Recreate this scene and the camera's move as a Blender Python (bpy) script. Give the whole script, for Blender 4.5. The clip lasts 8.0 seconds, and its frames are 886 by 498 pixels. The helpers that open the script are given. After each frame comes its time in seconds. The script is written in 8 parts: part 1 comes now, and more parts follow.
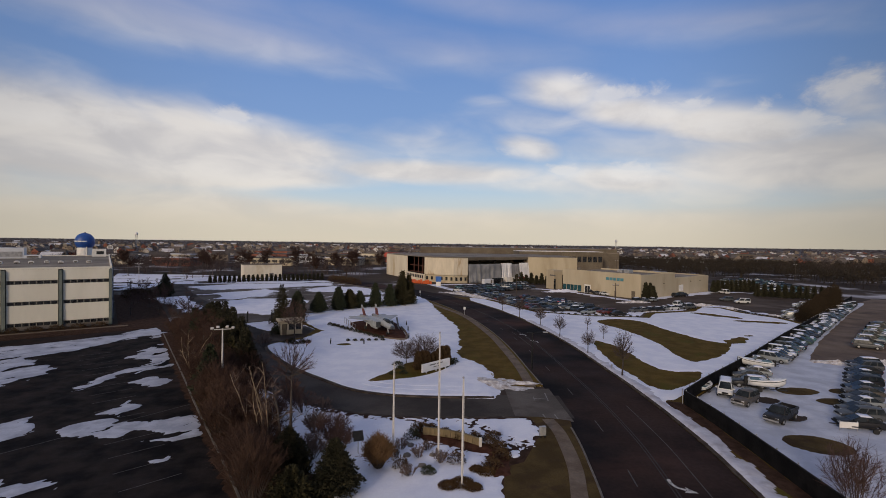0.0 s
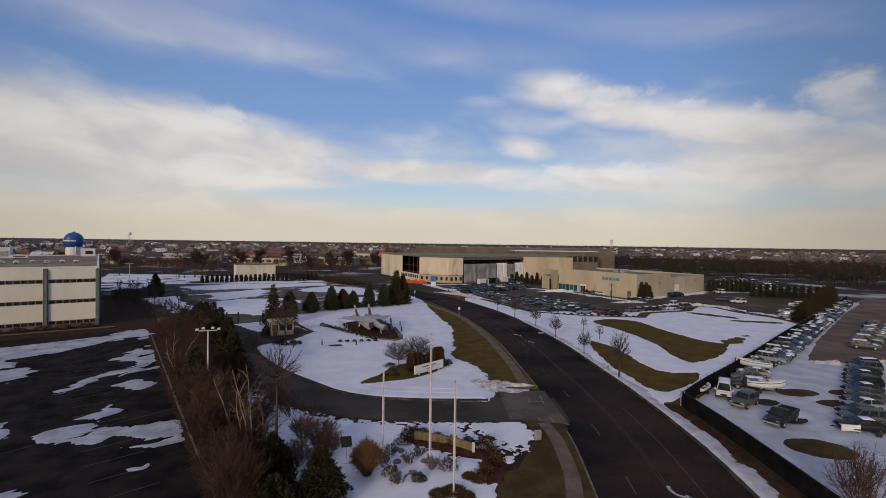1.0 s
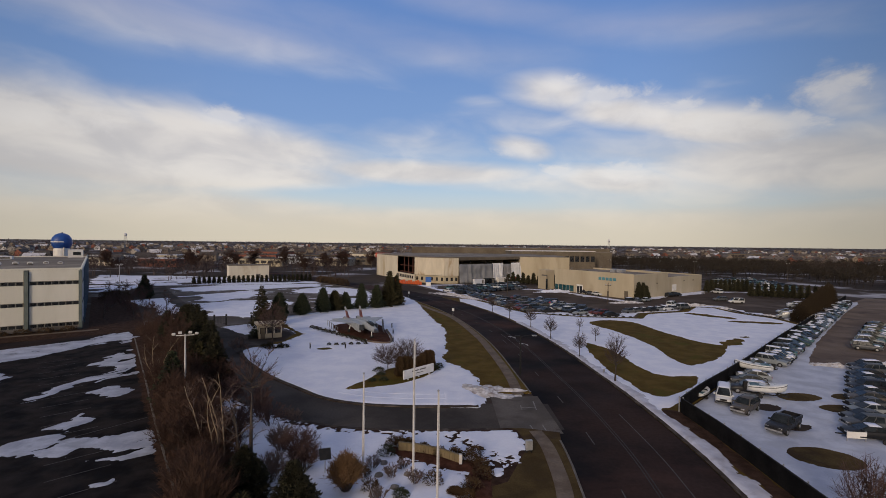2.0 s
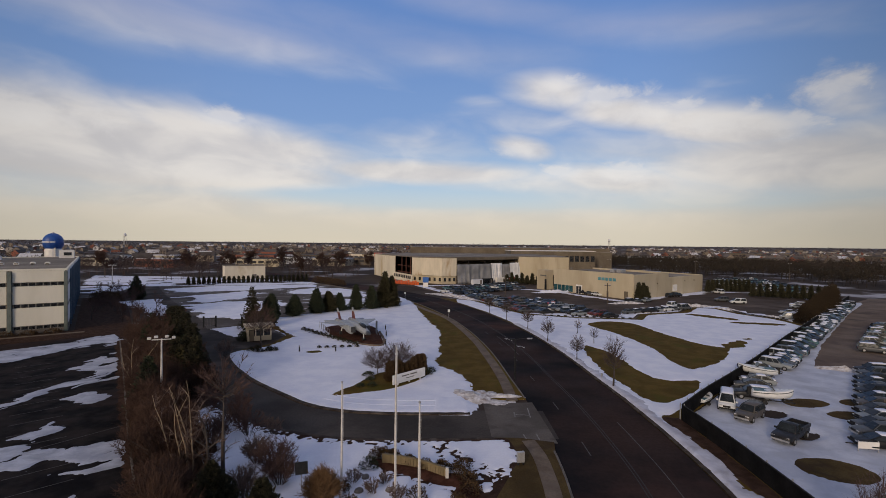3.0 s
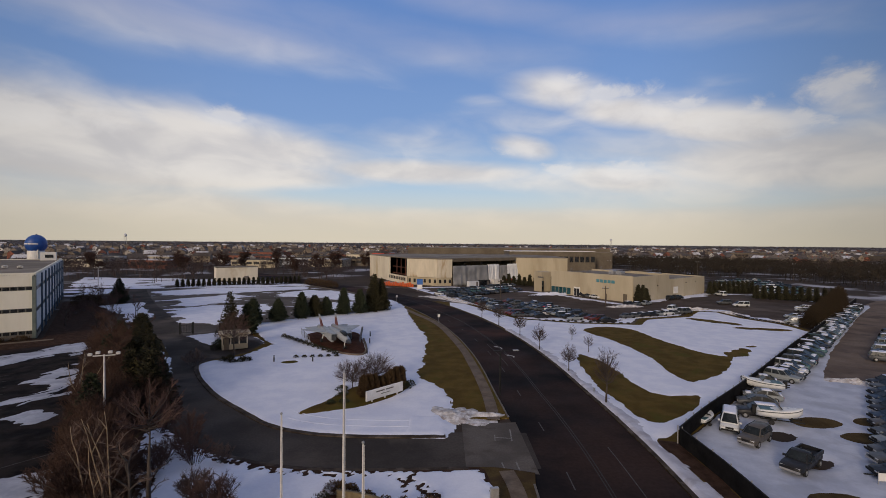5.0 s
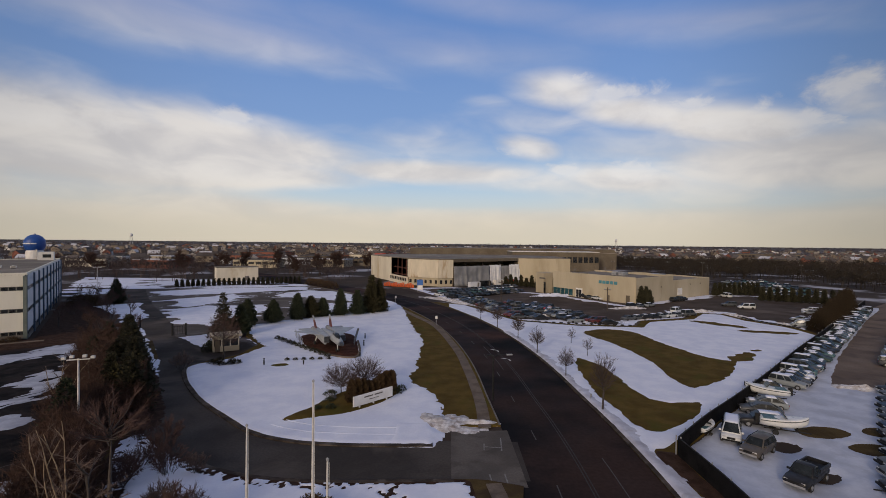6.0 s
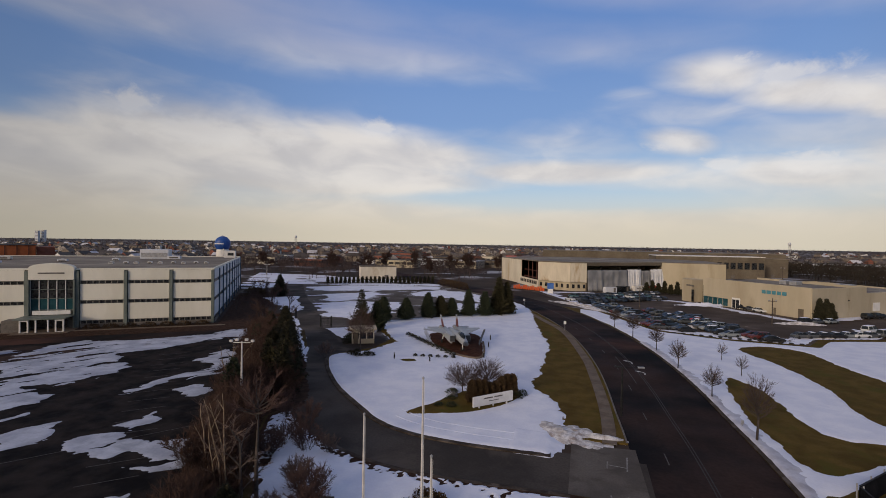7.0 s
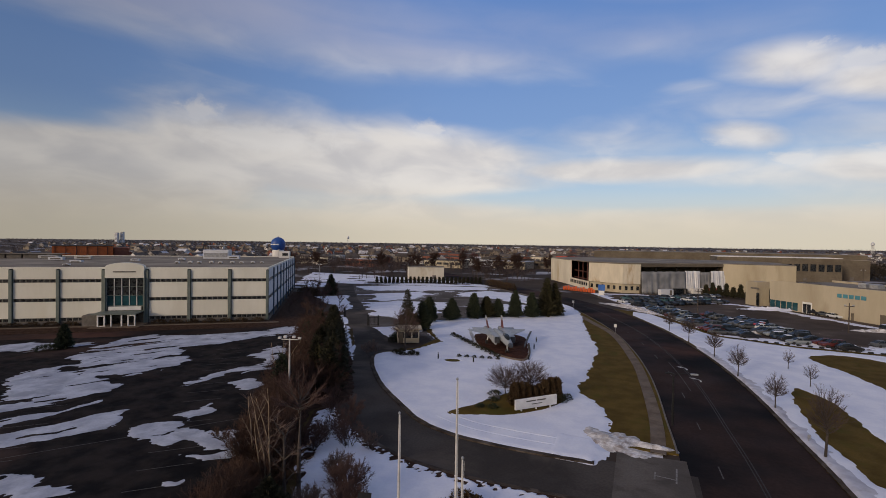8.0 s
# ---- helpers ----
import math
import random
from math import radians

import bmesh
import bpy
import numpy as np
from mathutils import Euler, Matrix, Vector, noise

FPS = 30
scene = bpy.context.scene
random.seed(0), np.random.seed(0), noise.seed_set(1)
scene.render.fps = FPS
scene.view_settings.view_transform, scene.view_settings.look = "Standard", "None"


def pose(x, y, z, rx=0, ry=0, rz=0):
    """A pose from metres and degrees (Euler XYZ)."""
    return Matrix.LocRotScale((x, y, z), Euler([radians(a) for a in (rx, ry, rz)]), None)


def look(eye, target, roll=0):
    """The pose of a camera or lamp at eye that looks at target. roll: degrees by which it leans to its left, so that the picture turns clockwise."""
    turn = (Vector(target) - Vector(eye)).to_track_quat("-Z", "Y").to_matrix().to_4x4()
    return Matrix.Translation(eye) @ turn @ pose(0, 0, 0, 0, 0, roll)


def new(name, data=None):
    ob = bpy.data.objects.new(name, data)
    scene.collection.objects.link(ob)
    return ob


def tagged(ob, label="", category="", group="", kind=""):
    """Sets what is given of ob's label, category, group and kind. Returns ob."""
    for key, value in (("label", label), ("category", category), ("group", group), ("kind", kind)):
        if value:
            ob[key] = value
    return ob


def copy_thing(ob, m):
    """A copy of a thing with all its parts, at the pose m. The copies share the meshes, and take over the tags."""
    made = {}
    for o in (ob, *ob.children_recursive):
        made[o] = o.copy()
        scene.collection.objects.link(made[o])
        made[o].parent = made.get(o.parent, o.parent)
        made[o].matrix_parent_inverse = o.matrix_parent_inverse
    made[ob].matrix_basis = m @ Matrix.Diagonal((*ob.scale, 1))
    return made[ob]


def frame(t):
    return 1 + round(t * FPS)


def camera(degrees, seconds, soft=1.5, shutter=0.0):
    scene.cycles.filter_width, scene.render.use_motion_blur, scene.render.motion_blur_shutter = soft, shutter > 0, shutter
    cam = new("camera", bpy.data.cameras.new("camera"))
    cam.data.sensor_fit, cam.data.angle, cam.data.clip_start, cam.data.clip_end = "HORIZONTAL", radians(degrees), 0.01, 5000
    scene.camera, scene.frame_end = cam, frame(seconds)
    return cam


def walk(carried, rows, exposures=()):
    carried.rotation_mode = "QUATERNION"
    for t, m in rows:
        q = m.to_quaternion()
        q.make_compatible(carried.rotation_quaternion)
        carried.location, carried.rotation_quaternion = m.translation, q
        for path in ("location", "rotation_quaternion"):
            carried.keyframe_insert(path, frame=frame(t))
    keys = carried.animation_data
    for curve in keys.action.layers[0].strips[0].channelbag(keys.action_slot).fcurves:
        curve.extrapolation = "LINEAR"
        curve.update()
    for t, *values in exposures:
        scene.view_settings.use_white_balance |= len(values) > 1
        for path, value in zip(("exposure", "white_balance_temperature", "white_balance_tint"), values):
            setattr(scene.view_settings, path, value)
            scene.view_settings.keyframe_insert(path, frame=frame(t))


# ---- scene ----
cam = camera(87.2, 8.0, soft=0.75)
PATH = [
    (0, (-0.581, -4.202, 20.917), (-0.599, -2.202, 20.886), 0.8),
    (0.5, (-0.595, -3.509, 20.925), (-0.607, -1.509, 20.893), 0.8),
    (1, (-0.192, -2.538, 20.742), (-0.192, -0.538, 20.711), 0.8),
    (1.5, (0.337, -1.376, 20.739), (0.347, 0.624, 20.709), 0.7),
    (3, (2.334, 2.647, 20.65), (2.342, 4.647, 20.62), 0.6),
    (3.5, (2.889, 3.852, 20.893), (2.897, 5.851, 20.861), 0.6),
    (4, (3.868, 5.245, 20.986), (3.871, 7.245, 20.955), 0.5),
    (4.5, (4.657, 6.599, 21.207), (4.658, 8.599, 21.175), 0.5),
    (6, (7.363, 9.986, 21.33), (7.342, 11.986, 21.299), 0.6),
    (6.5, (8.065, 10.593, 21.21), (7.881, 12.584, 21.183), 0.6),
    (7, (8.836, 10.652, 21.306), (8.254, 12.566, 21.277), 0.9),
    (7.5, (9.39, 10.816, 21.378), (8.645, 12.671, 21.348), 0.8),
    (8, (9.729, 11.138, 21.308), (8.948, 12.979, 21.278), 0.8),
]
walk(cam, [(t, look(eye, target, roll)) for t, eye, target, roll in PATH])

# ---- sky, sun and exposure ----
SUN_EL, SUN_AZ = 16.0, 204.0     # degrees; azimuth clockwise from +y
scene.view_settings.exposure = 0.08
lamp = bpy.data.lights.new("sun", "SUN")
lamp.energy, lamp.angle, lamp.color = 1.45, radians(10), (1.0, 0.84, 0.68)
sun = new("sun", lamp)
sun_way = Vector((math.sin(radians(SUN_AZ)) * math.cos(radians(SUN_EL)), math.cos(radians(SUN_AZ)) * math.cos(radians(SUN_EL)), math.sin(radians(SUN_EL))))
sun.matrix_world = look(sun_way * 200, (0, 0, 0))


class Nodes:
    """Short hand for building a node tree."""

    def __init__(self, tree):
        self.tree = tree
        tree.nodes.clear()

    def add(self, kind, **values):
        node = self.tree.nodes.new(kind)
        for key, value in values.items():
            setattr(node, key, value)
        return node

    def link(self, a, b):
        self.tree.links.new(a, b)

    def put(self, socket, value):
        if isinstance(value, bpy.types.NodeSocket):
            self.link(value, socket)
        else:
            socket.default_value = value

    def math(self, operation, a, b=0.0, c=0.0, clamp=False):
        node = self.add("ShaderNodeMath", operation=operation, use_clamp=clamp)
        for socket, value in zip(node.inputs, (a, b, c)):
            self.put(socket, value)
        return node.outputs[0]

    def mix(self, fac, a, b, blend="MIX"):
        node = self.add("ShaderNodeMix", data_type="RGBA", blend_type=blend)
        self.put(node.inputs[0], fac)
        for socket, value in ((node.inputs[6], a), (node.inputs[7], b)):
            self.put(socket, value if isinstance(value, bpy.types.NodeSocket) else (*value, 1.0))
        return node.outputs[2]

    def noise(self, vector, scale, detail=4.0, rough=0.55, warp=0.0):
        node = self.add("ShaderNodeTexNoise")
        self.link(vector, node.inputs["Vector"])
        for key, value in (("Scale", scale), ("Detail", detail), ("Roughness", rough), ("Distortion", warp)):
            node.inputs[key].default_value = value
        return node.outputs[0]

    def span(self, value, low, high, to_low=0.0, to_high=1.0, smooth=True):
        node = self.add("ShaderNodeMapRange", interpolation_type="SMOOTHSTEP" if smooth else "LINEAR", clamp=True)
        for socket, v in zip(node.inputs, (value, low, high, to_low, to_high)):
            self.put(socket, v)
        return node.outputs[0]

    def scaled(self, vector, x, y, z):
        node = self.add("ShaderNodeVectorMath", operation="MULTIPLY")
        self.link(vector, node.inputs[0])
        node.inputs[1].default_value = (x, y, z)
        return node.outputs[0]

    def xyz(self, x, y, z):
        node = self.add("ShaderNodeCombineXYZ")
        for socket, v in zip(node.inputs, (x, y, z)):
            self.put(socket, v)
        return node.outputs[0]


world = bpy.data.worlds.new("sky")
scene.world = world
world.use_nodes = True
n = Nodes(world.node_tree)
coord = n.add("ShaderNodeTexCoord").outputs["Generated"]
split = n.add("ShaderNodeSeparateXYZ")
n.link(coord, split.inputs[0])
azimuth = n.math("MULTIPLY", n.math("ARCTAN2", split.outputs[0], split.outputs[1]), 57.2958)
elevation = n.math("MULTIPLY", n.math("ARCSINE", split.outputs[2]), 57.2958)
sky = n.add("ShaderNodeTexSky", sky_type="NISHITA", sun_disc=False, sun_elevation=radians(SUN_EL), sun_rotation=radians(SUN_AZ), air_density=1.0, dust_density=1.2, ozone_density=2.0)
# clouds: thin veils, and the banks (azimuth, elevation, half width, half height, slope, weight)
BANKS = [
    (-34, 8.2, 24, 4.6, -0.13, 1.4), (-60, 6.4, 20, 4.4, 0.06, 1.5), (-51, 13.0, 6, 2.2, 0.05, 0.8), (-24, 13.6, 4.0, 1.5, -0.2, 0.55), (-46, 13.5, 16, 2.2, -0.1, 0.55), (-24, 10.4, 15, 3.6, -0.1, 1.0),
    (-3, 8.4, 15, 1.5, -0.02, 1.0), (14, 17.4, 6, 2.2, -0.15, 0.85), (22, 14.6, 8, 2.0, -0.2, 1.0), (31, 12.2, 9, 2.3, -0.2, 1.05), (40.5, 13.6, 4.0, 2.6, -0.1, 0.6),
]
VEILS = [
    (9.8, 11.3, 3.8, 1.4, -0.15, 0.9), (5, 16.5, 5, 1.2, -0.1, 0.35), (21, 7.0, 9, 2.2, -0.1, 0.95), (36, 8.4, 14, 3.4, -0.05, 1.0), (-32, 22.4, 26, 3.4, -0.05, 0.62),
    (-50, 24.2, 30, 4.0, 0.0, 0.7), (-4, 23.0, 22, 3.2, -0.1, 0.42), (2, 27.0, 16, 2.2, -0.15, 0.5), (26, 22.8, 20, 2.2, -0.12, 0.45), (0, 2.6, 400, 2.0, 0.0, 0.75),
    (20, 6.2, 24, 2.8, -0.04, 0.72), (32, 9.4, 20, 3.6, -0.1, 0.68), (12, 14.2, 12, 2.6, -0.1, 0.42), (-6, 12.2, 16, 3.0, -0.14, 0.46), (-20, 14.5, 14, 2.0, -0.14, 0.3),
]
wisp = n.noise(n.xyz(n.math("MULTIPLY", azimuth, 0.03), n.math("MULTIPLY_ADD", azimuth, 0.022, n.math("MULTIPLY", elevation, 0.22)), 0.0), 1.0, 4.0, 0.5, 0.5)
puff = n.noise(n.xyz(n.math("MULTIPLY", azimuth, 0.12), n.math("MULTIPLY_ADD", azimuth, 0.012, n.math("MULTIPLY", elevation, 0.3)), 3.0), 1.0, 4.0, 0.5, 0.4)
cover = n.math("MULTIPLY", n.span(wisp, 0.42, 0.75), 0.3)
for az, el, wide, high, slope, weight in BANKS + VEILS:
    da = n.math("SUBTRACT", azimuth, az)
    de = n.math("SUBTRACT", n.math("MULTIPLY_ADD", da, -slope, elevation), el)
    far = n.math("ADD", n.math("POWER", n.math("ABSOLUTE", n.math("DIVIDE", da, wide)), 2.0), n.math("POWER", n.math("ABSOLUTE", n.math("DIVIDE", de, high)), 2.0))
    cover = n.math("MAXIMUM", cover, n.math("MULTIPLY", n.math("POWER", 2.718, n.math("MULTIPLY", far, -0.75)), weight))
high_air = n.span(elevation, 29.0, 42.0)
cover = n.math("MAXIMUM", cover, n.math("MULTIPLY", high_air, 0.95))
cover = n.math("ADD", cover, n.math("MULTIPLY", n.span(puff, 0.2, 0.8, -0.17, 0.17, smooth=False), n.span(elevation, 15.0, 21.0, 1.0, 0.45)))
for az, el, wide, high, weight in ((-12, 5.4, 22, 1.0, 0.75), (-14, 15.5, 12, 2.4, 0.25), (-66, 13.4, 9, 2.2, 0.6)):     # clear lanes
    da, de = n.math("DIVIDE", n.math("SUBTRACT", azimuth, az), wide), n.math("DIVIDE", n.math("SUBTRACT", elevation, el), high)
    lane = n.math("POWER", 2.718, n.math("MULTIPLY", n.math("ADD", n.math("MULTIPLY", da, da), n.math("MULTIPLY", de, de)), -0.75))
    cover = n.math("SUBTRACT", cover, n.math("MULTIPLY", lane, weight))
cover = n.math("ADD", cover, n.span(wisp, 0.25, 0.75, -0.1, 0.1, smooth=False))
cover = n.span(cover, 0.1, 0.92)
# heaps with crisper tops (azimuth, elevation, half width, half height)
HEAPS = [(14.0, 18.3, 3.0, 1.0), (18.5, 16.6, 5.5, 1.3), (25.5, 14.6, 5.0, 1.4), (31.5, 13.0, 5.0, 1.5), (36.5, 11.8, 4.5, 1.3), (39.8, 14.6, 2.8, 1.8), (9.6, 11.2, 2.9, 1.1), (21.5, 8.4, 4.0, 1.3), (14.5, 8.6, 3.4, 0.9), (-50.6, 13.6, 3.0, 1.7), (-25.2, 13.6, 2.8, 1.2),
         (-44.0, 11.6, 9.0, 1.8)]
billow = n.noise(n.xyz(n.math("MULTIPLY", azimuth, 0.32), n.math("MULTIPLY", elevation, 0.5), 7.0), 1.0, 6.0, 0.6, 0.3)
heap = None
for az, el, wide, high in HEAPS:
    da, de = n.math("DIVIDE", n.math("SUBTRACT", azimuth, az), wide), n.math("DIVIDE", n.math("SUBTRACT", elevation, el), high)
    body = n.math("SUBTRACT", 1.0, n.math("SQRT", n.math("ADD", n.math("MULTIPLY", da, da), n.math("MULTIPLY", de, de))))
    heap = body if heap is None else n.math("MAXIMUM", heap, body)
heap = n.span(n.math("ADD", heap, n.span(billow, 0.25, 0.75, -0.55, 0.55, smooth=False)), -0.35, 0.75)
cover = n.math("MAXIMUM", cover, n.math("MULTIPLY", heap, 0.78))
clear = n.mix(n.span(elevation, 3.0, 15.0), (4.6, 6.1, 7.5), (1.9, 3.15, 5.95))
clear = n.mix(n.span(elevation, 13.0, 27.0), clear, (1.25, 2.4, 5.4))
clear = n.mix(0.85, sky.outputs[0], clear)
cloud = n.mix(n.span(puff, 0.3, 0.7), (5.9, 5.6, 5.5), (7.7, 7.2, 6.7))
cloud = n.mix(n.math("MULTIPLY", heap, 0.6), cloud, (8.2, 7.8, 7.4))
cloud = n.mix(n.span(elevation, 18.0, 24.0), cloud, (3.9, 4.1, 5.5))
cloud = n.mix(high_air, cloud, (3.25, 3.5, 4.75))
air = n.mix(n.math("MULTIPLY", cover, 0.9), clear, cloud)
air = n.mix(n.span(elevation, 8.0, 0.0, 0.0, 0.92), air, (6.3, 5.55, 4.3))
# sky dimmed to either side of the way ahead, imitating lens falloff
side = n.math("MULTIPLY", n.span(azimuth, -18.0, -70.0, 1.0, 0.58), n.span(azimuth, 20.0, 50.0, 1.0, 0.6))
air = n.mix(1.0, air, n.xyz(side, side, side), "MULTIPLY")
# the veiled low sun behind the walk's start
toward = n.add("ShaderNodeVectorMath", operation="DOT_PRODUCT")
n.link(coord, toward.inputs[0])
toward.inputs[1].default_value = sun_way
air = n.mix(n.span(toward.outputs["Value"], 0.72, 1.0, 0.0, 0.9), air, (13.0, 9.4, 6.4))
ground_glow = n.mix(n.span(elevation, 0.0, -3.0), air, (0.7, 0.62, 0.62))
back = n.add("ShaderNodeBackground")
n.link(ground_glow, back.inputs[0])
back.inputs[1].default_value = 0.1
n.link(back.outputs[0], n.add("ShaderNodeOutputWorld").inputs[0])

# ---- materials ----
def mat(name, low, high, size=1.0, rough=0.8, metal=0.0, bump=0.3, fine=9.0, stain=None, stain_size=0.15, vary=0.0, stretch=(1, 1, 1), grain=0.35, shine=0.5):
    """A surface of two tones in patches of about 1/size metres, with grain, and stains of a third tone."""
    m = bpy.data.materials.new(name)
    m.use_nodes = True
    n = Nodes(m.node_tree)
    place = n.add("ShaderNodeNewGeometry").outputs["Position"]
    if vary:
        place = n.add("ShaderNodeTexCoord").outputs["Object"]
    place = n.scaled(place, *stretch)
    colour = n.mix(n.span(n.noise(place, size, 5.0), 0.35, 0.65), low, high)
    colour = n.mix(n.span(n.noise(place, size * fine, 4.0), 0.25, 0.75, 0.0, grain), colour, [v * 0.55 for v in low])
    if stain:
        colour = n.mix(n.span(n.noise(place, stain_size, 6.0, 0.6, 0.4), 0.52, 0.66, 0.0, 0.85), colour, stain)
    if vary:
        shade = n.span(n.add("ShaderNodeObjectInfo").outputs["Random"], 0.0, 1.0, 1.0 - vary, 1.0 + vary, smooth=False)
        colour = n.mix(1.0, colour, n.xyz(shade, shade, shade), "MULTIPLY")
    shader = n.add("ShaderNodeBsdfPrincipled")
    n.link(colour, shader.inputs["Base Color"])
    n.put(shader.inputs["Roughness"], n.span(n.noise(place, size * 2.3), 0.3, 0.7, max(rough - 0.1, 0.05), min(rough + 0.1, 1.0)))
    shader.inputs["Metallic"].default_value = metal
    shader.inputs["Specular IOR Level"].default_value = shine
    if bump:
        b = n.add("ShaderNodeBump")
        b.inputs["Strength"].default_value, b.inputs["Distance"].default_value = bump, 0.05
        n.link(n.noise(place, size * fine * 1.4, 5.0), b.inputs["Height"])
        n.link(b.outputs[0], shader.inputs["Normal"])
    n.link(shader.outputs[0], n.add("ShaderNodeOutputMaterial").inputs[0])
    return m


def island_mat(name, low, high, rough=0.9):
    """Twigs, needles and leaves: each piece takes its own tone between two."""
    m = bpy.data.materials.new(name)
    m.use_nodes = True
    n = Nodes(m.node_tree)
    r = n.add("ShaderNodeNewGeometry").outputs["Random Per Island"]
    shader = n.add("ShaderNodeBsdfPrincipled")
    n.link(n.mix(r, low, high), shader.inputs["Base Color"])
    shader.inputs["Roughness"].default_value = rough
    shader.inputs["Specular IOR Level"].default_value = 0.2
    n.link(shader.outputs[0], n.add("ShaderNodeOutputMaterial").inputs[0])
    return m


M_EARTH = mat("winter_earth", (0.04, 0.03, 0.024), (0.07, 0.052, 0.04), 0.02, 0.95, shine=0.1, stain=(0.5, 0.5, 0.54), stain_size=0.028, fine=20)
M_ASPHALT = mat("asphalt", (0.0085, 0.0082, 0.0092), (0.031, 0.0255, 0.0235), 0.3, 0.9, fine=40, stain=(0.054, 0.036, 0.030), stain_size=0.05, bump=0.15, shine=0.05)
M_ROAD = mat("road_asphalt", (0.0105, 0.0104, 0.0122), (0.048, 0.030, 0.025), 0.06, 0.88, fine=40, stain=(0.085, 0.043, 0.033), stain_size=0.024, bump=0.15, shine=0.05)
M_OLD_ASPHALT = mat("grey_asphalt", (0.068, 0.052, 0.042), (0.105, 0.083, 0.068), 0.08, 0.92, fine=30, stain=(0.14, 0.112, 0.092), stain_size=0.06, shine=0.05)
M_AISLE = mat("brown_asphalt", (0.13, 0.096, 0.074), (0.20, 0.155, 0.122), 0.1, 0.92, fine=30, stain=(0.075, 0.058, 0.05), stain_size=0.09, shine=0.12)
M_PALE_ASPHALT = mat("pale_asphalt", (0.0754, 0.0638, 0.0551), (0.1189, 0.1029, 0.0899), 0.08, 0.92, fine=30, stain=(0.1595, 0.1392, 0.1218), stain_size=0.1, shine=0.12)
M_CONCRETE = mat("concrete", (0.125, 0.094, 0.069), (0.185, 0.145, 0.11), 0.5, 0.9, stain=(0.14, 0.112, 0.09), stain_size=0.3, shine=0.15)
M_KERB = mat("kerb_concrete", (0.10, 0.088, 0.075), (0.17, 0.15, 0.13), 0.8, 0.9, stain=(0.10, 0.09, 0.08), stain_size=0.5)
M_DRIVE = mat("drive_asphalt", (0.045, 0.0395, 0.036), (0.085, 0.0735, 0.065), 0.1, 0.9, fine=40, stain=(0.108, 0.09, 0.077), stain_size=0.08, bump=0.15, shine=0.05)
M_KERB_DIRTY = mat("dirty_kerb", (0.04, 0.031, 0.025), (0.085, 0.066, 0.052), 0.8, 0.95, stain=(0.12, 0.1, 0.085), stain_size=0.5, shine=0.1)
M_GRASS_BROWN = mat("brown_winter_grass", (0.06, 0.041, 0.018), (0.098, 0.068, 0.028), 0.35, 1.0, fine=18, bump=0.8, stain=(0.05, 0.033, 0.02), stain_size=0.25, shine=0.05)
M_APRON = mat("apron_concrete", (0.087, 0.0754, 0.06525), (0.1334, 0.116, 0.1001), 0.25, 0.9, fine=20, stain=(0.06525, 0.0551, 0.04785), stain_size=0.3, shine=0.15)
M_GRASS = mat("dormant_grass", (0.082, 0.054, 0.014), (0.128, 0.086, 0.023), 0.35, 1.0, fine=18, bump=0.8, stain=(0.075, 0.066, 0.014), stain_size=0.2, shine=0.05)
M_SNOW = mat("snow", (0.68, 0.71, 0.82), (0.78, 0.80, 0.88), 0.3, 0.85, fine=12, bump=0.3, grain=0.1, shine=0.2)
# grey for thin slush, and darker still to imitate the lens's dim corner
M_SLUSH = mat("melting_snow", (0.34, 0.365, 0.44), (0.50, 0.53, 0.61), 0.35, 0.8, fine=10, bump=0.35, grain=0.2, stain=(0.27, 0.29, 0.34), stain_size=0.22, shine=0.25)
# snow in a greyer tone that stands in for lens dimming at the right
M_DIMMED_SNOW = mat("dimmed_snow", (0.42, 0.45, 0.535), (0.54, 0.57, 0.645), 0.3, 0.85, fine=10, bump=0.35, grain=0.15, stain=(0.38, 0.40, 0.46), stain_size=0.2, shine=0.2)
M_DIRTY_SNOW = mat("dirty_snow", (0.42, 0.39, 0.37), (0.78, 0.76, 0.76), 1.2, 0.85, fine=6, bump=0.7, stain=(0.25, 0.2, 0.17), stain_size=0.9)
M_GRIT_SNOW = mat("gritty_snow", (0.46, 0.46, 0.52), (0.60, 0.61, 0.68), 0.6, 0.9, fine=8, bump=0.6, grain=0.25, stain=(0.36, 0.35, 0.38), stain_size=0.35, shine=0.15)
M_MULCH = mat("mulch", (0.05, 0.022, 0.015), (0.095, 0.044, 0.029), 1.5, 1.0, fine=10, bump=0.9, shine=0.05)
M_LITTER = mat("leaf_litter", (0.036, 0.021, 0.015), (0.068, 0.04, 0.028), 1.0, 1.0, fine=12, bump=0.9, shine=0.05)
M_PAINT_WHITE = mat("road_paint", (0.45, 0.44, 0.42), (0.62, 0.6, 0.57), 2.0, 0.8, stain=(0.1, 0.1, 0.1), stain_size=2.5)
M_PAINT_FAINT = mat("faded_paint", (0.04, 0.036, 0.034), (0.10, 0.094, 0.088), 2.0, 0.85, stain=(0.03, 0.028, 0.027), stain_size=2.0)
M_PAINT_WORN = mat("worn_paint", (0.14, 0.13, 0.12), (0.30, 0.285, 0.265), 2.0, 0.85, stain=(0.09, 0.08, 0.07), stain_size=2.0)
M_PAINT_YELLOW = mat("faded_yellow_paint", (0.0175, 0.0145, 0.0128), (0.027, 0.0215, 0.0175), 2.0, 0.85, stain=(0.02, 0.0165, 0.0145), stain_size=2.0)
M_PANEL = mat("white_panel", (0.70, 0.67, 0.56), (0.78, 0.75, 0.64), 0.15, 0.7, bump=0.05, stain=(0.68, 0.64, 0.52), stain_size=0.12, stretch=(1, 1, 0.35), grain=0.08)
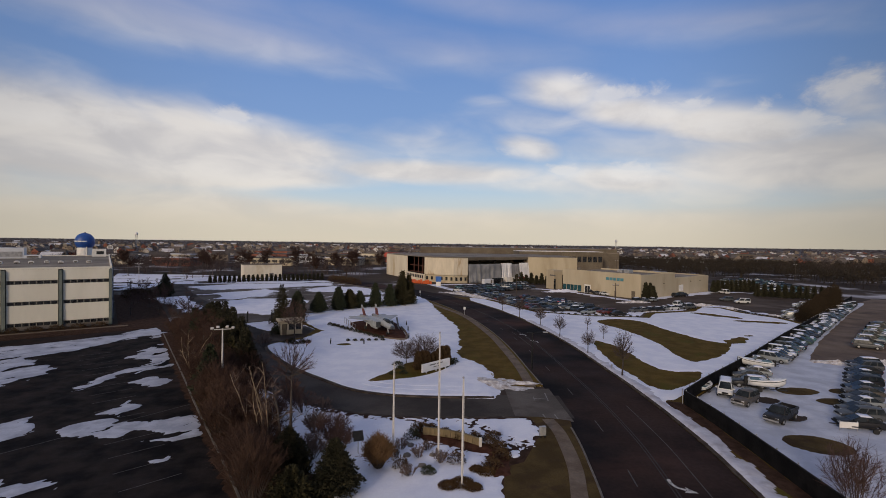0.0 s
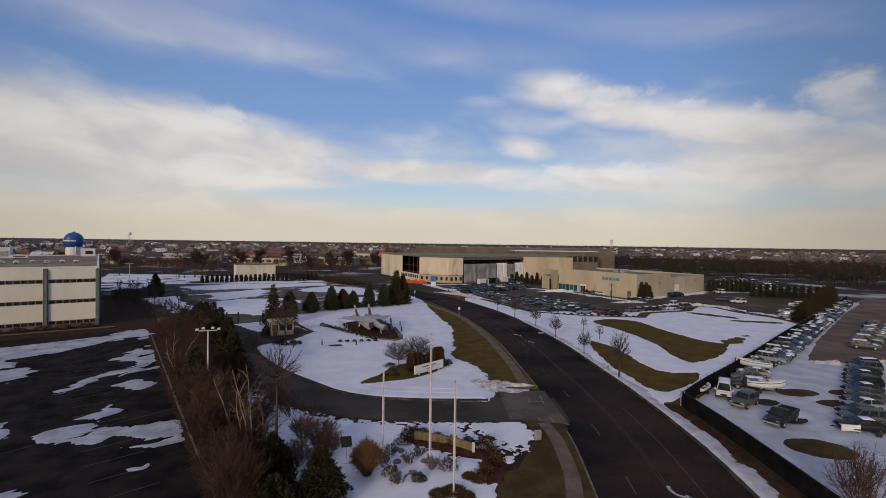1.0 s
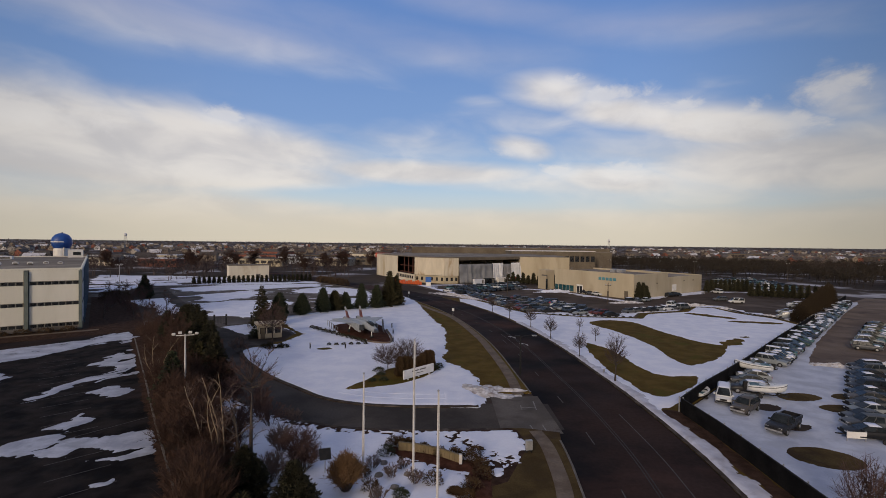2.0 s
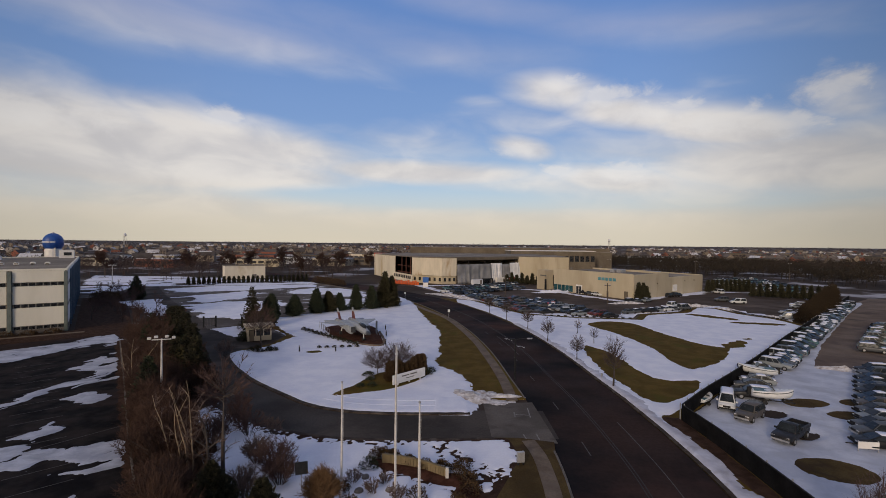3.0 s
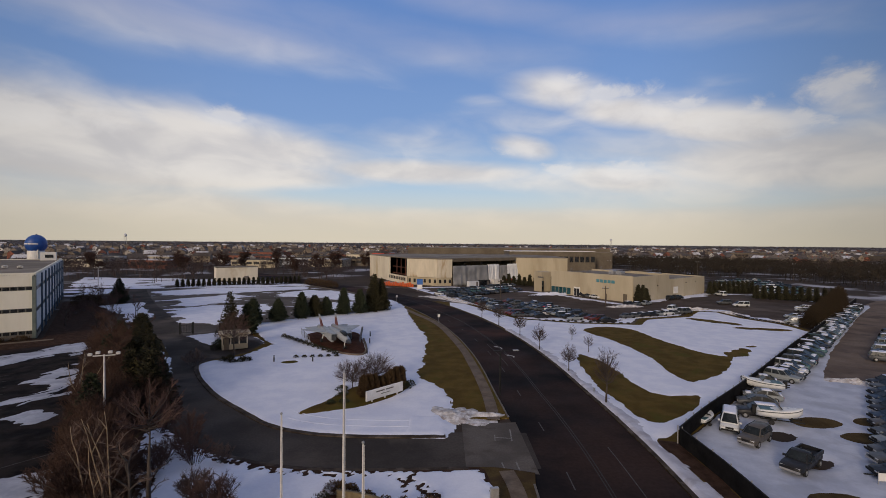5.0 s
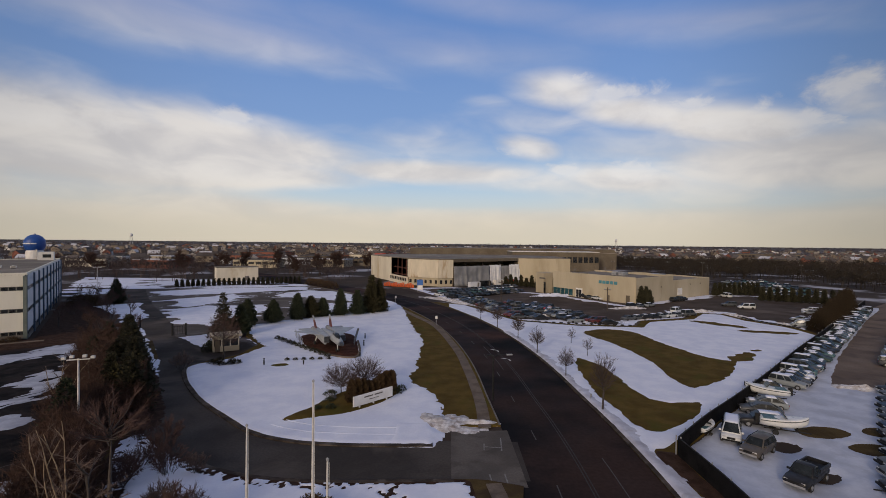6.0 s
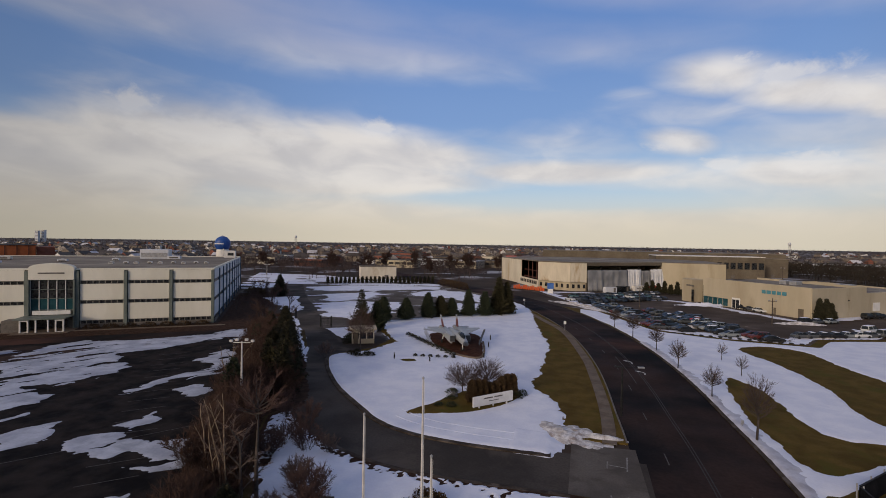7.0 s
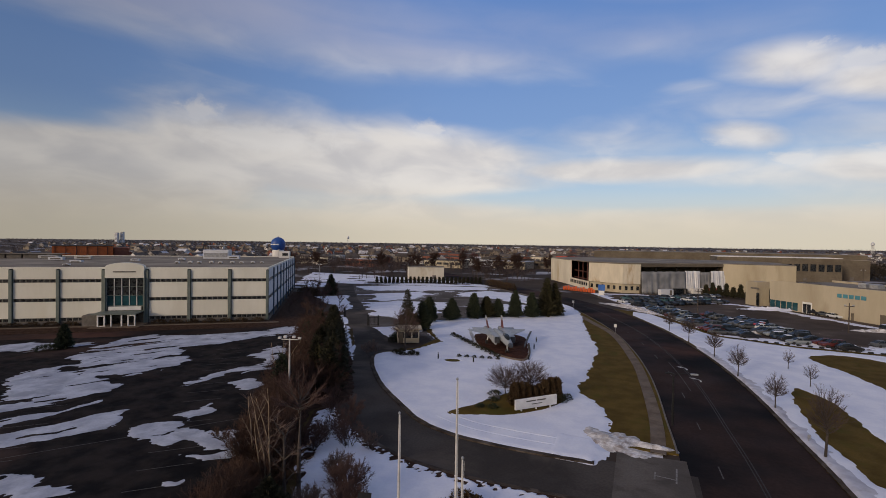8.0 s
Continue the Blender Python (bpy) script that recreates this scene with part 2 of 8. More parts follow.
# white panel with the office side's bluish shade mixed into the colour
M_PANEL_SIDE = mat("shade_toned_panel", (0.55, 0.57, 0.6), (0.66, 0.67, 0.7), 0.15, 0.7, bump=0.05, grain=0.08)
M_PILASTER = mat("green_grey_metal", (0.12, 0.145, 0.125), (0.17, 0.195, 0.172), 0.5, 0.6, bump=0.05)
# pilaster metal for that side, shade painted in as dark blue
M_PILASTER_SHADED = mat("shade_toned_metal", (0.045, 0.08, 0.125), (0.07, 0.11, 0.155), 0.5, 0.5, bump=0.05)
M_STRIP = mat("tan_strip", (0.24, 0.215, 0.17), (0.32, 0.29, 0.235), 0.5, 0.85)
M_PLINTH = mat("plinth", (0.12, 0.105, 0.09), (0.18, 0.16, 0.14), 0.6, 0.9)
M_ROOF = mat("gravel_roof", (0.14, 0.115, 0.085), (0.22, 0.185, 0.14), 0.1, 0.95, stain=(0.28, 0.245, 0.195), stain_size=0.06, fine=30)
M_ROOF_DARK = mat("dark_roof", (0.05, 0.046, 0.045), (0.09, 0.085, 0.08), 0.2, 0.9)
M_TAN = mat("tan_stucco", (0.42, 0.36, 0.25), (0.49, 0.425, 0.305), 0.1, 0.9, stain=(0.37, 0.31, 0.21), stain_size=0.15, stretch=(1, 1, 0.3), grain=0.1)
M_CREAM = mat("cream_cladding", (0.60, 0.54, 0.42), (0.70, 0.64, 0.51), 0.12, 0.85, stain=(0.47, 0.38, 0.24), stain_size=0.14, stretch=(1, 1, 0.3), grain=0.15)
M_CREAM_STAINED = mat("rust_streaked_cladding", (0.56, 0.50, 0.38), (0.66, 0.59, 0.46), 0.12, 0.85, stain=(0.34, 0.22, 0.10), stain_size=0.22, stretch=(1, 1, 0.25), grain=0.25)
M_BROWN_WALL = mat("brown_wall", (0.125, 0.10, 0.07), (0.17, 0.14, 0.10), 0.1, 0.9)
M_ORANGE_WALL = mat("rust_orange_wall", (0.30, 0.075, 0.02), (0.40, 0.11, 0.032), 0.1, 0.85)
M_BRICK = mat("red_brick", (0.20, 0.07, 0.045), (0.30, 0.11, 0.07), 0.3, 0.9)
M_RED = mat("red_paint", (0.5, 0.05, 0.03), (0.6, 0.09, 0.05), 0.4, 0.6)
M_ORANGE = mat("orange_plastic", (0.6, 0.10, 0.02), (0.75, 0.16, 0.04), 0.8, 0.7)
M_WHITE = mat("white_paint", (0.68, 0.66, 0.62), (0.8, 0.78, 0.74), 0.5, 0.6, bump=0.05, grain=0.1)
M_BOAT = mat("white_gelcoat", (0.62, 0.63, 0.62), (0.74, 0.75, 0.74), 0.6, 0.35, bump=0.0, grain=0.08)
M_TARP = mat("grey_tarp", (0.2, 0.2, 0.2), (0.34, 0.335, 0.33), 0.25, 0.6, bump=0.5, fine=4)
M_TARP_WHITE = mat("white_tarp", (0.78, 0.77, 0.75), (0.88, 0.87, 0.85), 0.25, 0.6, bump=0.5, fine=4)
M_DARK = mat("dark_interior", (0.018, 0.015, 0.013), (0.04, 0.032, 0.027), 0.4, 0.95)
M_RUST = mat("rusty_steel", (0.07, 0.024, 0.015), (0.12, 0.04, 0.024), 0.8, 0.8)
M_BLUE = mat("blue_paint", (0.012, 0.055, 0.24), (0.02, 0.085, 0.33), 0.4, 0.45, bump=0.03, grain=0.1)
M_SIGN_BLUE = mat("blue_sign", (0.03, 0.12, 0.42), (0.05, 0.17, 0.5), 0.8, 0.5)
M_TEAL = mat("teal_letters", (0.06, 0.22, 0.27), (0.09, 0.28, 0.33), 0.8, 0.5)
M_STEEL = mat("galvanised_steel", (0.36, 0.36, 0.36), (0.5, 0.5, 0.5), 1.5, 0.5, metal=0.5, bump=0.05)
M_POLE = mat("white_pole", (0.55, 0.53, 0.5), (0.68, 0.66, 0.63), 1.5, 0.5, bump=0.05)
M_BLACK = mat("black_metal", (0.010, 0.010, 0.011), (0.022, 0.022, 0.022), 1.5, 0.7, shine=0.25)
M_FENCE = mat("black_fence_cloth", (0.006, 0.006, 0.0065), (0.014, 0.013, 0.013), 0.5, 0.95, bump=0.4, shine=0.08)
M_TIMBER = mat("weathered_timber", (0.1632, 0.1224, 0.0612), (0.2448, 0.1904, 0.1088), 1.5, 0.9, stain=(0.1088, 0.0748, 0.034), stain_size=1.0, stretch=(1, 1, 0.3), vary=0.18)
M_JET = mat("jet_grey_paint", (0.288, 0.304, 0.312), (0.376, 0.392, 0.392), 0.6, 0.55, bump=0.03, stain=(0.224, 0.232, 0.232), stain_size=0.6, grain=0.15)
M_JET_DARK = mat("jet_dark", (0.03, 0.032, 0.035), (0.06, 0.062, 0.065), 1.0, 0.5)
M_JET_RED = mat("jet_red_band", (0.10, 0.03, 0.026), (0.16, 0.05, 0.04), 1.0, 0.6)
M_STONE = mat("boulder", (0.10, 0.092, 0.085), (0.2, 0.185, 0.17), 1.5, 0.95)
M_TYRE = mat("tyre_rubber", (0.014, 0.014, 0.014), (0.03, 0.029, 0.028), 3.0, 0.9)
M_RIM = mat("wheel_rim", (0.3, 0.3, 0.3), (0.45, 0.45, 0.45), 4.0, 0.4, metal=0.6, bump=0.0)
M_LAMP = mat("lamp_lens", (0.5, 0.5, 0.5), (0.65, 0.65, 0.65), 4.0, 0.25, bump=0.0)
M_TAIL = mat("tail_lens", (0.25, 0.02, 0.02), (0.35, 0.03, 0.03), 4.0, 0.3, bump=0.0)
M_GLASS = mat("dark_window", (0.010, 0.011, 0.012), (0.022, 0.024, 0.026), 0.6, 0.3, bump=0.0)
M_TEAL_GLASS = mat("teal_window", (0.015, 0.055, 0.065), (0.03, 0.095, 0.11), 0.35, 0.1, bump=0.0)
M_SCREEN = mat("car_glass", (0.012, 0.015, 0.016), (0.03, 0.036, 0.04), 0.8, 0.2, bump=0.0, shine=0.2)
M_BARK = mat("grey_brown_bark", (0.055, 0.042, 0.035), (0.10, 0.08, 0.065), 3.0, 0.95, bump=0.8)
M_BIRCH = mat("birch_bark", (0.20, 0.145, 0.085), (0.36, 0.275, 0.18), 2.5, 0.85, stain=(0.08, 0.06, 0.05), stain_size=2.2, bump=0.4)
M_TWIG = island_mat("bare_twigs", (0.08625, 0.0621, 0.0529), (0.1782, 0.1265, 0.1035))
M_TWIG_RED = island_mat("reddish_twigs", (0.06, 0.036, 0.031), (0.125, 0.077, 0.064))
M_TWIG_BELT = island_mat("dark_belt_twigs", (0.042, 0.025, 0.0185), (0.09, 0.053, 0.039))
M_TWIG_GREY = island_mat("street_tree_twigs", (0.055, 0.038, 0.034), (0.10, 0.07, 0.062))
M_COVER = island_mat("rusty_ground_cover", (0.055, 0.032, 0.015), (0.12, 0.074, 0.036))
M_TWIG_TAN = island_mat("tan_twigs", (0.11, 0.06, 0.028), (0.21, 0.125, 0.06))
M_NEEDLE = island_mat("dark_needles", (0.022, 0.030, 0.018), (0.062, 0.072, 0.041))
M_NEEDLE_DARK = island_mat("brown_green_needles", (0.024, 0.024, 0.0145), (0.06, 0.056, 0.032))
M_NEEDLE_OLIVE = island_mat("olive_needles", (0.026, 0.025, 0.012), (0.07, 0.062, 0.03))
M_NEEDLE_BROWN = island_mat("winter_brown_needles", (0.05175, 0.0322, 0.01725), (0.1035, 0.0667, 0.0345))
M_HEDGE = island_mat("brown_hedge", (0.022, 0.0155, 0.0095), (0.052, 0.037, 0.021))
M_DARK_WOOD = island_mat("dark_winter_woods", (0.02, 0.0165, 0.0125), (0.05, 0.04, 0.029))
M_FAR_WOOD = island_mat("far_woods", (0.042, 0.031, 0.029), (0.092, 0.068, 0.062))
M_SIDING = [mat("siding", c, [v * 1.15 for v in c], 0.3, 0.85, grain=0.1) for c in ((0.33, 0.30, 0.265), (0.19, 0.155, 0.125), (0.15, 0.135, 0.122), (0.23, 0.185, 0.135))]
M_SHINGLE = [mat("shingle_roof", c, [v * 1.3 for v in c], 0.5, 0.95) for c in ((0.07, 0.06, 0.055), (0.12, 0.1, 0.085), (0.5, 0.5, 0.53))]


def car_paint(name, c):
    return mat(name, c, [min(v * 1.12 + 0.003, 1) for v in c], 1.0, 0.45, bump=0.0, grain=0.05, shine=0.35)


M_CAR = {k: car_paint("car_paint_" + k, c) for k, c in dict(white=(0.55, 0.56, 0.56), silver=(0.21, 0.23, 0.24), grey=(0.075, 0.08, 0.085), black=(0.014, 0.014, 0.016),
         blue=(0.022, 0.038, 0.065), teal=(0.05, 0.11, 0.12), maroon=(0.085, 0.018, 0.016), red=(0.42, 0.03, 0.03), tan=(0.08, 0.07, 0.06), green=(0.035, 0.06, 0.05)).items()}

# ---- mesh helpers ----
class Acc:
    """Collects vertices and faces."""

    def __init__(self):
        self.v, self.f = [], []

    def add(self, verts, faces):
        o = len(self.v)
        self.v += [tuple(p) for p in verts]
        self.f += [tuple(i + o for i in f) for f in faces]
        return self

    def box(self, x, y, z, sx, sy, sz, rz=0.0):
        """A box that stands on z."""
        c, s = math.cos(radians(rz)), math.sin(radians(rz))
        pts = [(x + c * a * sx / 2 - s * b * sy / 2, y + s * a * sx / 2 + c * b * sy / 2, z + (sz if h else 0)) for h in (0, 1) for a, b in ((-1, -1), (1, -1), (1, 1), (-1, 1))]
        return self.add(pts, [(3, 2, 1, 0), (4, 5, 6, 7), (0, 1, 5, 4), (1, 2, 6, 5), (2, 3, 7, 6), (3, 0, 4, 7)])

    def prism(self, poly, z0, z1):
        k = len(poly)
        area = sum(poly[i - 1][0] * poly[i][1] - poly[i][0] * poly[i - 1][1] for i in range(k))
        poly = poly if area > 0 else poly[::-1]
        self.add([(*p[:2], z0) for p in poly] + [(*p[:2], z1) for p in poly],
                 [tuple(range(k))[::-1], tuple(range(k, 2 * k))] + [(i, (i + 1) % k, k + (i + 1) % k, k + i) for i in range(k)])
        return self

    def tube(self, pts, radii, sides=6, caps=True):
        o, rings = len(self.v), len(pts)
        for i, p in enumerate(pts):
            p = Vector(p)
            way = (Vector(pts[min(i + 1, rings - 1)]) - Vector(pts[max(i - 1, 0)])).normalized()
            a = way.cross(Vector((0.31, 0.77, 0.55))).normalized()
            b = way.cross(a)
            for k in range(sides):
                t = 2 * math.pi * k / sides
                self.v.append(tuple(p + (a * math.cos(t) + b * math.sin(t)) * radii[i]))
        for i in range(rings - 1):
            for k in range(sides):
                q = (k + 1) % sides
                self.f.append((o + i * sides + k, o + i * sides + q, o + (i + 1) * sides + q, o + (i + 1) * sides + k))
        if caps:
            self.f.append(tuple(o + k for k in range(sides))[::-1])
            self.f.append(tuple(o + (rings - 1) * sides + k for k in range(sides)))
        return self

    def lathe(self, profile, sides=16, x=0.0, y=0.0):
        """profile: radius and height, from the bottom up."""
        return self.loft([[(x + r * math.cos(2 * math.pi * k / sides), y + r * math.sin(2 * math.pi * k / sides), z) for k in range(sides)] for r, z in profile])

    def loft(self, rings, caps=True):
        o, k = len(self.v), len(rings[0])
        for ring in rings:
            self.v += [tuple(p) for p in ring]
        for i in range(len(rings) - 1):
            for j in range(k):
                q = (j + 1) % k
                self.f.append((o + i * k + j, o + i * k + q, o + (i + 1) * k + q, o + (i + 1) * k + j))
        if caps:
            self.f.append(tuple(o + j for j in range(k))[::-1])
            self.f.append(tuple(o + (len(rings) - 1) * k + j for j in range(k)))
        return self


def mesh_of(name, acc, material, smooth=False):
    me = bpy.data.meshes.new(name)
    me.from_pydata(acc.v, [], acc.f)
    me.materials.append(material)
    if smooth:
        me.polygons.foreach_set("use_smooth", [True] * len(me.polygons))
    me.update()
    return me


def part(name, acc, material, parent, label="", bevel=0.0, smooth=False):
    """Links one mesh as a part under a thing or a part."""
    ob = new(name, acc if isinstance(acc, bpy.types.Mesh) else mesh_of(name, acc, material, smooth))
    ob.parent = parent
    if bevel:
        b = ob.modifiers.new("bevel", "BEVEL")
        b.width, b.segments, b.limit_method = bevel, 2, "ANGLE"
    return tagged(ob, label)


def thing(name, x, y, z=0.0, rz=0.0, label="", category="", group="", kind=""):
    ob = new(name)
    ob.empty_display_size = 0.5
    ob.matrix_basis = pose(x, y, z, 0, 0, rz)
    return tagged(ob, label, category, group, kind)


def solid(name, acc, material, label="", category="", group="", kind="", bevel=0.0, smooth=False):
    """Links one mesh as a thing or a piece of the setting, in world coordinates."""
    return tagged(part(name, acc, material, None, "", bevel, smooth), label, category, group, kind)


def smooth_line(points, steps=6, closed=False):
    """A curve through the points."""
    p = [np.array(q, float) for q in points]
    k, out = len(p), []
    for i in range(k if closed else k - 1):
        a, b = p[i], p[(i + 1) % k]
        before = p[i - 1] if (closed or i > 0) else 2 * a - b
        after = p[(i + 2) % k] if (closed or i + 2 < k) else 2 * b - a
        for s in range(steps):
            t = s / steps
            out.append(0.5 * (2 * a + (b - before) * t + (2 * before - 5 * a + 4 * b - after) * t * t + (3 * a - before - 3 * b + after) * t ** 3))
    if not closed:
        out.append(p[-1])
    return [tuple(q) for q in out]


def offset(line, d):
    """The line moved by d to its left."""
    q = np.array(line)
    way = np.gradient(q, axis=0)
    way /= np.linalg.norm(way, axis=1)[:, None]
    return [tuple(r) for r in q + d * np.stack([-way[:, 1], way[:, 0]], 1)]


def ribbon(acc, line, d0, d1, z, down=None):
    """A strip between two offsets of a line, with sides if it has a height."""
    a, b = offset(line, d0), offset(line, d1)
    k = len(line)
    top = [(*p, z) for p in a] + [(*p, z) for p in b]
    faces = [(i, i + 1, k + i + 1, k + i) if d1 > d0 else (i + 1, i, k + i, k + i + 1) for i in range(k - 1)]
    if down is not None:
        top += [(*p, down) for p in a] + [(*p, down) for p in b]
        faces += [(i + 1, i, 2 * k + i, 2 * k + i + 1) for i in range(k - 1)] + [(k + i, k + i + 1, 3 * k + i + 1, 3 * k + i) for i in range(k - 1)]
    return acc.add(top, faces)


def sheet(name, poly, z, material, label, category, thick=0.0, parent=None):
    """A flat piece of ground with an outline of any shape."""
    bm = bmesh.new()
    face = bm.faces.new([bm.verts.new((*p[:2], z)) for p in poly])
    face.normal_update()
    if face.normal.z < 0:
        face.normal_flip()
    if thick:
        rim = [e for e in bm.edges]
        made = bmesh.ops.extrude_edge_only(bm, edges=rim)
        for v in [g for g in made["geom"] if isinstance(g, bmesh.types.BMVert)]:
            v.co.z -= thick
    bmesh.ops.triangulate(bm, faces=[face])
    me = bpy.data.meshes.new(name)
    bm.to_mesh(me)
    bm.free()
    me.materials.append(material)
    ob = new(name, me)
    return tagged(ob, label, category, kind="structure")


# ---- fields: smooth noise and distance on the plan ----
def value_noise(x, y, seed=0):
    def rnd(i, j):
        h = np.sin(i * 127.1 + j * 311.7 + seed * 74.7) * 43758.5453
        return h - np.floor(h)
    i, j = np.floor(x), np.floor(y)
    u, v = x - i, y - j
    u, v = u * u * (3 - 2 * u), v * v * (3 - 2 * v)
    return ((rnd(i, j) * (1 - u) + rnd(i + 1, j) * u) * (1 - v) + (rnd(i, j + 1) * (1 - u) + rnd(i + 1, j + 1) * u) * v) * 2 - 1


def fbm(x, y, size=1.0, octaves=4, seed=0):
    """Noise between about -1 and 1, whose largest lumps are size metres across."""
    out, amp = 0, 0.55
    for o in range(octaves):
        out = out + amp * value_noise(x / size * 2 ** o, y / size * 2 ** o, seed + o)
        amp *= 0.5
    return out


def inside(x, y, poly):
    """Signed distance to an outline, positive inside."""
    p = np.array(poly, float)[:, :2]
    best, odd = np.full(x.shape, 1e9), np.zeros(x.shape, bool)
    for a, b in zip(p, np.roll(p, -1, 0)):
        d = b - a
        t = np.clip(((x - a[0]) * d[0] + (y - a[1]) * d[1]) / (d @ d + 1e-9), 0, 1)
        best = np.minimum(best, np.hypot(x - a[0] - t * d[0], y - a[1] - t * d[1]))
        cross = (a[1] > y) != (b[1] > y)
        odd ^= cross & (x < (b[0] - a[0]) * (y - a[1]) / (b[1] - a[1] + 1e-12) + a[0])
    return np.where(odd, best, -best)


def blob(x, y, cx, cy, rx, ry, turn=0.0):
    """Rough signed distance to an ellipse, positive inside."""
    c, s = math.cos(radians(turn)), math.sin(radians(turn))
    u, v = (x - cx) * c + (y - cy) * s, -(x - cx) * s + (y - cy) * c
    return (1 - np.sqrt((u / rx) ** 2 + (v / ry) ** 2)) * min(rx, ry)


def relief(name, x0, x1, y0, y1, step, height, material, label, category, kind="structure", cut=-0.03, smooth=True):
    """A layer that follows height(x, y), left out where it dips below cut."""
    gx, gy = np.arange(x0, x1 + step, step), np.arange(y0, y1 + step, step)
    x, y = np.meshgrid(gx, gy, indexing="ij")
    z = height(x, y)
    keep = z > cut
    used = np.zeros(z.shape, bool)
    cells = keep[:-1, :-1] | keep[1:, :-1] | keep[:-1, 1:] | keep[1:, 1:]
    for a, b in ((slice(None, -1), slice(None, -1)), (slice(1, None), slice(None, -1)), (slice(None, -1), slice(1, None)), (slice(1, None), slice(1, None))):
        used[a, b] |= cells
    index = np.cumsum(used).reshape(z.shape) - 1
    verts = np.stack([x[used], y[used], np.maximum(z[used], cut - 0.25)], 1)
    i, j = np.nonzero(cells)
    faces = np.stack([index[i, j], index[i + 1, j], index[i + 1, j + 1], index[i, j + 1]], 1)
    me = bpy.data.meshes.new(name)
    me.from_pydata(verts.tolist(), [], faces.tolist())
    me.materials.append(material)
    if smooth:
        me.polygons.foreach_set("use_smooth", [True] * len(me.polygons))
    me.update()
    return tagged(new(name, me), label, category, kind=kind)


def cover_of(sd, depth=0.12, soft=0.5):
    """The depth of a layer from a signed distance."""
    return np.clip(sd / soft, -2.0, 1.0) * depth

# ---- ground, roads and snow ----
bm = bmesh.new()
bmesh.ops.create_grid(bm, x_segments=40, y_segments=40, size=4600)
me = bpy.data.meshes.new("ground")
bm.to_mesh(me)
bm.free()
me.materials.append(M_EARTH)
ground = tagged(new("ground", me), "flat winter ground with patches of old snow", "ground", kind="structure")
ground.location.z = -0.08

ROAD = smooth_line([(-45, -80), (-12, -30), (9, 5), (17.2, 25), (19.7, 40), (20.3, 52), (20.1, 64), (19.5, 74), (18.8, 86), (17.6, 98), (15.2, 113), (11, 131), (4.5, 150), (-4.5, 171), (-16, 189),
                    (-30, 207), (-58, 238), (-110, 296), (-210, 400)], 6)
HALF = 6.4
solid("road", ribbon(Acc(), ROAD, -HALF, HALF, 0.0), M_ROAD, "worn dark asphalt road, wet in places, curving", "road", kind="structure")
DRIVE = smooth_line([(15, 55.3), (8, 55.3), (2, 55.0), (-4, 54.8), (-10, 55.6), (-16, 58.2), (-21, 62), (-26, 67), (-32, 74.5), (-39.5, 84.5), (-47, 95.5), (-55.5, 108.5), (-64.5, 122.3), (-76, 137.5), (-88.6, 153.2), (-101, 170), (-113, 187), (-126, 206)], 6)
solid("driveway", ribbon(Acc(), DRIVE, -4.2, 4.0, 0.008), M_DRIVE, "dark asphalt entrance drive curving round a snowy island", "road", kind="structure")
sheet("forecourt", [(-34, 86), (-31.5, 93), (-36, 97), (-40, 101), (-50, 110), (-54, 106), (-44, 92)], 0.004, M_DRIVE, "dark asphalt in front of a guard booth", "pavement")
sheet("apron", [(7.9, 50.9), (14.6, 50.2), (14.3, 62.5), (7.9, 61.9)], 0.016, M_APRON, "worn concrete apron where the drive meets the road", "pavement")
sheet("parking_lot", [(-16, 31), (-31, 52.5), (-41, 66.5), (-52, 82), (-63, 97), (-71, 101.5), (-137, 51.5), (-160, 34), (-160, -60), (-10, -60), (-8, 20)], -0.004, M_ASPHALT,
      "dark asphalt car park with melting snow streaks", "pavement")
sheet("front_road", [(-68, 103), (-63.5, 98.5), (-135, 44), (-139, 49)], 0.002, M_ROAD, "narrow asphalt road along the office front", "road")
sheet("north_lot", [(-50, 110), (-42, 119), (-36, 131), (-18, 146), (-13, 160), (-22, 190), (-58, 226), (-82, 216), (-130, 205), (-118, 190), (-78, 136), (-60, 112)], -0.008, M_PALE_ASPHALT,
      "grey asphalt lot streaked with snow", "pavement")
sheet("showroom_lot", [(27, 137.5), (41, 131.5), (56, 130), (61, 138.5), (76, 144), (85, 155), (92, 153), (92.6, 141), (97, 131.5), (97, 127), (104, 132), (160, 190), (150, 214), (60, 228), (10, 232), (-16, 226), (2, 190), (14, 168)], -0.004, M_OLD_ASPHALT,
      "grey asphalt car park of a showroom", "pavement")
sheet("storage_lot", [(62.5, 82.5), (71, 78), (84, 84), (120, 110), (190, 172), (172, 186), (149, 168), (104.5, 125)], 0.004, M_AISLE, "brown-grey asphalt aisle of a storage lot", "pavement")

ISLAND = smooth_line([(6.0, 58.15), (-1.0, 57.9), (-5.0, 58.05), (-9.0, 58.6), (-14.0, 60.6), (-19.2, 65), (-24.5, 70), (-28.5, 74.6), (-33.2, 81), (-35.8, 86), (-35.2, 89)], 4)
WALK = smooth_line([(-9, 160), (-2.4, 143.8), (4.5, 126.5), (9.2, 102.3), (10.8, 87.8), (11.6, 77), (11.9, 69.5), (11.8, 63)], 5)
KERB_W = [p for p in offset(ROAD, HALF) if 62.5 < p[1] < 240]
KERB_WS = [p for p in offset(ROAD, HALF) if -60 < p[1] < 50]
KERB_E = [p for p in offset(ROAD, -HALF) if -60 < p[1] < 176]
LAWN_Z = 0.12
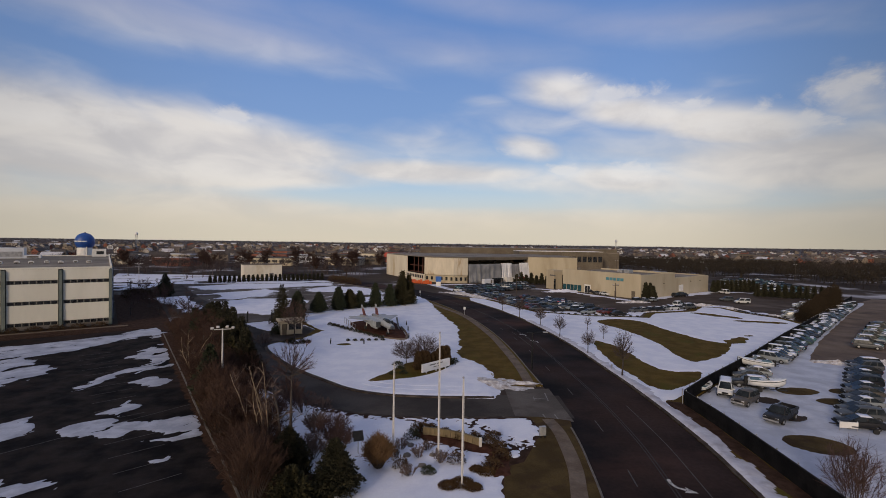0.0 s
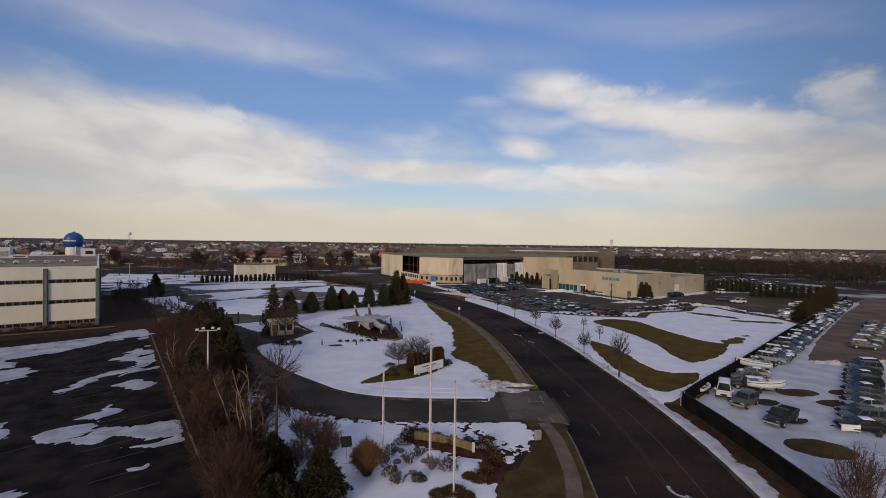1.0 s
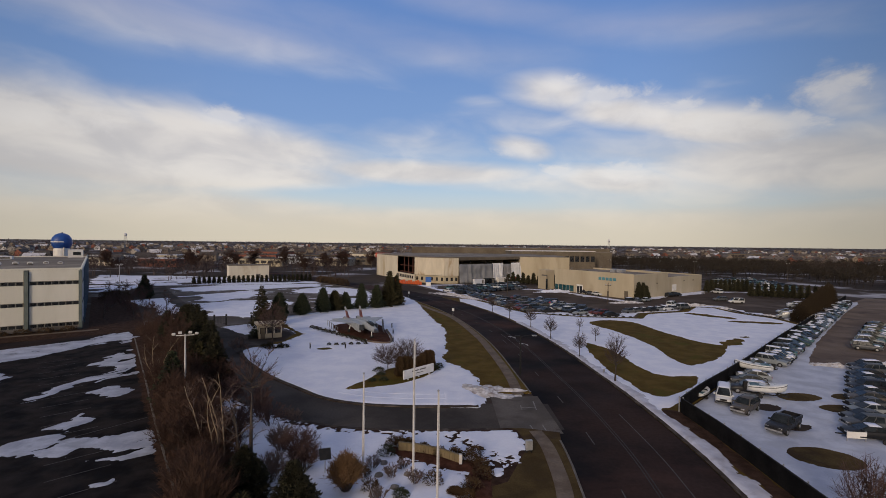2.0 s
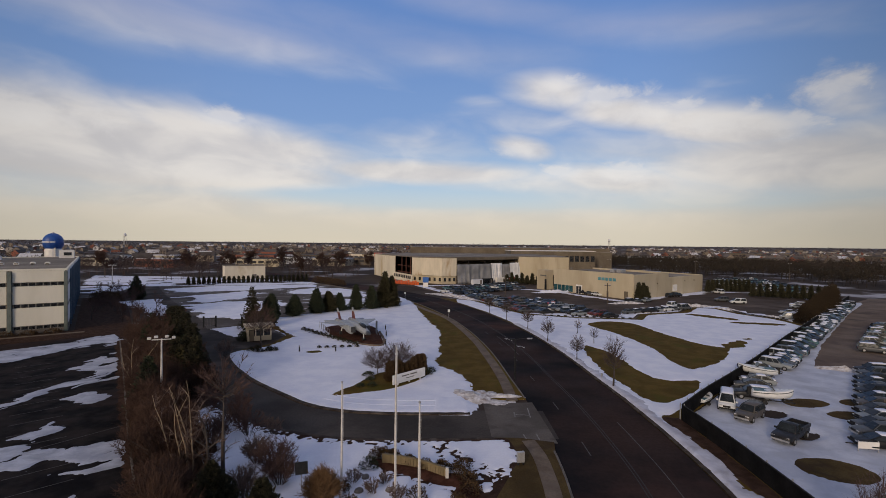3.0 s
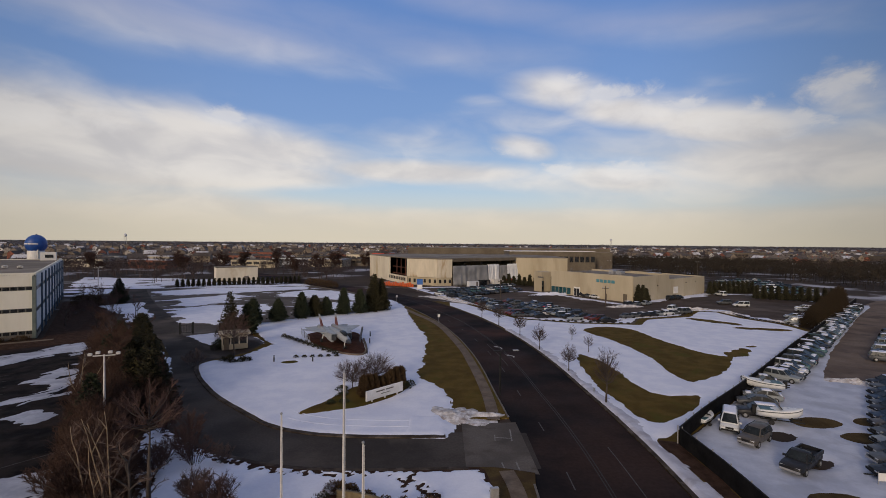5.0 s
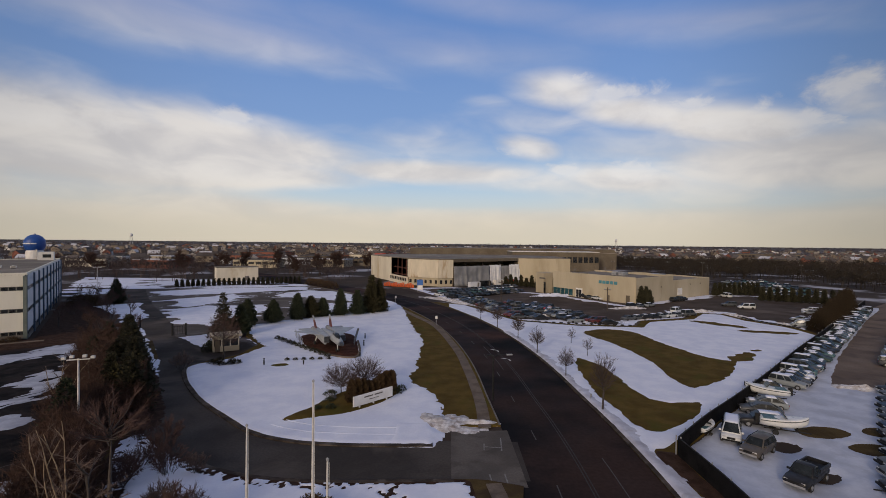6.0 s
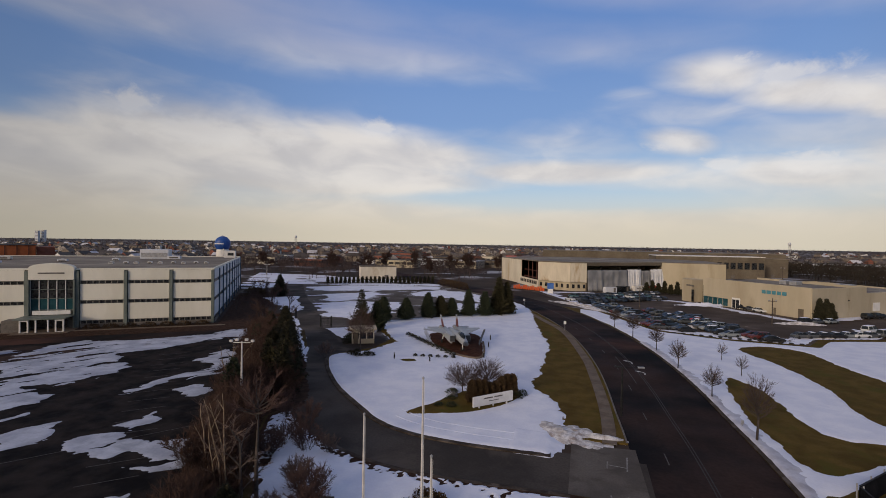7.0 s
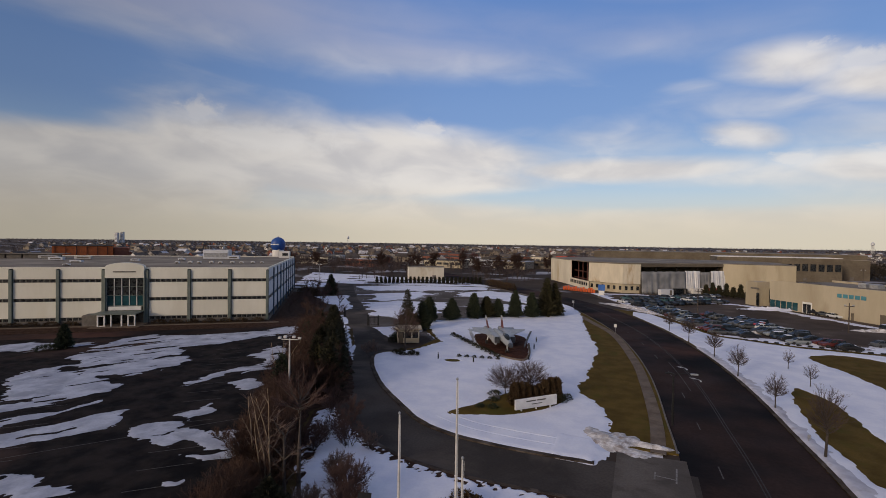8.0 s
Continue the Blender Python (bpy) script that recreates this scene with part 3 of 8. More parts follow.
sheet("island_lawn", ISLAND + [(-31, 95), (-31, 104), (-37, 112), (-41, 122), (-36, 131.5), (-18, 147), (-12.5, 160), (-17, 181)] + [p for p in KERB_W[::-1] if p[1] < 181] + [(11.5, 63.4), (6.6, 63.2), (5.8, 60.8)], LAWN_Z, M_GRASS,
      "dormant brown-green grass beside the road", "grass", 0.3)
sheet("south_lawn", [p for p in KERB_WS if p[1] > -20] + [(14.2, 50.3), (11.2, 51.2)] + [p for p in offset(DRIVE, 4.0) if -38 < p[0] < 11] + [(-44, 92), (-54, 106), (-62, 96.5), (-52, 82), (-41, 66.5), (-31, 52.5), (-16, 31), (-8, 20)],
      LAWN_Z, M_GRASS_BROWN, "dormant grass bed between drive, road and car park", "grass", 0.3)
sheet("east_lawn", [p for p in KERB_E if p[1] > -20] + [(14, 168), (27, 137.5), (41, 131.5), (56, 130), (61, 138.5), (76, 144), (85, 155), (92, 153), (92.6, 141), (97, 131.5), (97, 127), (96.5, 120.5), (74.3, 98.9), (56.3, 81.2), (30.9, 57), (30, 20), (24, -10)], LAWN_Z, M_GRASS, "dormant grass verge under snow", "grass", 0.3)
sheet("office_bed", [(-63.5, 98.5), (-68, 103), (-139, 49), (-143, 55), (-79, 106), (-121, 163), (-110, 168), (-84, 132), (-62, 100)], 0.05, M_LITTER, "strip of brown planting soil along the office", "soil", 0.2)
for name, line, side in (("kerb_west", KERB_W, 1), ("kerb_south", KERB_WS, 1), ("kerb_east", KERB_E, -1)):
    solid(name, ribbon(Acc(), line, min(0, side * (0.2 if side > 0 else 0.5)), max(0, side * 0.2), 0.15, -0.1), M_KERB if side > 0 else M_KERB_DIRTY, "weathered concrete kerb", "kerb", kind="structure", bevel=0.02)
solid("kerb_island", ribbon(Acc(), ISLAND, -0.4, 0.2, 0.15, -0.1), M_KERB_DIRTY, "weathered concrete kerb with grit", "kerb", kind="structure", bevel=0.02)
drive_edge = [p for p in offset(DRIVE, 4.0) if -62 < p[0] < 9]
solid("kerb_drive", ribbon(Acc(), drive_edge, 0.0, 0.5, 0.15, -0.1), M_KERB_DIRTY, "weathered concrete kerb with grit", "kerb", kind="structure", bevel=0.02)
lot_edge = smooth_line([(-14, 28.3), (-19.9, 36.9), (-31.2, 52.6), (-40.9, 66.4), (-52, 82), (-62.5, 96.8)], 6)
solid("kerb_lot", ribbon(Acc(), lot_edge, -0.1, 0.12, 0.14, -0.1), M_KERB, "pale concrete kerb of the car park", "kerb", kind="structure", bevel=0.02)
solid("sidewalk", ribbon(Acc(), WALK, -0.75, 0.75, LAWN_Z + 0.03, 0.0), M_CONCRETE, "pale concrete footpath between grass strips", "pavement", kind="structure")
WALK_S = smooth_line([(11.6, 50.6), (12.0, 47.5), (12.0, 44.6), (11.7, 40), (11.1, 36.2), (9, 28), (4, 16), (-10, -10)], 5)
solid("sidewalk_south", ribbon(Acc(), WALK_S, -0.7, 0.7, LAWN_Z + 0.03, 0.0), M_CONCRETE, "pale concrete footpath between grass strips", "pavement", kind="structure")

# snow layers
SNOW_ISLAND = ISLAND + [(-31, 92), (-30, 97), (-29, 102), (-33, 107), (-38.5, 117), (-42, 124), (-36, 132), (-18, 147.5), (-13, 160), (-15, 178), (-10.5, 170), (-7, 159.5), (-3.2, 138), (-0.5, 122.5), (1.6, 114.4), (2.7, 104),
                        (2.3, 97), (2.5, 88), (1.8, 82), (3.6, 77.6), (6.2, 74), (7.2, 69), (7, 66), (5.8, 63), (5.4, 60.8), (6.1, 58.4)]
SOUTH = [p for p in offset(DRIVE, 4.1) if -25.5 < p[0] < 9.5] + [(-25.8, 62.4), (-27.2, 58), (-24.2, 52), (-20.2, 46.6), (-16.5, 42), (-11.5, 36), (-7.5, 29), (-4, 24), (3, 26), (4.4, 34), (5, 38.6), (7, 39.7), (9.3, 43), (10.2, 47), (9.6, 50.8)]
sheet("bed_soil", [p for p in SOUTH if p[0] < 7.5 or p[1] > 44], LAWN_Z + 0.006, M_LITTER, "dark leaf litter under thin snow", "soil")
BED = [(-4.2, 46.6), (-2.9, 46.2), (0.5, 45.2), (3.2, 43.6), (5.0, 43.4), (5.6, 40.5), (5.2, 37.4), (3.8, 36.6), (3.4, 38.6), (3.9, 41.2), (2.2, 41.9), (-0.2, 43.0), (-2.6, 44.2), (-3.9, 45.4)]


def rough_edge(x, y, amount=0.5, seed=3):
    return amount * (fbm(x, y, 2.2, 4, seed) + 0.5 * fbm(x, y, 0.7, 2, seed + 9))


def island_snow(x, y):
    sd = inside(x, y, SNOW_ISLAND) - 0.15
    sd = np.minimum(sd, -blob(x, y, -20.6, 88.6, 1.3, 0.9))
    sd = np.minimum(sd, -blob(x, y, -9, 171, 2.6, 0.6))
    crisp = np.clip(1.6 - 0.5 * np.abs(inside(x, y, ISLAND)), 0, 1)          # ploughed clean along the kerb
    sd = sd - 0.3 * crisp
    return LAWN_Z + cover_of(sd + (0.65 * rough_edge(x, y, 1.0) + 0.35 * fbm(x, y, 0.6, 2, 18)) * (1 - 0.85 * crisp), 0.10, 0.4) + 0.025 * fbm(x, y, 9, 3, 4) * (sd > 1)


def south_snow(x, y):
    sd = np.minimum(inside(x, y, SOUTH), -inside(x, y, BED) + 0.1)
    thin = 1.3 * np.clip((x - 3.5) / 4, 0, 1) * np.clip((46 - y) / 5, 0, 1)
    sd = np.minimum(sd, 1.6 + 0 * x) - thin * (1 + 1.4 * fbm(x, y, 0.8, 3, 21)) - 0.5 * (np.abs(fbm(x, y, 3.0, 3, 8)) < 0.06) * (sd < 3)
    sd = np.minimum(sd, -blob(x, y, 9.7, 45.2, 1.0, 0.8))
    edge = inside(x, y, SOUTH)
    band = np.exp(-((edge - 0.9) / 0.8) ** 2) * (y > 47) * np.clip((3 - x) / 3, 0, 1) + np.exp(-((0.74 * (x - 4.3) + 0.67 * (y - 46.4)) / 1.3) ** 2) * np.clip((x - 0.5) / 2, 0, 1)
    sd = sd - 9.0 * np.clip(band, 0, 1) * np.clip(fbm(x, y, 0.45, 3, 27) - 0.04, 0, 1)
    crisp = np.clip(1.6 - 0.6 * np.abs(edge), 0, 1) * (y > 50.2)
    sd = sd - 0.4 * crisp
    return LAWN_Z + cover_of(sd + rough_edge(x, y, 0.5, 5) * (1 - 0.7 * crisp), 0.09, 0.4) + 0.05 * fbm(x, y, 5, 3, 6)


GRASS_N = smooth_line([(39.5, 120.5), (47, 125.5), (52.5, 121.5), (53.2, 113), (55, 103.3), (57.5, 96.5), (60.5, 95), (57, 89.5), (52.3, 84.4), (47, 80), (43.5, 79), (42.8, 84), (44.0, 94), (42.8, 107)], 4, True)
GRASS_S = smooth_line([(31.6, 96.6), (34, 92), (34.8, 84.6), (34.7, 78), (35.2, 73.8), (38, 72.6), (41.6, 72.3), (38.5, 67.4), (35, 64.4), (31.6, 62.2), (29.8, 63.0), (29.2, 66), (29.3, 69.5), (28.5, 75), (28.7, 83), (29.8, 91)], 4, True)


def east_snow(x, y):
    edge = inside(x, y, [p for p in KERB_E if p[1] > -20] + [(14, 167), (27, 136.5), (41, 130.5), (56.6, 129), (61.8, 137.6), (76.6, 143), (85.3, 154), (91.2, 152), (91.6, 140.7), (96, 131), (96.2, 126.6), (95.5, 120), (74.3, 99), (56.3, 81.3), (30.6, 57.2), (29.6, 57), (29.3, 50), (28.8, 40), (26, 20)])
    crisp = np.clip(1.4 - 0.5 * np.abs(edge), 0, 1)
    sd = np.minimum(edge - 0.95, -inside(x, y, GRASS_N) + 0.2)
    sd = np.minimum(sd, -inside(x, y, GRASS_S) + 0.2)
    sd = np.minimum(sd, -blob(x, y, 79.8, 134.5, 6.5, 2.2, -52) + 1.1 * fbm(x, y, 3, 3, 12))
    sd = np.minimum(sd, -blob(x, y, 86, 124, 8.5, 1.9, -10) + 0.7 * fbm(x, y, 3, 3, 18))
    sd = np.minimum(sd, -blob(x, y, 63.5, 98.4, 7.0, 1.5, 39) + 1.6 * fbm(x, y, 2.0, 4, 13))
    return LAWN_Z + cover_of(sd + rough_edge(x, y, 0.55, 7) * (1 - 0.75 * crisp), 0.12, 0.5) + 0.05 * fbm(x, y, 8, 3, 14)


STORAGE = [(31.2, 56.6), (31.1, 50), (30.7, 40), (29.5, 15), (60, 10), (96, 50), (96, 88), (84, 84), (72, 78), (66.2, 81.8), (81.7, 99), (106.5, 123.5), (128, 145), (152, 167), (156, 172), (148, 170), (90, 113.6), (56.6, 81)]


def storage_snow(x, y):
    sd = np.minimum(inside(x, y, STORAGE), -blob(x, y, 38.9, 44.9, 3.0, 2.3, -8))
    sd = np.minimum(sd, -blob(x, y, 42.2, 53.0, 2.6, 1.5, 10))
    sd = np.minimum(sd, -blob(x, y, 43.3, 59.2, 2.2, 1.6, 30))
    sd = np.minimum(sd, -blob(x, y, 50.5, 63.2, 3.0, 1.6, 10))
    for cx, cy in ((57.5, 63.2), (52.3, 58.7)):
        sd = np.minimum(sd, -blob(x, y, cx, cy, 2.6, 1.5, 0))
    return 0.02 + cover_of(sd + rough_edge(x, y, 0.3, 11), 0.10, 0.35) + 0.04 * fbm(x, y, 6, 3, 16)


# outlines of the larger patches left on the office car park
LOT_PATCHES = [
    [(-85, 62.6), (-90, 77), (-69, 93.4), (-70, 80.3), (-72.5, 75), (-61, 66), (-63.4, 59.3), (-68, 55.4), (-76, 59)],
    [(-78.3, 50.7), (-76.6, 56), (-60, 55), (-56.7, 51.7), (-61.5, 46.4), (-65, 44.7)],
    [(-54, 37), (-49.6, 47), (-47.7, 49), (-45.4, 45.6), (-45.5, 42), (-50, 35)],
    [(-58, 38), (-54.6, 49.5), (-53.6, 49), (-56, 38)],
]
NEAR_PATCHES = [
    [(-41.6, 43.8), (-42.8, 47.2), (-38.5, 48.7), (-34.9, 47.6), (-29.2, 51), (-27, 47.8), (-30.4, 45.3), (-34.4, 46.2), (-34.2, 44), (-38.4, 43.2)],
    [(-41.5, 50.3), (-41, 54.4), (-38, 53.5), (-39.3, 49.3)],
    [(-31.4, 43.1), (-26.9, 46.1), (-26, 44.4), (-28.3, 43.1)],
    [(-45.8, 62.3), (-44.8, 64.8), (-41.2, 64), (-40.7, 60.6)],
    [(-80.7, 83), (-70.2, 95), (-71.7, 101), (-66.6, 103), (-61.6, 95.5), (-65.3, 93.2), (-68.6, 80), (-75.6, 77.5)],
    [(-54.4, 76), (-57, 84), (-49.3, 83), (-47.2, 77.8), (-49.5, 73.6)],
]
STREAKS = [(-51.2, 63.7, 2.6, 0.35, 97), (-100, 61.5, 9, 3.0, 35), (-38.6, 33.2, 4.2, 1.3, 10), (-64, 40, 7, 1.5, 55), (-54, 88, 3.0, 0.9, 40), (-46, 71.5, 2.2, 0.5, 45), (-58, 97, 4.5, 1.2, 40), (-27.5, 39.3, 1.2, 0.5, 30),
           (-49.5, 69.5, 3.6, 1.2, 60)]


def lot_snow(x, y):
    c, s = math.cos(radians(66)), math.sin(radians(66))
    wx, wy = x + 1.0 * fbm(x, y, 3.0, 4, 35), y + 1.0 * fbm(x, y, 3.0, 4, 36)
    u, v = wx * c + wy * s, -wx * s + wy * c
    shape = np.full(x.shape, -3.0)
    for poly in LOT_PATCHES + NEAR_PATCHES:
        shape = np.maximum(shape, np.minimum(inside(wx, wy, poly), 0.6))
    for cx, cy, rx, ry, turn in STREAKS:
        shape = np.maximum(shape, np.minimum(blob(wx, wy, cx, cy, rx, ry, turn), 1.1))
    shape = np.minimum(shape, -1.2 * blob(wx, wy, -52.2, 79.2, 2.6, 1.2, 40))
    far = np.clip((np.hypot(x + 35, y - 47) - 10) / 25, 0, 1)
    field = shape + (0.4 + 1.9 * far) * fbm(u / 7.0, v, 1.7, 4, 31) + (1.15 + 0.5 * far) * fbm(u / 3.5, v, 0.9, 4, 33) - 0.12 + 0.35 * far * (shape > 0)
    return cover_of(field, 0.045, 0.35)


# outlines of the whiter parts of the empty lot behind the island
NORTH_PATCHES = [
    [(-77, 149.5), (-68.6, 159), (-54.8, 160.6), (-48.8, 150.7), (-46, 136), (-51, 124), (-60.5, 127)],
    [(-89.3, 173), (-75.9, 189.6), (-67.2, 173.4), (-76, 157)],
    [(-110.8, 193.9), (-90.3, 219.6), (-62.6, 231.6), (-55, 211), (-78.3, 194.7), (-100, 186.4)],
    [(-58.3, 192.2), (-51.8, 208.6), (-32.7, 198.7), (-24, 172), (-38.5, 180.7), (-53.7, 182.5)],
    [(-30, 152), (-20, 150), (-15, 160), (-22, 172), (-34, 166)],
]


def north_snow(x, y):
    c, s = math.cos(radians(28)), math.sin(radians(28))
    wx, wy = x + 2.0 * fbm(x, y, 7.0, 4, 45), y + 2.0 * fbm(x, y, 7.0, 4, 46)
    u, v = wx * c + wy * s, -wx * s + wy * c
    shape = np.full(x.shape, -1.6)
    for poly in NORTH_PATCHES:
        shape = np.maximum(shape, np.clip(inside(wx, wy, poly) * 0.6, -1.6, 1.0))
    field = shape + 1.7 * fbm(u / 5, v, 4.0, 5, 41) + 1.2 * fbm(u / 3, v, 1.4, 4, 43) + 0.5
    drive = np.min([np.hypot(x - a, y - b) for a, b in DRIVE[::3]], axis=0)
    lot = inside(x, y, [(-49, 112), (-42, 119.5), (-37, 131), (-19, 147), (-14, 160), (-20, 182), (-56, 224), (-82, 215), (-118, 206), (-108, 188), (-96, 171), (-84, 155), (-71, 138), (-60, 123)])
    return cover_of(np.minimum(np.minimum(field, lot), (drive - 4.6) * 0.8), 0.06, 0.4)


def far_lot_snow(x, y):
    sd = inside(x, y, [(-130, 205), (-82, 217), (-58, 227), (-62, 236), (-90, 250), (-150, 262), (-190, 262), (-160, 215), (-138, 180), (-122, 176)])
    return cover_of(np.minimum(sd, 0.5) + 2.6 * fbm((x + 0.6 * y) / 2.2, y - 0.5 * x, 6, 5, 47) - 0.3, 0.06, 0.5)


relief("snow", -44, 10, 57, 180, 0.3, island_snow, M_SNOW, "smooth white snow over the island lawn", "snow")
relief("snow", -32, 12, 22, 70, 0.2, south_snow, M_SNOW, "thin patchy snow over a planting bed", "snow")
relief("snow", 8, 98, 18, 168, 0.45, east_snow, M_SNOW, "white snow with bare grass patches", "snow")
relief("snow", 28, 160, 8, 174, 0.5, storage_snow, M_DIMMED_SNOW, "snow between parked vehicles, toned down for lens dimming", "snow")
# grit-laden snow thrown up along the road
def verge_snow(x, y):
    d = inside(x, y, [p for p in KERB_E if -20 < p[1] < 170] + [(120, 170), (120, -20)])
    return LAWN_Z + 0.06 + cover_of(np.minimum(2.1 - d + 0.9 * rough_edge(x, y, 1.0, 61), (d - 0.5) * 5), 0.15, 0.9) + 0.01 * fbm(x, y, 0.7, 3, 63)


relief("dirty_snow", 9, 33, 14, 120, 0.3, verge_snow, M_GRIT_SNOW, "gritty grey snow along the kerb", "snow", cut=LAWN_Z + 0.08)
SHOW_EDGE = [(27, 138.5), (41, 132.5), (55.6, 131), (60.5, 139.3), (75.4, 145), (84.6, 156), (93, 154), (93.6, 141.3), (98, 132), (98, 128.5), (104, 133), (150, 180), (140, 205), (118, 208), (69, 171), (50, 205), (10, 228), (-10, 222), (4, 190), (15, 169)]


def show_snow(x, y):
    d = inside(x, y, SHOW_EDGE)
    c, s = math.cos(radians(19)), math.sin(radians(19))
    u, v = x * c + y * s, -x * s + y * c
    near = np.exp(-(d / 5.0) ** 2) * 1.3
    return cover_of(np.minimum(d, 2.5) * 0.0 + near - 0.75 + 0.9 * fbm(u / 4, v, 3.0, 5, 71) - (d < 0) * 3, 0.06, 0.35)


relief("snow", -14, 152, 124, 232, 0.5, show_snow, M_SNOW, "thin shovelled snow between parked cars", "snow")
relief("soil_patch", 34, 58, 40, 68, 0.25, lambda x, y: 0.03 + cover_of(np.maximum.reduce([blob(x, y, 38.9, 44.9, 3.5, 2.8, -8), blob(x, y, 50.5, 63.2, 3.4, 2.0, 10), blob(x, y, 57.5, 63.2, 2.9, 1.8), blob(x, y, 52.3, 58.7, 2.9, 1.8)]), 0.03, 0.4), M_GRASS_BROWN,
       "thawed patch of brown grass in snow", "soil", cut=0.0)
relief("snow", -112, -20, 28, 104, 0.22, lot_snow, M_SLUSH, "melting snow streaks on asphalt", "snow")
relief("snow", -132, -10, 108, 228, 0.4, north_snow, M_SNOW, "streaky snow over an empty lot", "snow")
relief("snow", -192, -56, 172, 266, 0.7, far_lot_snow, M_SNOW, "streaky snow over a far lot", "snow")
relief("snow", -58, -36, 96, 116, 0.3, lambda x, y: 0.02 + cover_of(inside(x, y, [(-50.5, 110), (-43, 117), (-38.5, 112), (-38, 104), (-41.5, 101.5), (-45, 105)]) + rough_edge(x, y, 0.5), 0.1, 0.5), M_SNOW,
       "patch of snow beside a gate", "snow")
relief("snow", 0, 9, 56, 68, 0.25, lambda x, y: LAWN_Z + 0.03 + cover_of(inside(x, y, [(1.4, 58.4), (5.7, 58.5), (6.4, 61.2), (5.4, 64), (1.4, 64)]) + rough_edge(x, y, 0.3, 37), 0.12, 0.5), M_SNOW,
       "tongue of snow at the tip of the island", "snow")
relief("snow", -72, -34, 72, 125, 0.3, lambda x, y: LAWN_Z + cover_of(np.maximum(blob(x, y, -49, 95.9, 12, 1.2, 127), blob(x, y, -64, 115.5, 6, 1.3, 127)) + rough_edge(x, y, 0.5), 0.1, 0.5), M_SNOW,
       "strip of snow along the drive", "snow")
relief("snow", -110, -60, 120, 175, 0.4, lambda x, y: cover_of(inside(x, y, [(-104, 154), (-95, 163.5), (-78, 140.5), (-70, 127.5), (-75, 126), (-84, 140)]) * 0.6 + 1.0 * fbm(x, y, 3, 4, 77), 0.1, 0.5), M_SNOW,
       "snow beside a clipped conifer", "snow")



def pile(name, cx, cy, rx, ry, turn, tall, material, label, seed):
    r = max(rx, ry) + 1

    def height(x, y):
        sd = blob(x, y, cx, cy, rx, ry, turn) / min(rx, ry) + 0.5 * fbm(x, y, 1.6, 4, seed)
        return np.clip(sd, -0.3, 1) * tall * (1 + 0.5 * fbm(x, y, 0.8, 3, seed + 5)) + 0.05
    return relief(name, cx - r, cx + r, cy - r, cy + r, 0.22, height, material, label, "snow", kind="stuff", smooth=False)


pile("snow_pile", 6.6, 64.7, 4.6, 2.6, -20, 0.5, M_DIRTY_SNOW, "ploughed heap of dirty snow beside the drive", 51)
pile("snow_pile", 11.2, 64.5, 2.7, 0.75, -3, 0.42, M_DIRTY_SNOW, "ploughed ridge of dirty snow across a footpath", 52)
pile("snow_pile", 69, 79.5, 4.5, 1.5, -25, 0.8, M_DIRTY_SNOW, "ploughed ridge of snow at the end of an aisle", 53)
pile("snow_pile", 76, 79.6, 5.5, 1.5, 22, 0.9, M_DIRTY_SNOW, "ploughed ridge of snow at the end of an aisle", 54)
for k, (px, py, rx, ry, turn, tall) in enumerate([(50, 198, 9, 2.2, 18, 1.0), (66, 163, 7, 1.5, 10, 0.8), (6, 182, 10, 2.2, -40, 0.8), (30, 222, 9, 2, 10, 0.9), (87, 157, 6, 1.4, 8, 0.9), (93.6, 150, 6, 1.3, -82, 0.8),
                                                  (50, 136.5, 6, 1.4, -4, 0.7), (97.5, 134.5, 5, 1.2, -65, 0.7), (81, 152, 4, 1.2, 48, 0.9), (80, 156, 4, 1.3, -42, 0.9), (64, 142.5, 3.5, 1.2, 20, 0.8), (36, 146, 5, 1.1, 12, 0.5), (44, 148, 4, 1.1, 12, 0.5), (12, 171, 7, 1.5, -60, 0.6)]):
    pile("snow_pile", px, py, rx, ry, turn, tall, M_DIRTY_SNOW if k % 3 else M_SNOW, "heap of shovelled snow in a car park", 60 + k)

# bare soil that rises through the snow
JET_BED = smooth_line([(-25, 112.5), (-20.8, 102), (-16.6, 97.2), (-12.3, 94.0), (-9.2, 93.6), (-9.2, 98), (-10.8, 105), (-13.5, 114), (-19, 117)], 4, True)
SIGN_BED = smooth_line([(-12, 64.3), (-8, 65.2), (-4.2, 66.8), (-0.6, 71.2), (1.0, 75.6), (-1, 78), (-4.5, 77), (-7.6, 74), (-9.0, 70.4)], 4, True)
relief("jet_bed", -27, -7, 91, 119, 0.3, lambda x, y: LAWN_Z + 0.06 + cover_of(inside(x, y, JET_BED), 0.25, 1.6) + 0.03 * fbm(x, y, 1, 3, 5), M_MULCH, "raised bed of red-brown mulch under a jet", "soil", cut=0.05)
relief("sign_bed", -14, 3, 62, 80, 0.3, lambda x, y: LAWN_Z + 0.08 + cover_of(inside(x, y, SIGN_BED) + rough_edge(x, y, 0.3), 0.12, 0.8), M_GRASS, "bare grassy bed under a low sign", "grass", cut=0.1)
relief("planting_bed", -8, 8, 33, 50, 0.22, lambda x, y: LAWN_Z + 0.02 + cover_of(inside(x, y, BED) + rough_edge(x, y, 0.35, 9), 0.18, 0.8) + 0.05 * fbm(x, y, 1.2, 3, 15), M_MULCH, "dark mulch bed in front of a timber wall", "soil", cut=0.05)
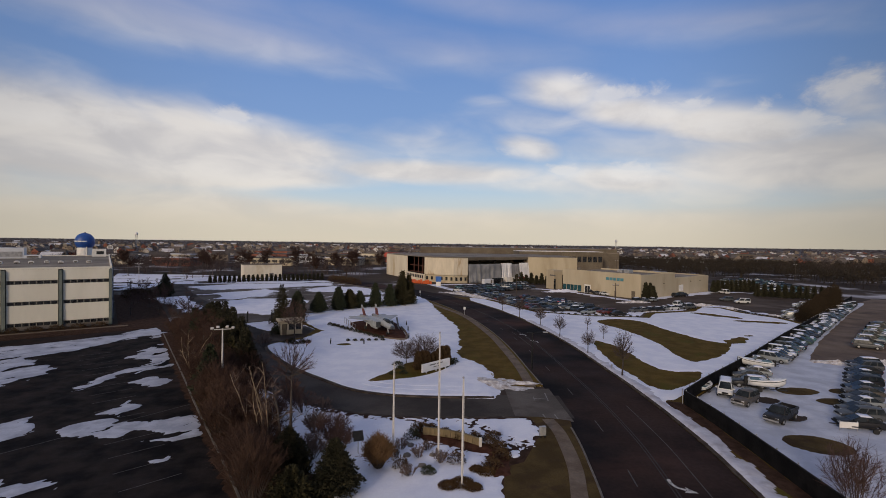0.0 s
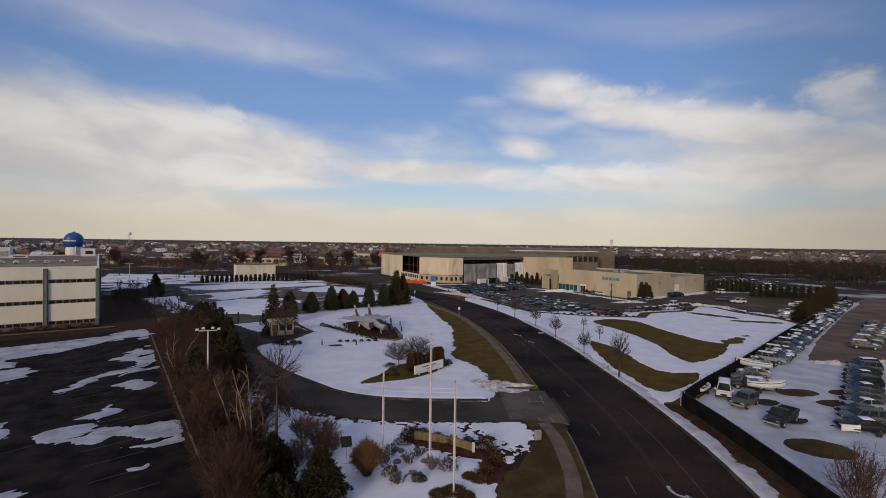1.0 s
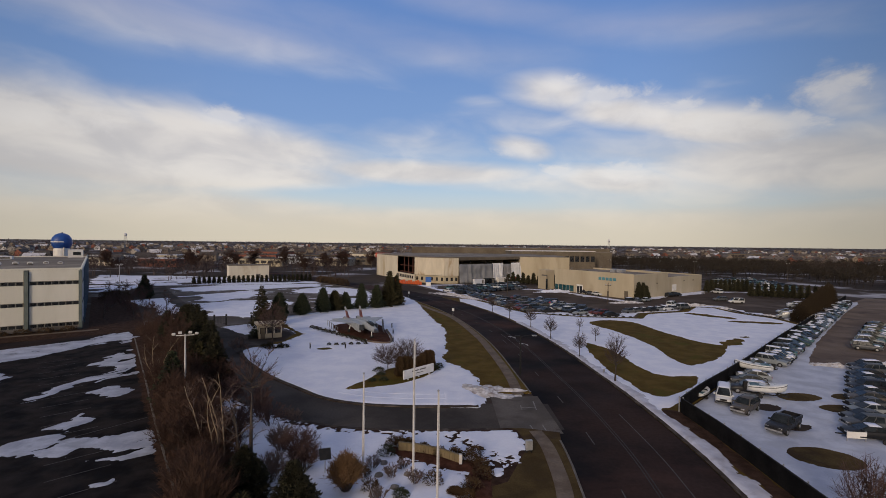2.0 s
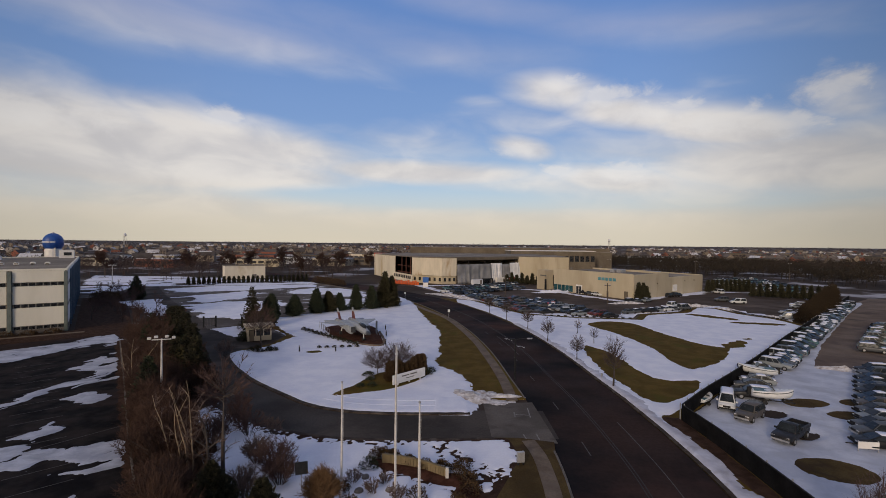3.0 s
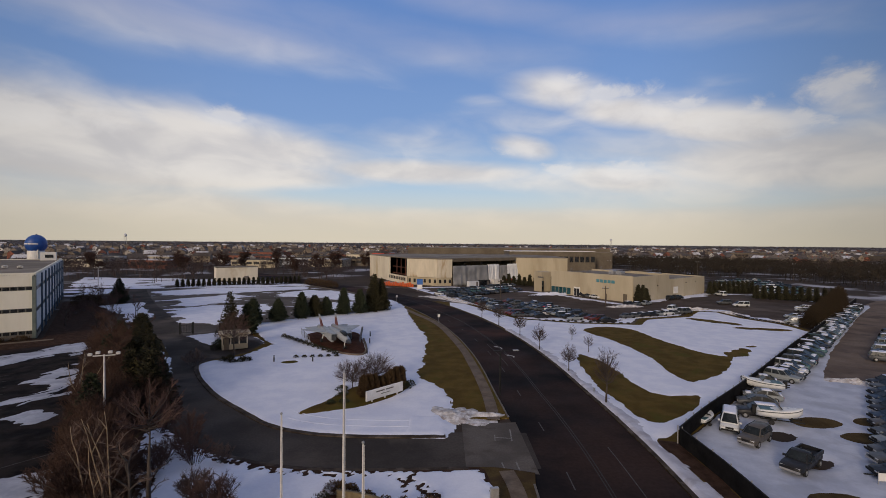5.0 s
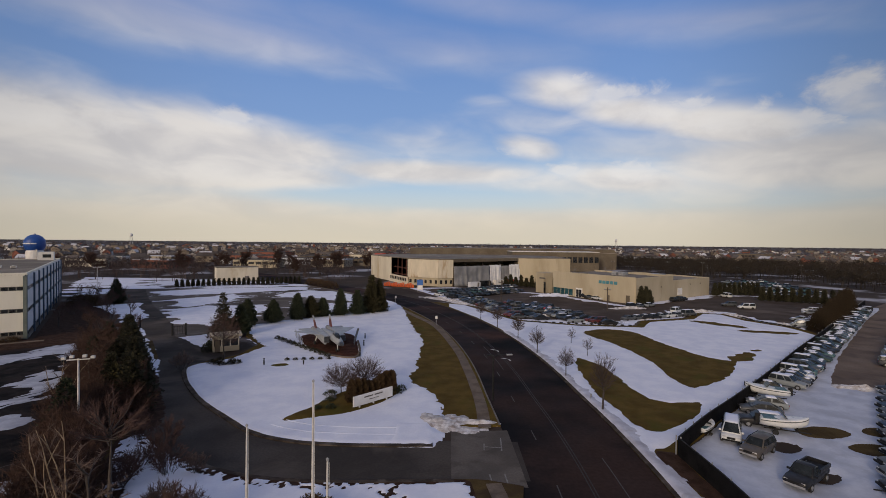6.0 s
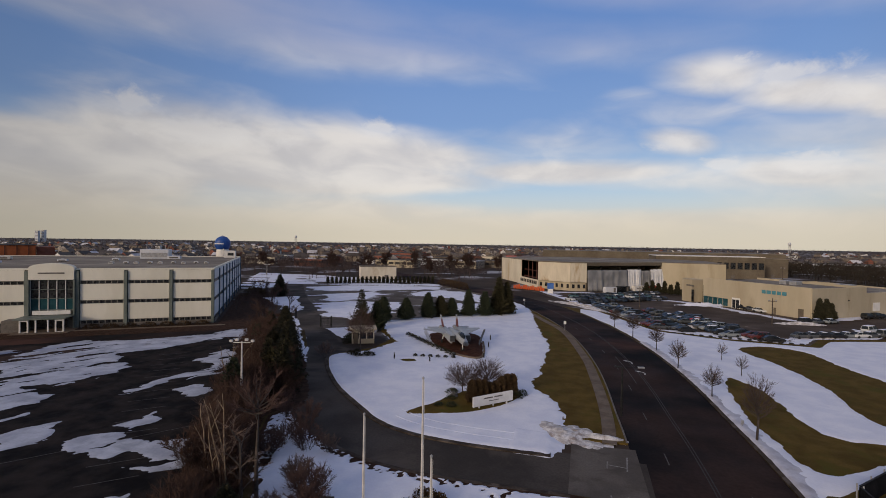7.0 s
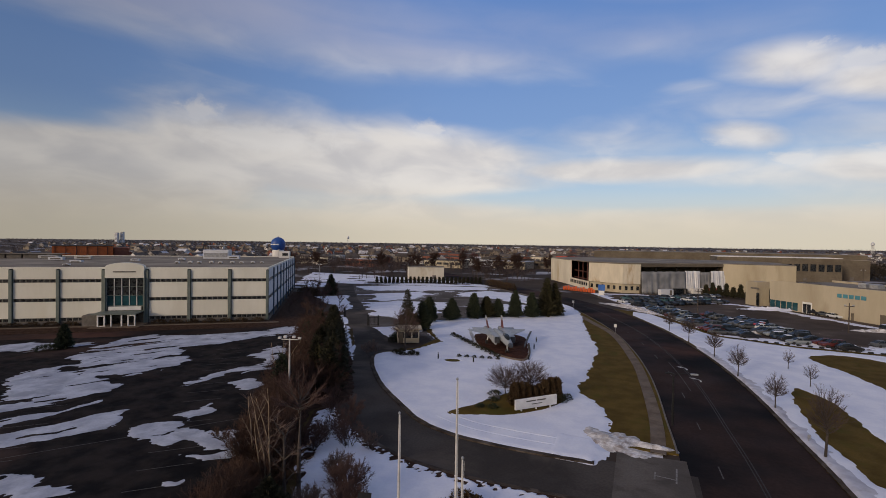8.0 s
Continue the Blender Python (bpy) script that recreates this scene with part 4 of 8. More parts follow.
relief("verge_soil", -66, -8, 20, 100, 0.45, lambda x, y: LAWN_Z + 0.03 + cover_of(inside(x, y, [(-14.5, 30), (-20, 37.4), (-31, 52.9), (-40.7, 66.7), (-52, 82.4), (-62, 96.6), (-56, 104), (-45, 90.5), (-38, 80.2), (-28.2, 66), (-26.6, 63), (-28, 58), (-25, 52), (-20.8, 46.4), (-17.2, 41.4), (-12, 35.8), (-9, 31)]) + rough_edge(x, y, 0.5, 19), 0.1, 0.8), M_LITTER,
       "brown leaf litter under a belt of shrubs", "soil", cut=0.05)

relief("fence_soil", 26, 34, 8, 60, 0.3, lambda x, y: LAWN_Z + 0.015 + cover_of(inside(x, y, [(28.4, 56.4), (29.1, 57.6), (30.6, 57.0), (30.6, 48), (30.2, 40), (28.4, 8), (27.4, 8), (28.7, 40), (29.1, 50)]) + rough_edge(x, y, 0.3, 29), 0.06, 0.4), M_LITTER,
       "bare brown soil along a black fence", "soil", cut=0.08)

# wheel tracks pressed into the island's snow
for d in (-2.6, -4.4):
    solid("wheel_track", ribbon(Acc(), [p for p in offset(ISLAND, d) if -13 < p[0] < 3 - 0.4 * d], -0.07, 0.07, LAWN_Z + 0.122, LAWN_Z), M_SNOW, "faint wheel track across snow", "track", kind="structure")

# paint on the ground
def mark(name, line, wide, material, label, z=0.012):
    return solid(name, ribbon(Acc(), line, -wide / 2, wide / 2, z), material, label, "road marking", group="road markings", kind="")


def road_part(d, y0, y1):
    return [p for p in offset(ROAD, d) if y0 < p[1] < y1]


mark("lane_line", road_part(0.25, 20, 180), 0.12, M_PAINT_YELLOW, "faded yellow centre line")
mark("lane_line", road_part(-0.05, 20, 180), 0.12, M_PAINT_YELLOW, "faded yellow centre line")
dash = smooth_line(offset(ROAD, 3.1), 3)
run = 0.0
piece = []
for a, b in zip(dash, dash[1:]):
    run += math.dist(a, b)
    if 20 < a[1] < 150:
        if run % 12 < 3.4:
            piece.append(a)
        elif len(piece) > 1:
            mark("lane_dash", piece, 0.12, M_PAINT_FAINT, "worn white lane dash")
            piece = []
        else:
            piece = []


def arrow(x, y, rz, size=1.0):
    """A curved turn arrow: a bent stem and a head; it points along x."""
    c, t = math.cos(radians(rz)), math.sin(radians(rz))
    stem = smooth_line([(-1.3, 1.15), (-1.0, 0.5), (-0.45, 0.05), (0.25, 0.0)], 5)
    flat = ribbon(Acc(), stem, -0.15, 0.15, 0.0)
    flat.add([(0.2, -0.52, 0), (1.2, 0.02, 0), (0.1, 0.5, 0), (0.3, 0.0, 0)], [(0, 1, 3), (3, 1, 2)])
    flat.v = [(x + size * (c * p[0] - t * p[1]), y + size * (t * p[0] + c * p[1]), 0.016) for p in flat.v]
    return solid("lane_arrow", flat, M_PAINT_WHITE, "white turn arrow painted on the road", "road marking", group="road markings")


arrow(19.9, 35.5, -33)
arrow(16.9, 101.9, 150, 0.9)
arrow(18.3, 95.0, 150, 0.9)
mark("lane_line", road_part(-2.6, 20, 58), 0.1, M_PAINT_FAINT, "worn white lane line")
mark("lane_line", road_part(1.75, 86, 106), 0.1, M_PAINT_FAINT, "worn white lane line")
for k in range(16):
    a = np.array((-25.0 - 3.06 * k * 0.82, 35.6 + 4.4 * k * 0.58 * 1.12))
    along = np.array((0.72, 0.69))
    mark("bay_line", [tuple(a - along * 3.2), tuple(a), tuple(a + along * 1.5)], 0.1, M_PAINT_FAINT, "worn white parking bay line", 0.008)
for k in range(10):
    a = np.array((-46.0 - 2.4 * k, 30.0 + 2.2 * k))
    along = np.array((0.72, 0.69))
    mark("bay_line", [tuple(a - along * 5), tuple(a), tuple(a + along * 5)], 0.1, M_PAINT_FAINT, "worn white parking bay line", 0.008)
mark("bay_line", [(-50, 30), (-44, 38.5), (-38.5, 46), (-30, 57.5)], 0.1, M_PAINT_FAINT, "worn white line across the car park", 0.010)
mark("stop_line", [(11.3, 58.2), (12.2, 58.1), (13.1, 58.0)], 0.14, M_PAINT_WORN, "worn white line at the drive mouth", 0.024)
for (x0, y0), (x1, y1) in (((11.3, 57.4), (11.4, 58.9)), ((13.1, 57.3), (13.3, 60.4)), ((11.5, 51.2), (11.4, 52.4)), ((12.9, 50.9), (12.8, 52.6))):
    mark("stop_line", [(x0, y0), ((x0 + x1) / 2, (y0 + y1) / 2), (x1, y1)], 0.14, M_PAINT_WORN, "worn white line at the drive mouth", 0.024)

# ---- buildings ----
def office():
    """Three storeys of white panels between green-grey pilasters, with window strips; x along the front, y into the depth."""
    o = thing("office_building", -81.0, 106.8, 0, 36.5, "three-storey white-panelled office building with strip windows", "building")
    bay, bays, side, deep, top = 9.6, 11, 9, 86.4, 13.9
    wide = bay * bays
    part("wall", Acc().box(-wide / 2, deep / 2, 0, wide - 0.6, deep - 0.6, top - 0.5), M_PLINTH, o, "dark core wall behind the panels")
    part("roof", Acc().box(-wide / 2, deep / 2, top - 0.45, wide - 0.7, deep - 0.7, 0.25), M_ROOF, o, "flat gravel roof")
    para = Acc()
    for x, y, sx, sy in ((-wide / 2, 0.15, wide, 0.4), (-wide / 2, deep - 0.2, wide, 0.4), (-0.2, deep / 2, 0.4, deep - 0.8), (-wide + 0.2, deep / 2, 0.4, deep - 0.8)):
        para.box(x, y, top - 0.4, sx, sy, 0.42)
    part("parapet", para, M_PANEL, o, "low pale parapet", bevel=0.03)
    rows = ((1.68, 5.56), (6.4, 10.2), (11.05, top - 0.42))       # panels, bottom and top
    bands = ((0.86, 1.64), (5.6, 6.36), (10.24, 11.01))            # window strips
    panes = {}
    pane_mesh = mesh_of("pane", Acc().box(0, 0, 0, 1.02, 0.06, 0.66), M_GLASS)
    for k in range(bays):
        x = -bay * (k + 0.5)
        entry = k == 3
        for z0, z1 in rows:
            if not entry:
                part("panel", Acc().box(x, 0.05, z0, bay - 0.9, 0.3, z1 - z0), M_PANEL, o, bevel=0.03)
        if not entry:
            for z0, z1 in bands:
                strip = part("window_strip", Acc().box(x, 0.08, z0, bay - 0.9, 0.15, z1 - z0), M_STRIP, o, "recessed tan window strip")
                if k < 9:
                    for j in range(7):
                        p = part("pane", pane_mesh, None, strip)
                        p.location = (x + (j - 3) * 1.22, -0.02, z0 + 0.05)
            part("plinth", Acc().box(x, 0.1, 0, bay - 0.9, 0.35, 0.85), M_PLINTH, o)
    for k in range(bays + 1):
        part("pilaster", Acc().box(-bay * k - (0.35 if k == 0 else 0), -0.1, 0, 0.66, 0.75, top - 0.6), M_PILASTER, o, "green-grey metal pilaster", bevel=0.04)
    # the long side; its shade is put into bluer, darker panel and pilaster colours
    for k in range(side):
        y = bay * (k + 0.5)
        for z0, z1 in rows:
            part("panel", Acc().box(-0.1, y, z0, 0.3, bay - 0.8, z1 - z0), M_PANEL_SIDE, o, "white panel with the side's bluish shade in its colour", bevel=0.03)
        for z0, z1 in bands:
            strip = Acc().box(-0.1, y, z0, 0.2, bay - 0.8, z1 - z0)
            part("window_strip", strip, M_GLASS, o, "dark window strip")
        part("plinth", Acc().box(-0.1, y, 0, 0.35, bay - 0.8, 0.85), M_PLINTH, o)
        part("pilaster", Acc().box(0.05, y + bay / 2, 0, 0.6, 0.7, top - 0.5), M_PILASTER_SHADED, o, "metal pilaster with the side's bluish shade in its colour", bevel=0.04)
    # the entrance: an arched white head over a glass wall, and a canopy
    ex = -bay * 3.5
    head = Acc()
    arch = [(ex - 4.3, 11.3), (ex + 4.3, 11.3), (ex + 4.3, 14.0)] + [(ex + 4.3 * math.cos(a), 14.0 + 1.1 * math.sin(a)) for a in np.linspace(0, math.pi, 13)[1:-1]] + [(ex - 4.3, 14.0)]
    k = len(arch)
    head.add([(x, -0.75, z) for x, z in arch] + [(x, 0.8, z) for x, z in arch], [tuple(range(k)), tuple(range(k, 2 * k))[::-1]] + [(i, k + i, k + (i + 1) % k, (i + 1) % k) for i in range(k)])
    part("entrance_head", head, M_PANEL, o, "white arched head over the entrance", bevel=0.03)
    part("name_bar", Acc().box(ex, -0.8, 12.7, 5.0, 0.06, 0.3), M_PLINTH, o, "dark bar of lettering")
    glass = Acc().box(ex, 0.05, 6.9, 8.3, 0.1, 4.4)
    part("glass_wall", glass, M_GLASS, o, "dark glass wall")
    part("glass_wall", Acc().box(ex, 0.05, 4.3, 8.3, 0.1, 2.6), M_TEAL_GLASS, o, "teal glass wall")
    for j in range(6):
        part("mullion", Acc().box(ex - 4.15 + j * 1.66, -0.05, 3.2, 0.14, 0.2, 8.1), M_WHITE, o)
    for z in (4.3, 6.9, 9.0, 11.2):
        part("transom", Acc().box(ex, -0.06, z, 8.4, 0.22, 0.14), M_PILASTER, o)
    for s in (-1, 1):
        part("entrance_frame", Acc().box(ex + s * 4.3, -0.3, 0, 0.35, 1.2, 11.4), M_PILASTER, o, "green-grey side frame", bevel=0.03)
    canopy = part("canopy", Acc().box(ex - 0.4, -2.9, 2.9, 9.4, 5.4, 0.28), M_PILASTER, o, "flat green-grey canopy over the doors", bevel=0.04)
    part("lintel", Acc().box(ex, -0.35, 3.3, 7.2, 0.5, 0.9), M_WHITE, o, "white lintel", bevel=0.03)
    for j, x in enumerate((-3.9, -2.5, -1.1, 1.1, 2.5, 3.9)):
        part("porch_post", Acc().box(ex + x, -5.2, 0, 0.28, 0.28, 2.9), M_WHITE, o, "white porch post", bevel=0.03)
    for x in (-3.2, 3.2):
        part("porch_beam", Acc().box(ex + x, -5.2, 2.55, 1.7, 0.24, 0.3), M_WHITE, o)
        part("porch_beam", Acc().box(ex + x, -5.2, 0.02, 1.7, 0.2, 0.2), M_WHITE, o)
    for j in range(3):
        part("glass_door", Acc().box(ex - 2 + j * 2, -0.1, 0, 1.7, 0.08, 2.5), M_GLASS, o)
    part("step", Acc().box(ex, -3.6, 0, 10.5, 7.0, 0.14), M_CONCRETE, o, "pale concrete step")
    part("side_wall", Acc().box(ex - 6.2, -2.0, 0, 3.2, 3.6, 2.6), M_PLINTH, o, "low grey side wall of the porch")
    return o


office()
OFFICE_WALK = [tuple((pose(-81.0, 106.8, 0, 0, 0, 36.5) @ Vector((-104 + 107 * t, -4.3, 0)))[:2]) for t in np.linspace(0, 1, 12)]
solid("office_walk", ribbon(Acc(), OFFICE_WALK, -0.7, 0.7, 0.1, -0.05), M_CONCRETE, "pale concrete footpath along the office bed", "pavement", kind="structure")
ROOF_TOP = 13.7


def on_office(x, y):
    m = pose(-81.0, 106.8, 0, 0, 0, 36.5) @ Vector((x, y, 0))
    return m.x, m.y


def roof_unit(x, y, sx, sy, sz, material, label, name="roof_unit"):
    px, py = on_office(x, y)
    o = thing(name, px, py, ROOF_TOP - 0.02, 36.5, label, "ventilation unit", "units on the office roof")
    part("casing", Acc().box(0, 0, 0.15, sx, sy, sz), material, o, bevel=0.05)
    part("base", Acc().box(0, 0, 0, sx * 0.8, sy * 0.8, 0.16), M_BLACK, o)
    part("grille", Acc().box(0, -sy / 2 - 0.02, 0.15 + sz * 0.25, sx * 0.7, 0.05, sz * 0.5), M_PLINTH, o)
    part("cap", Acc().lathe([(min(sx, sy) * 0.3, sz + 0.15), (min(sx, sy) * 0.3, sz + 0.32)], 10), M_STEEL, o)
    return o


for k in range(9):
    roof_unit(-5 - 3.0 * k, 24 + 2 * (k % 2), 1.1, 1.0, 0.5, M_WHITE, "small white ventilation unit on a gravel roof")
for x, y, sx, sy, sz in ((-34, 46, 2, 1.4, 0.7), (-46, 40, 2.4, 1.4, 0.6), (-58, 30, 3, 1.6, 0.5), (-70, 44, 4, 1.6, 0.9), (-84, 26, 3, 2, 0.6), (-20, 60, 4, 3, 1.0), (-52, 12, 1.6, 0.8, 0.35), (-66, 52, 5, 1.6, 1.0), (-78, 56, 6, 1.6, 1.0)):
    roof_unit(x, y, sx, sy, sz, M_PANEL_SIDE if x % 3 else M_STEEL, "weathered grey roof unit on a gravel roof")
px, py = on_office(-27, 66)
pent = thing("penthouse", px, py, ROOF_TOP - 0.02, 36.5, "white plant room with a water cooler on the office roof", "roof structure")
part("wall", Acc().box(0, 0, 0, 9, 6, 3.4), M_PANEL_SIDE, pent, bevel=0.05)
part("louvre", Acc().box(0, -3.03, 0.6, 8.2, 0.1, 1.6), M_STEEL, pent)
part("frame", Acc().tube([(-3, 0, 3.4), (-3, 0, 5.0)], [0.08, 0.08]).tube([(3, 0, 3.4), (3, 0, 5.0)], [0.08, 0.08]).tube([(-3.4, 0, 5.0), (3.4, 0, 5.0)], [0.1, 0.1]), M_STEEL, pent, "steel frame on top")
px, py = on_office(-3.2, 78)
hut = thing("stair_hut", px, py, ROOF_TOP - 0.02, 36.5, "small white stair hut with a dark opening on the roof", "roof structure")
part("wall", Acc().box(0, 0, 0, 4.2, 4, 2.8), M_WHITE, hut, bevel=0.05)
part("opening", Acc().box(0.3, -2.02, 0.9, 2.2, 0.08, 1.1), M_GLASS, hut)
px, py = on_office(-98, 60)
lean = thing("roof_shed", px, py, ROOF_TOP - 0.02, 36.5, "row of weathered grey roof sheds", "roof structure")
for j in range(9):
    part("shed_bay", Acc().box(-20 + j * 4.8, 0, 0, 4.3, 5, 1.5), M_PLINTH, lean, bevel=0.05)
part("shed_roof", Acc().box(0, 0, 1.5, 46, 6, 0.2), M_ROOF, lean)

# the rust-orange hall behind the office
hall = thing("orange_hall", -206, 135, 0, 57, "long rust-orange windowless hall behind the office", "building")
part("wall", Acc().box(-2, 0, 0, 20, 14, 17.6), M_ORANGE_WALL, hall, bevel=0.1)
part("roof", Acc().box(-2, 0, 17.6, 20.4, 14.4, 0.35), M_ROOF_DARK, hall)
part("wing", Acc().box(11, 2, 0, 5.6, 10, 17.0), M_BRICK, hall, "dull red lower wing", bevel=0.1)
for j in range(6):
    part("seam", Acc().box(-11 + j * 3.4, -7.05, 0, 0.25, 0.15, 17.4), M_RUST, hall)

# the blue ball tank on its white drum
tank = thing("water_tank", -145.5, 180.5, 0, 0, "bright blue spherical water tank on a white drum", "water tower")
part("drum", Acc().lathe([(2.6, 0), (2.6, 16.2), (2.4, 16.6)], 24), M_WHITE, tank, "white cylindrical drum", smooth=False)
ball = [(3.3 * math.cos(a), 19.0 + 3.5 * math.sin(a)) for a in np.linspace(-1.0, 1.53, 14)]
part("ball", Acc().lathe([(1.7, ball[0][1] - 0.2)] + ball, 28), M_BLUE, tank, "blue painted ball", smooth=True)
for a0, a1 in ((-150, -128), (-126, -96), (-94, -70), (-68, -40)):
    pts = [(3.34 * math.cos(radians(a)), 3.34 * math.sin(radians(a))) for a in np.linspace(a0, a1, 6)]
    part("letter_bar", ribbon(Acc(), pts, -0.03, 0.03, 19.35, 18.9), M_PANEL_SIDE, tank, "pale bar of lettering")
part("vent", Acc().lathe([(0.4, 22.3), (0.4, 22.7), (0.15, 22.8)], 10), M_STEEL, tank)
part("ladder", Acc().box(2.2, -1.8, 0, 0.4, 0.2, 17), M_STEEL, tank)


def wall_run(acc, a, b, z0, z1, thick=0.4):
    a, b = np.array(a, float), np.array(b, float)
    d = b - a
    mid, size = (a + b) / 2, np.linalg.norm(d)
    return acc.box(mid[0], mid[1], z0, size, thick, z1 - z0, math.degrees(math.atan2(d[1], d[0])))


def along(a, b, t):
    return (a[0] + (b[0] - a[0]) * t, a[1] + (b[1] - a[1]) * t)


def hangar():
    """The old aircraft hall under reconstruction: cream cladding, open bays, tarpaulins."""
    o = thing("hangar", 0, 0, 0, 0, "large cream-clad hangar partly stripped and wrapped for rebuilding", "building")
    A, P, Q, E, D, F, G, K = (-38.6, 290), (-23, 260), (-12.2, 238), (3, 230), (10, 232), (45, 259), (56, 257), (72, 256)
    top = 12.7
    back = [(72.5, 292), (58, 314), (-26, 312)]
    part("roof", Acc().prism([A, Q, E, D, F, G, K] + back, top, top + 0.5), M_ROOF, o, "flat pale roof with patches of snow", bevel=0.05)
    part("wall", wall_run(Acc(), A, P, 0, top), M_CREAM, o, "cream metal cladding", bevel=0.05)
    bay = part("open_bay", wall_run(wall_run(Acc(), (A[0] + 12, A[1] + 14), (Q[0] + 14, Q[1] + 14), 0, top), (Q[0] + 1, Q[1] + 1), (Q[0] + 14, Q[1] + 14), 0, top), M_DARK, o, "dark gutted interior of a stripped bay")
    for t in (0.25, 0.5, 0.75):
        x, y = along(P, Q, t)
        part("column", Acc().box(x + 1.5, y + 0.8, 0, 0.4, 0.4, top, 62), M_RUST, o, "rusty steel column")
    for z in (4.2, 7.6):
        part("floor_beam", wall_run(Acc(), (P[0] + 1.5, P[1] + 0.8), (Q[0] + 1.5, Q[1] + 0.8), z, z + 0.5), M_RUST, o, "rusty steel floor beam")
    part("lower_wall", wall_run(Acc(), along(P, Q, -0.2), Q, 0, 3.9, 0.6), M_CREAM, o, "stripped lower wall with openings")
    for j in range(10):
        x, y = along(P, Q, 0.02 + j * 0.1)
        part("opening", Acc().box(x - 0.2, y - 0.1, 1.6, 1.3, 0.5, 1.6, -63), M_GLASS, o)
    part("wall", wall_run(Acc(), Q, E, 4.0, top), M_CREAM_STAINED, o, "stained cream metal cladding", bevel=0.05)
    part("wall", wall_run(Acc(), E, D, 4.0, top), M_CREAM_STAINED, o, "stained cream metal cladding", bevel=0.05)
    part("lower_wall", wall_run(wall_run(Acc(), (Q[0] + 0.5, Q[1] + 0.8), (E[0], E[1] + 0.8), 0, 4.0), (E[0], E[1] + 0.8), (D[0], D[1] + 0.6), 0, 4.0), M_TAN, o, "tan lower wall with dark windows")
    for a, b, m in ((Q, E, 6), (E, D, 3)):
        for j in range(m):
            x, y = along(a, b, (j + 0.5) / m)
            rz = math.degrees(math.atan2(b[1] - a[1], b[0] - a[0]))
            part("window", Acc().box(x + 0.1, y + 0.55, 1.3, 1.1, 0.3, 1.7, rz), M_GLASS, o)
    # the wide bay: a roof edge, a dark hall behind, and tarpaulins hanging to the ground
    part("roof_edge", wall_run(Acc(), D, F, 11.6, top, 0.6), M_BROWN_WALL, o, "weathered brown roof edge")
    part("bay_back", wall_run(wall_run(wall_run(Acc(), (D[0] - 6, D[1] + 12), (F[0] - 6, F[1] + 12), 0, top), D, (D[0] - 6, D[1] + 12), 0, top), F, (F[0] - 6, F[1] + 12), 0, top), M_BROWN_WALL, o, "dim brown back wall of the open bay")
    for t in (0.2, 0.45, 0.7, 0.95):
        x, y = along(D, F, t)
        part("column", Acc().box(x - 0.6, y + 1.2, 0, 0.5, 0.5, 11.6, 37), M_DARK, o)

    def tarp(t0, t1, z1, material, label, seed):
        acc, cols, rows = Acc(), 26, 8
        rng = random.Random(seed)
        lean = [rng.uniform(-0.4, 0.4) for _ in range(cols + 1)]
        grid = []
        for i in range(cols + 1):
            t = t0 + (t1 - t0) * i / cols
            x, y = along(D, F, t)
            for j in range(rows + 1):
                z = z1 * j / rows
                out = -0.5 + 0.35 * math.sin(i * 1.9 + seed) * (1 - j / rows) + lean[i] * 0.5 - 0.8 * (1 - j / rows)
                grid.append((x - out * 0.6, y + out * 0.8, z + (0.25 * lean[i] if j == rows else 0)))
        acc.add(grid, [(i * (rows + 1) + j, (i + 1) * (rows + 1) + j, (i + 1) * (rows + 1) + j + 1, i * (rows + 1) + j + 1) for i in range(cols) for j in range(rows)])
        p = part("tarpaulin", acc, material, o, label, smooth=True)
        thick = p.modifiers.new("solid", "SOLIDIFY")
        thick.thickness = 0.06
    tarp(0.0, 0.52, 9.6, M_TARP, "creased grey tarpaulin", 1)
    tarp(0.52, 0.70, 9.8, M_TARP_WHITE, "white tarpaulin", 2)
    tarp(0.70, 0.83, 9.2, M_TARP, "creased grey tarpaulin", 3)
    tarp(0.83, 1.02, 9.8, M_TARP_WHITE, "white tarpaulin", 4)
    part("wall", wall_run(Acc(), F, G, 0, top + 0.2), M_TAN, o, "tan stucco wall", bevel=0.05)
    part("wall", wall_run(Acc(), G, K, 0, top + 0.2, 0.44), M_TAN, o, "tan stucco wall", bevel=0.05)
    part("end_wall", wall_run(Acc(), K, back[0], 0, top + 0.2), M_BROWN_WALL, o, "brown end wall", bevel=0.05)
    part("back_wall", wall_run(wall_run(wall_run(Acc(), back[0], back[1], 0, top), back[1], back[2], 0, top), back[2], A, 0, top), M_BROWN_WALL, o, "brown back wall")
    return o


hangar()


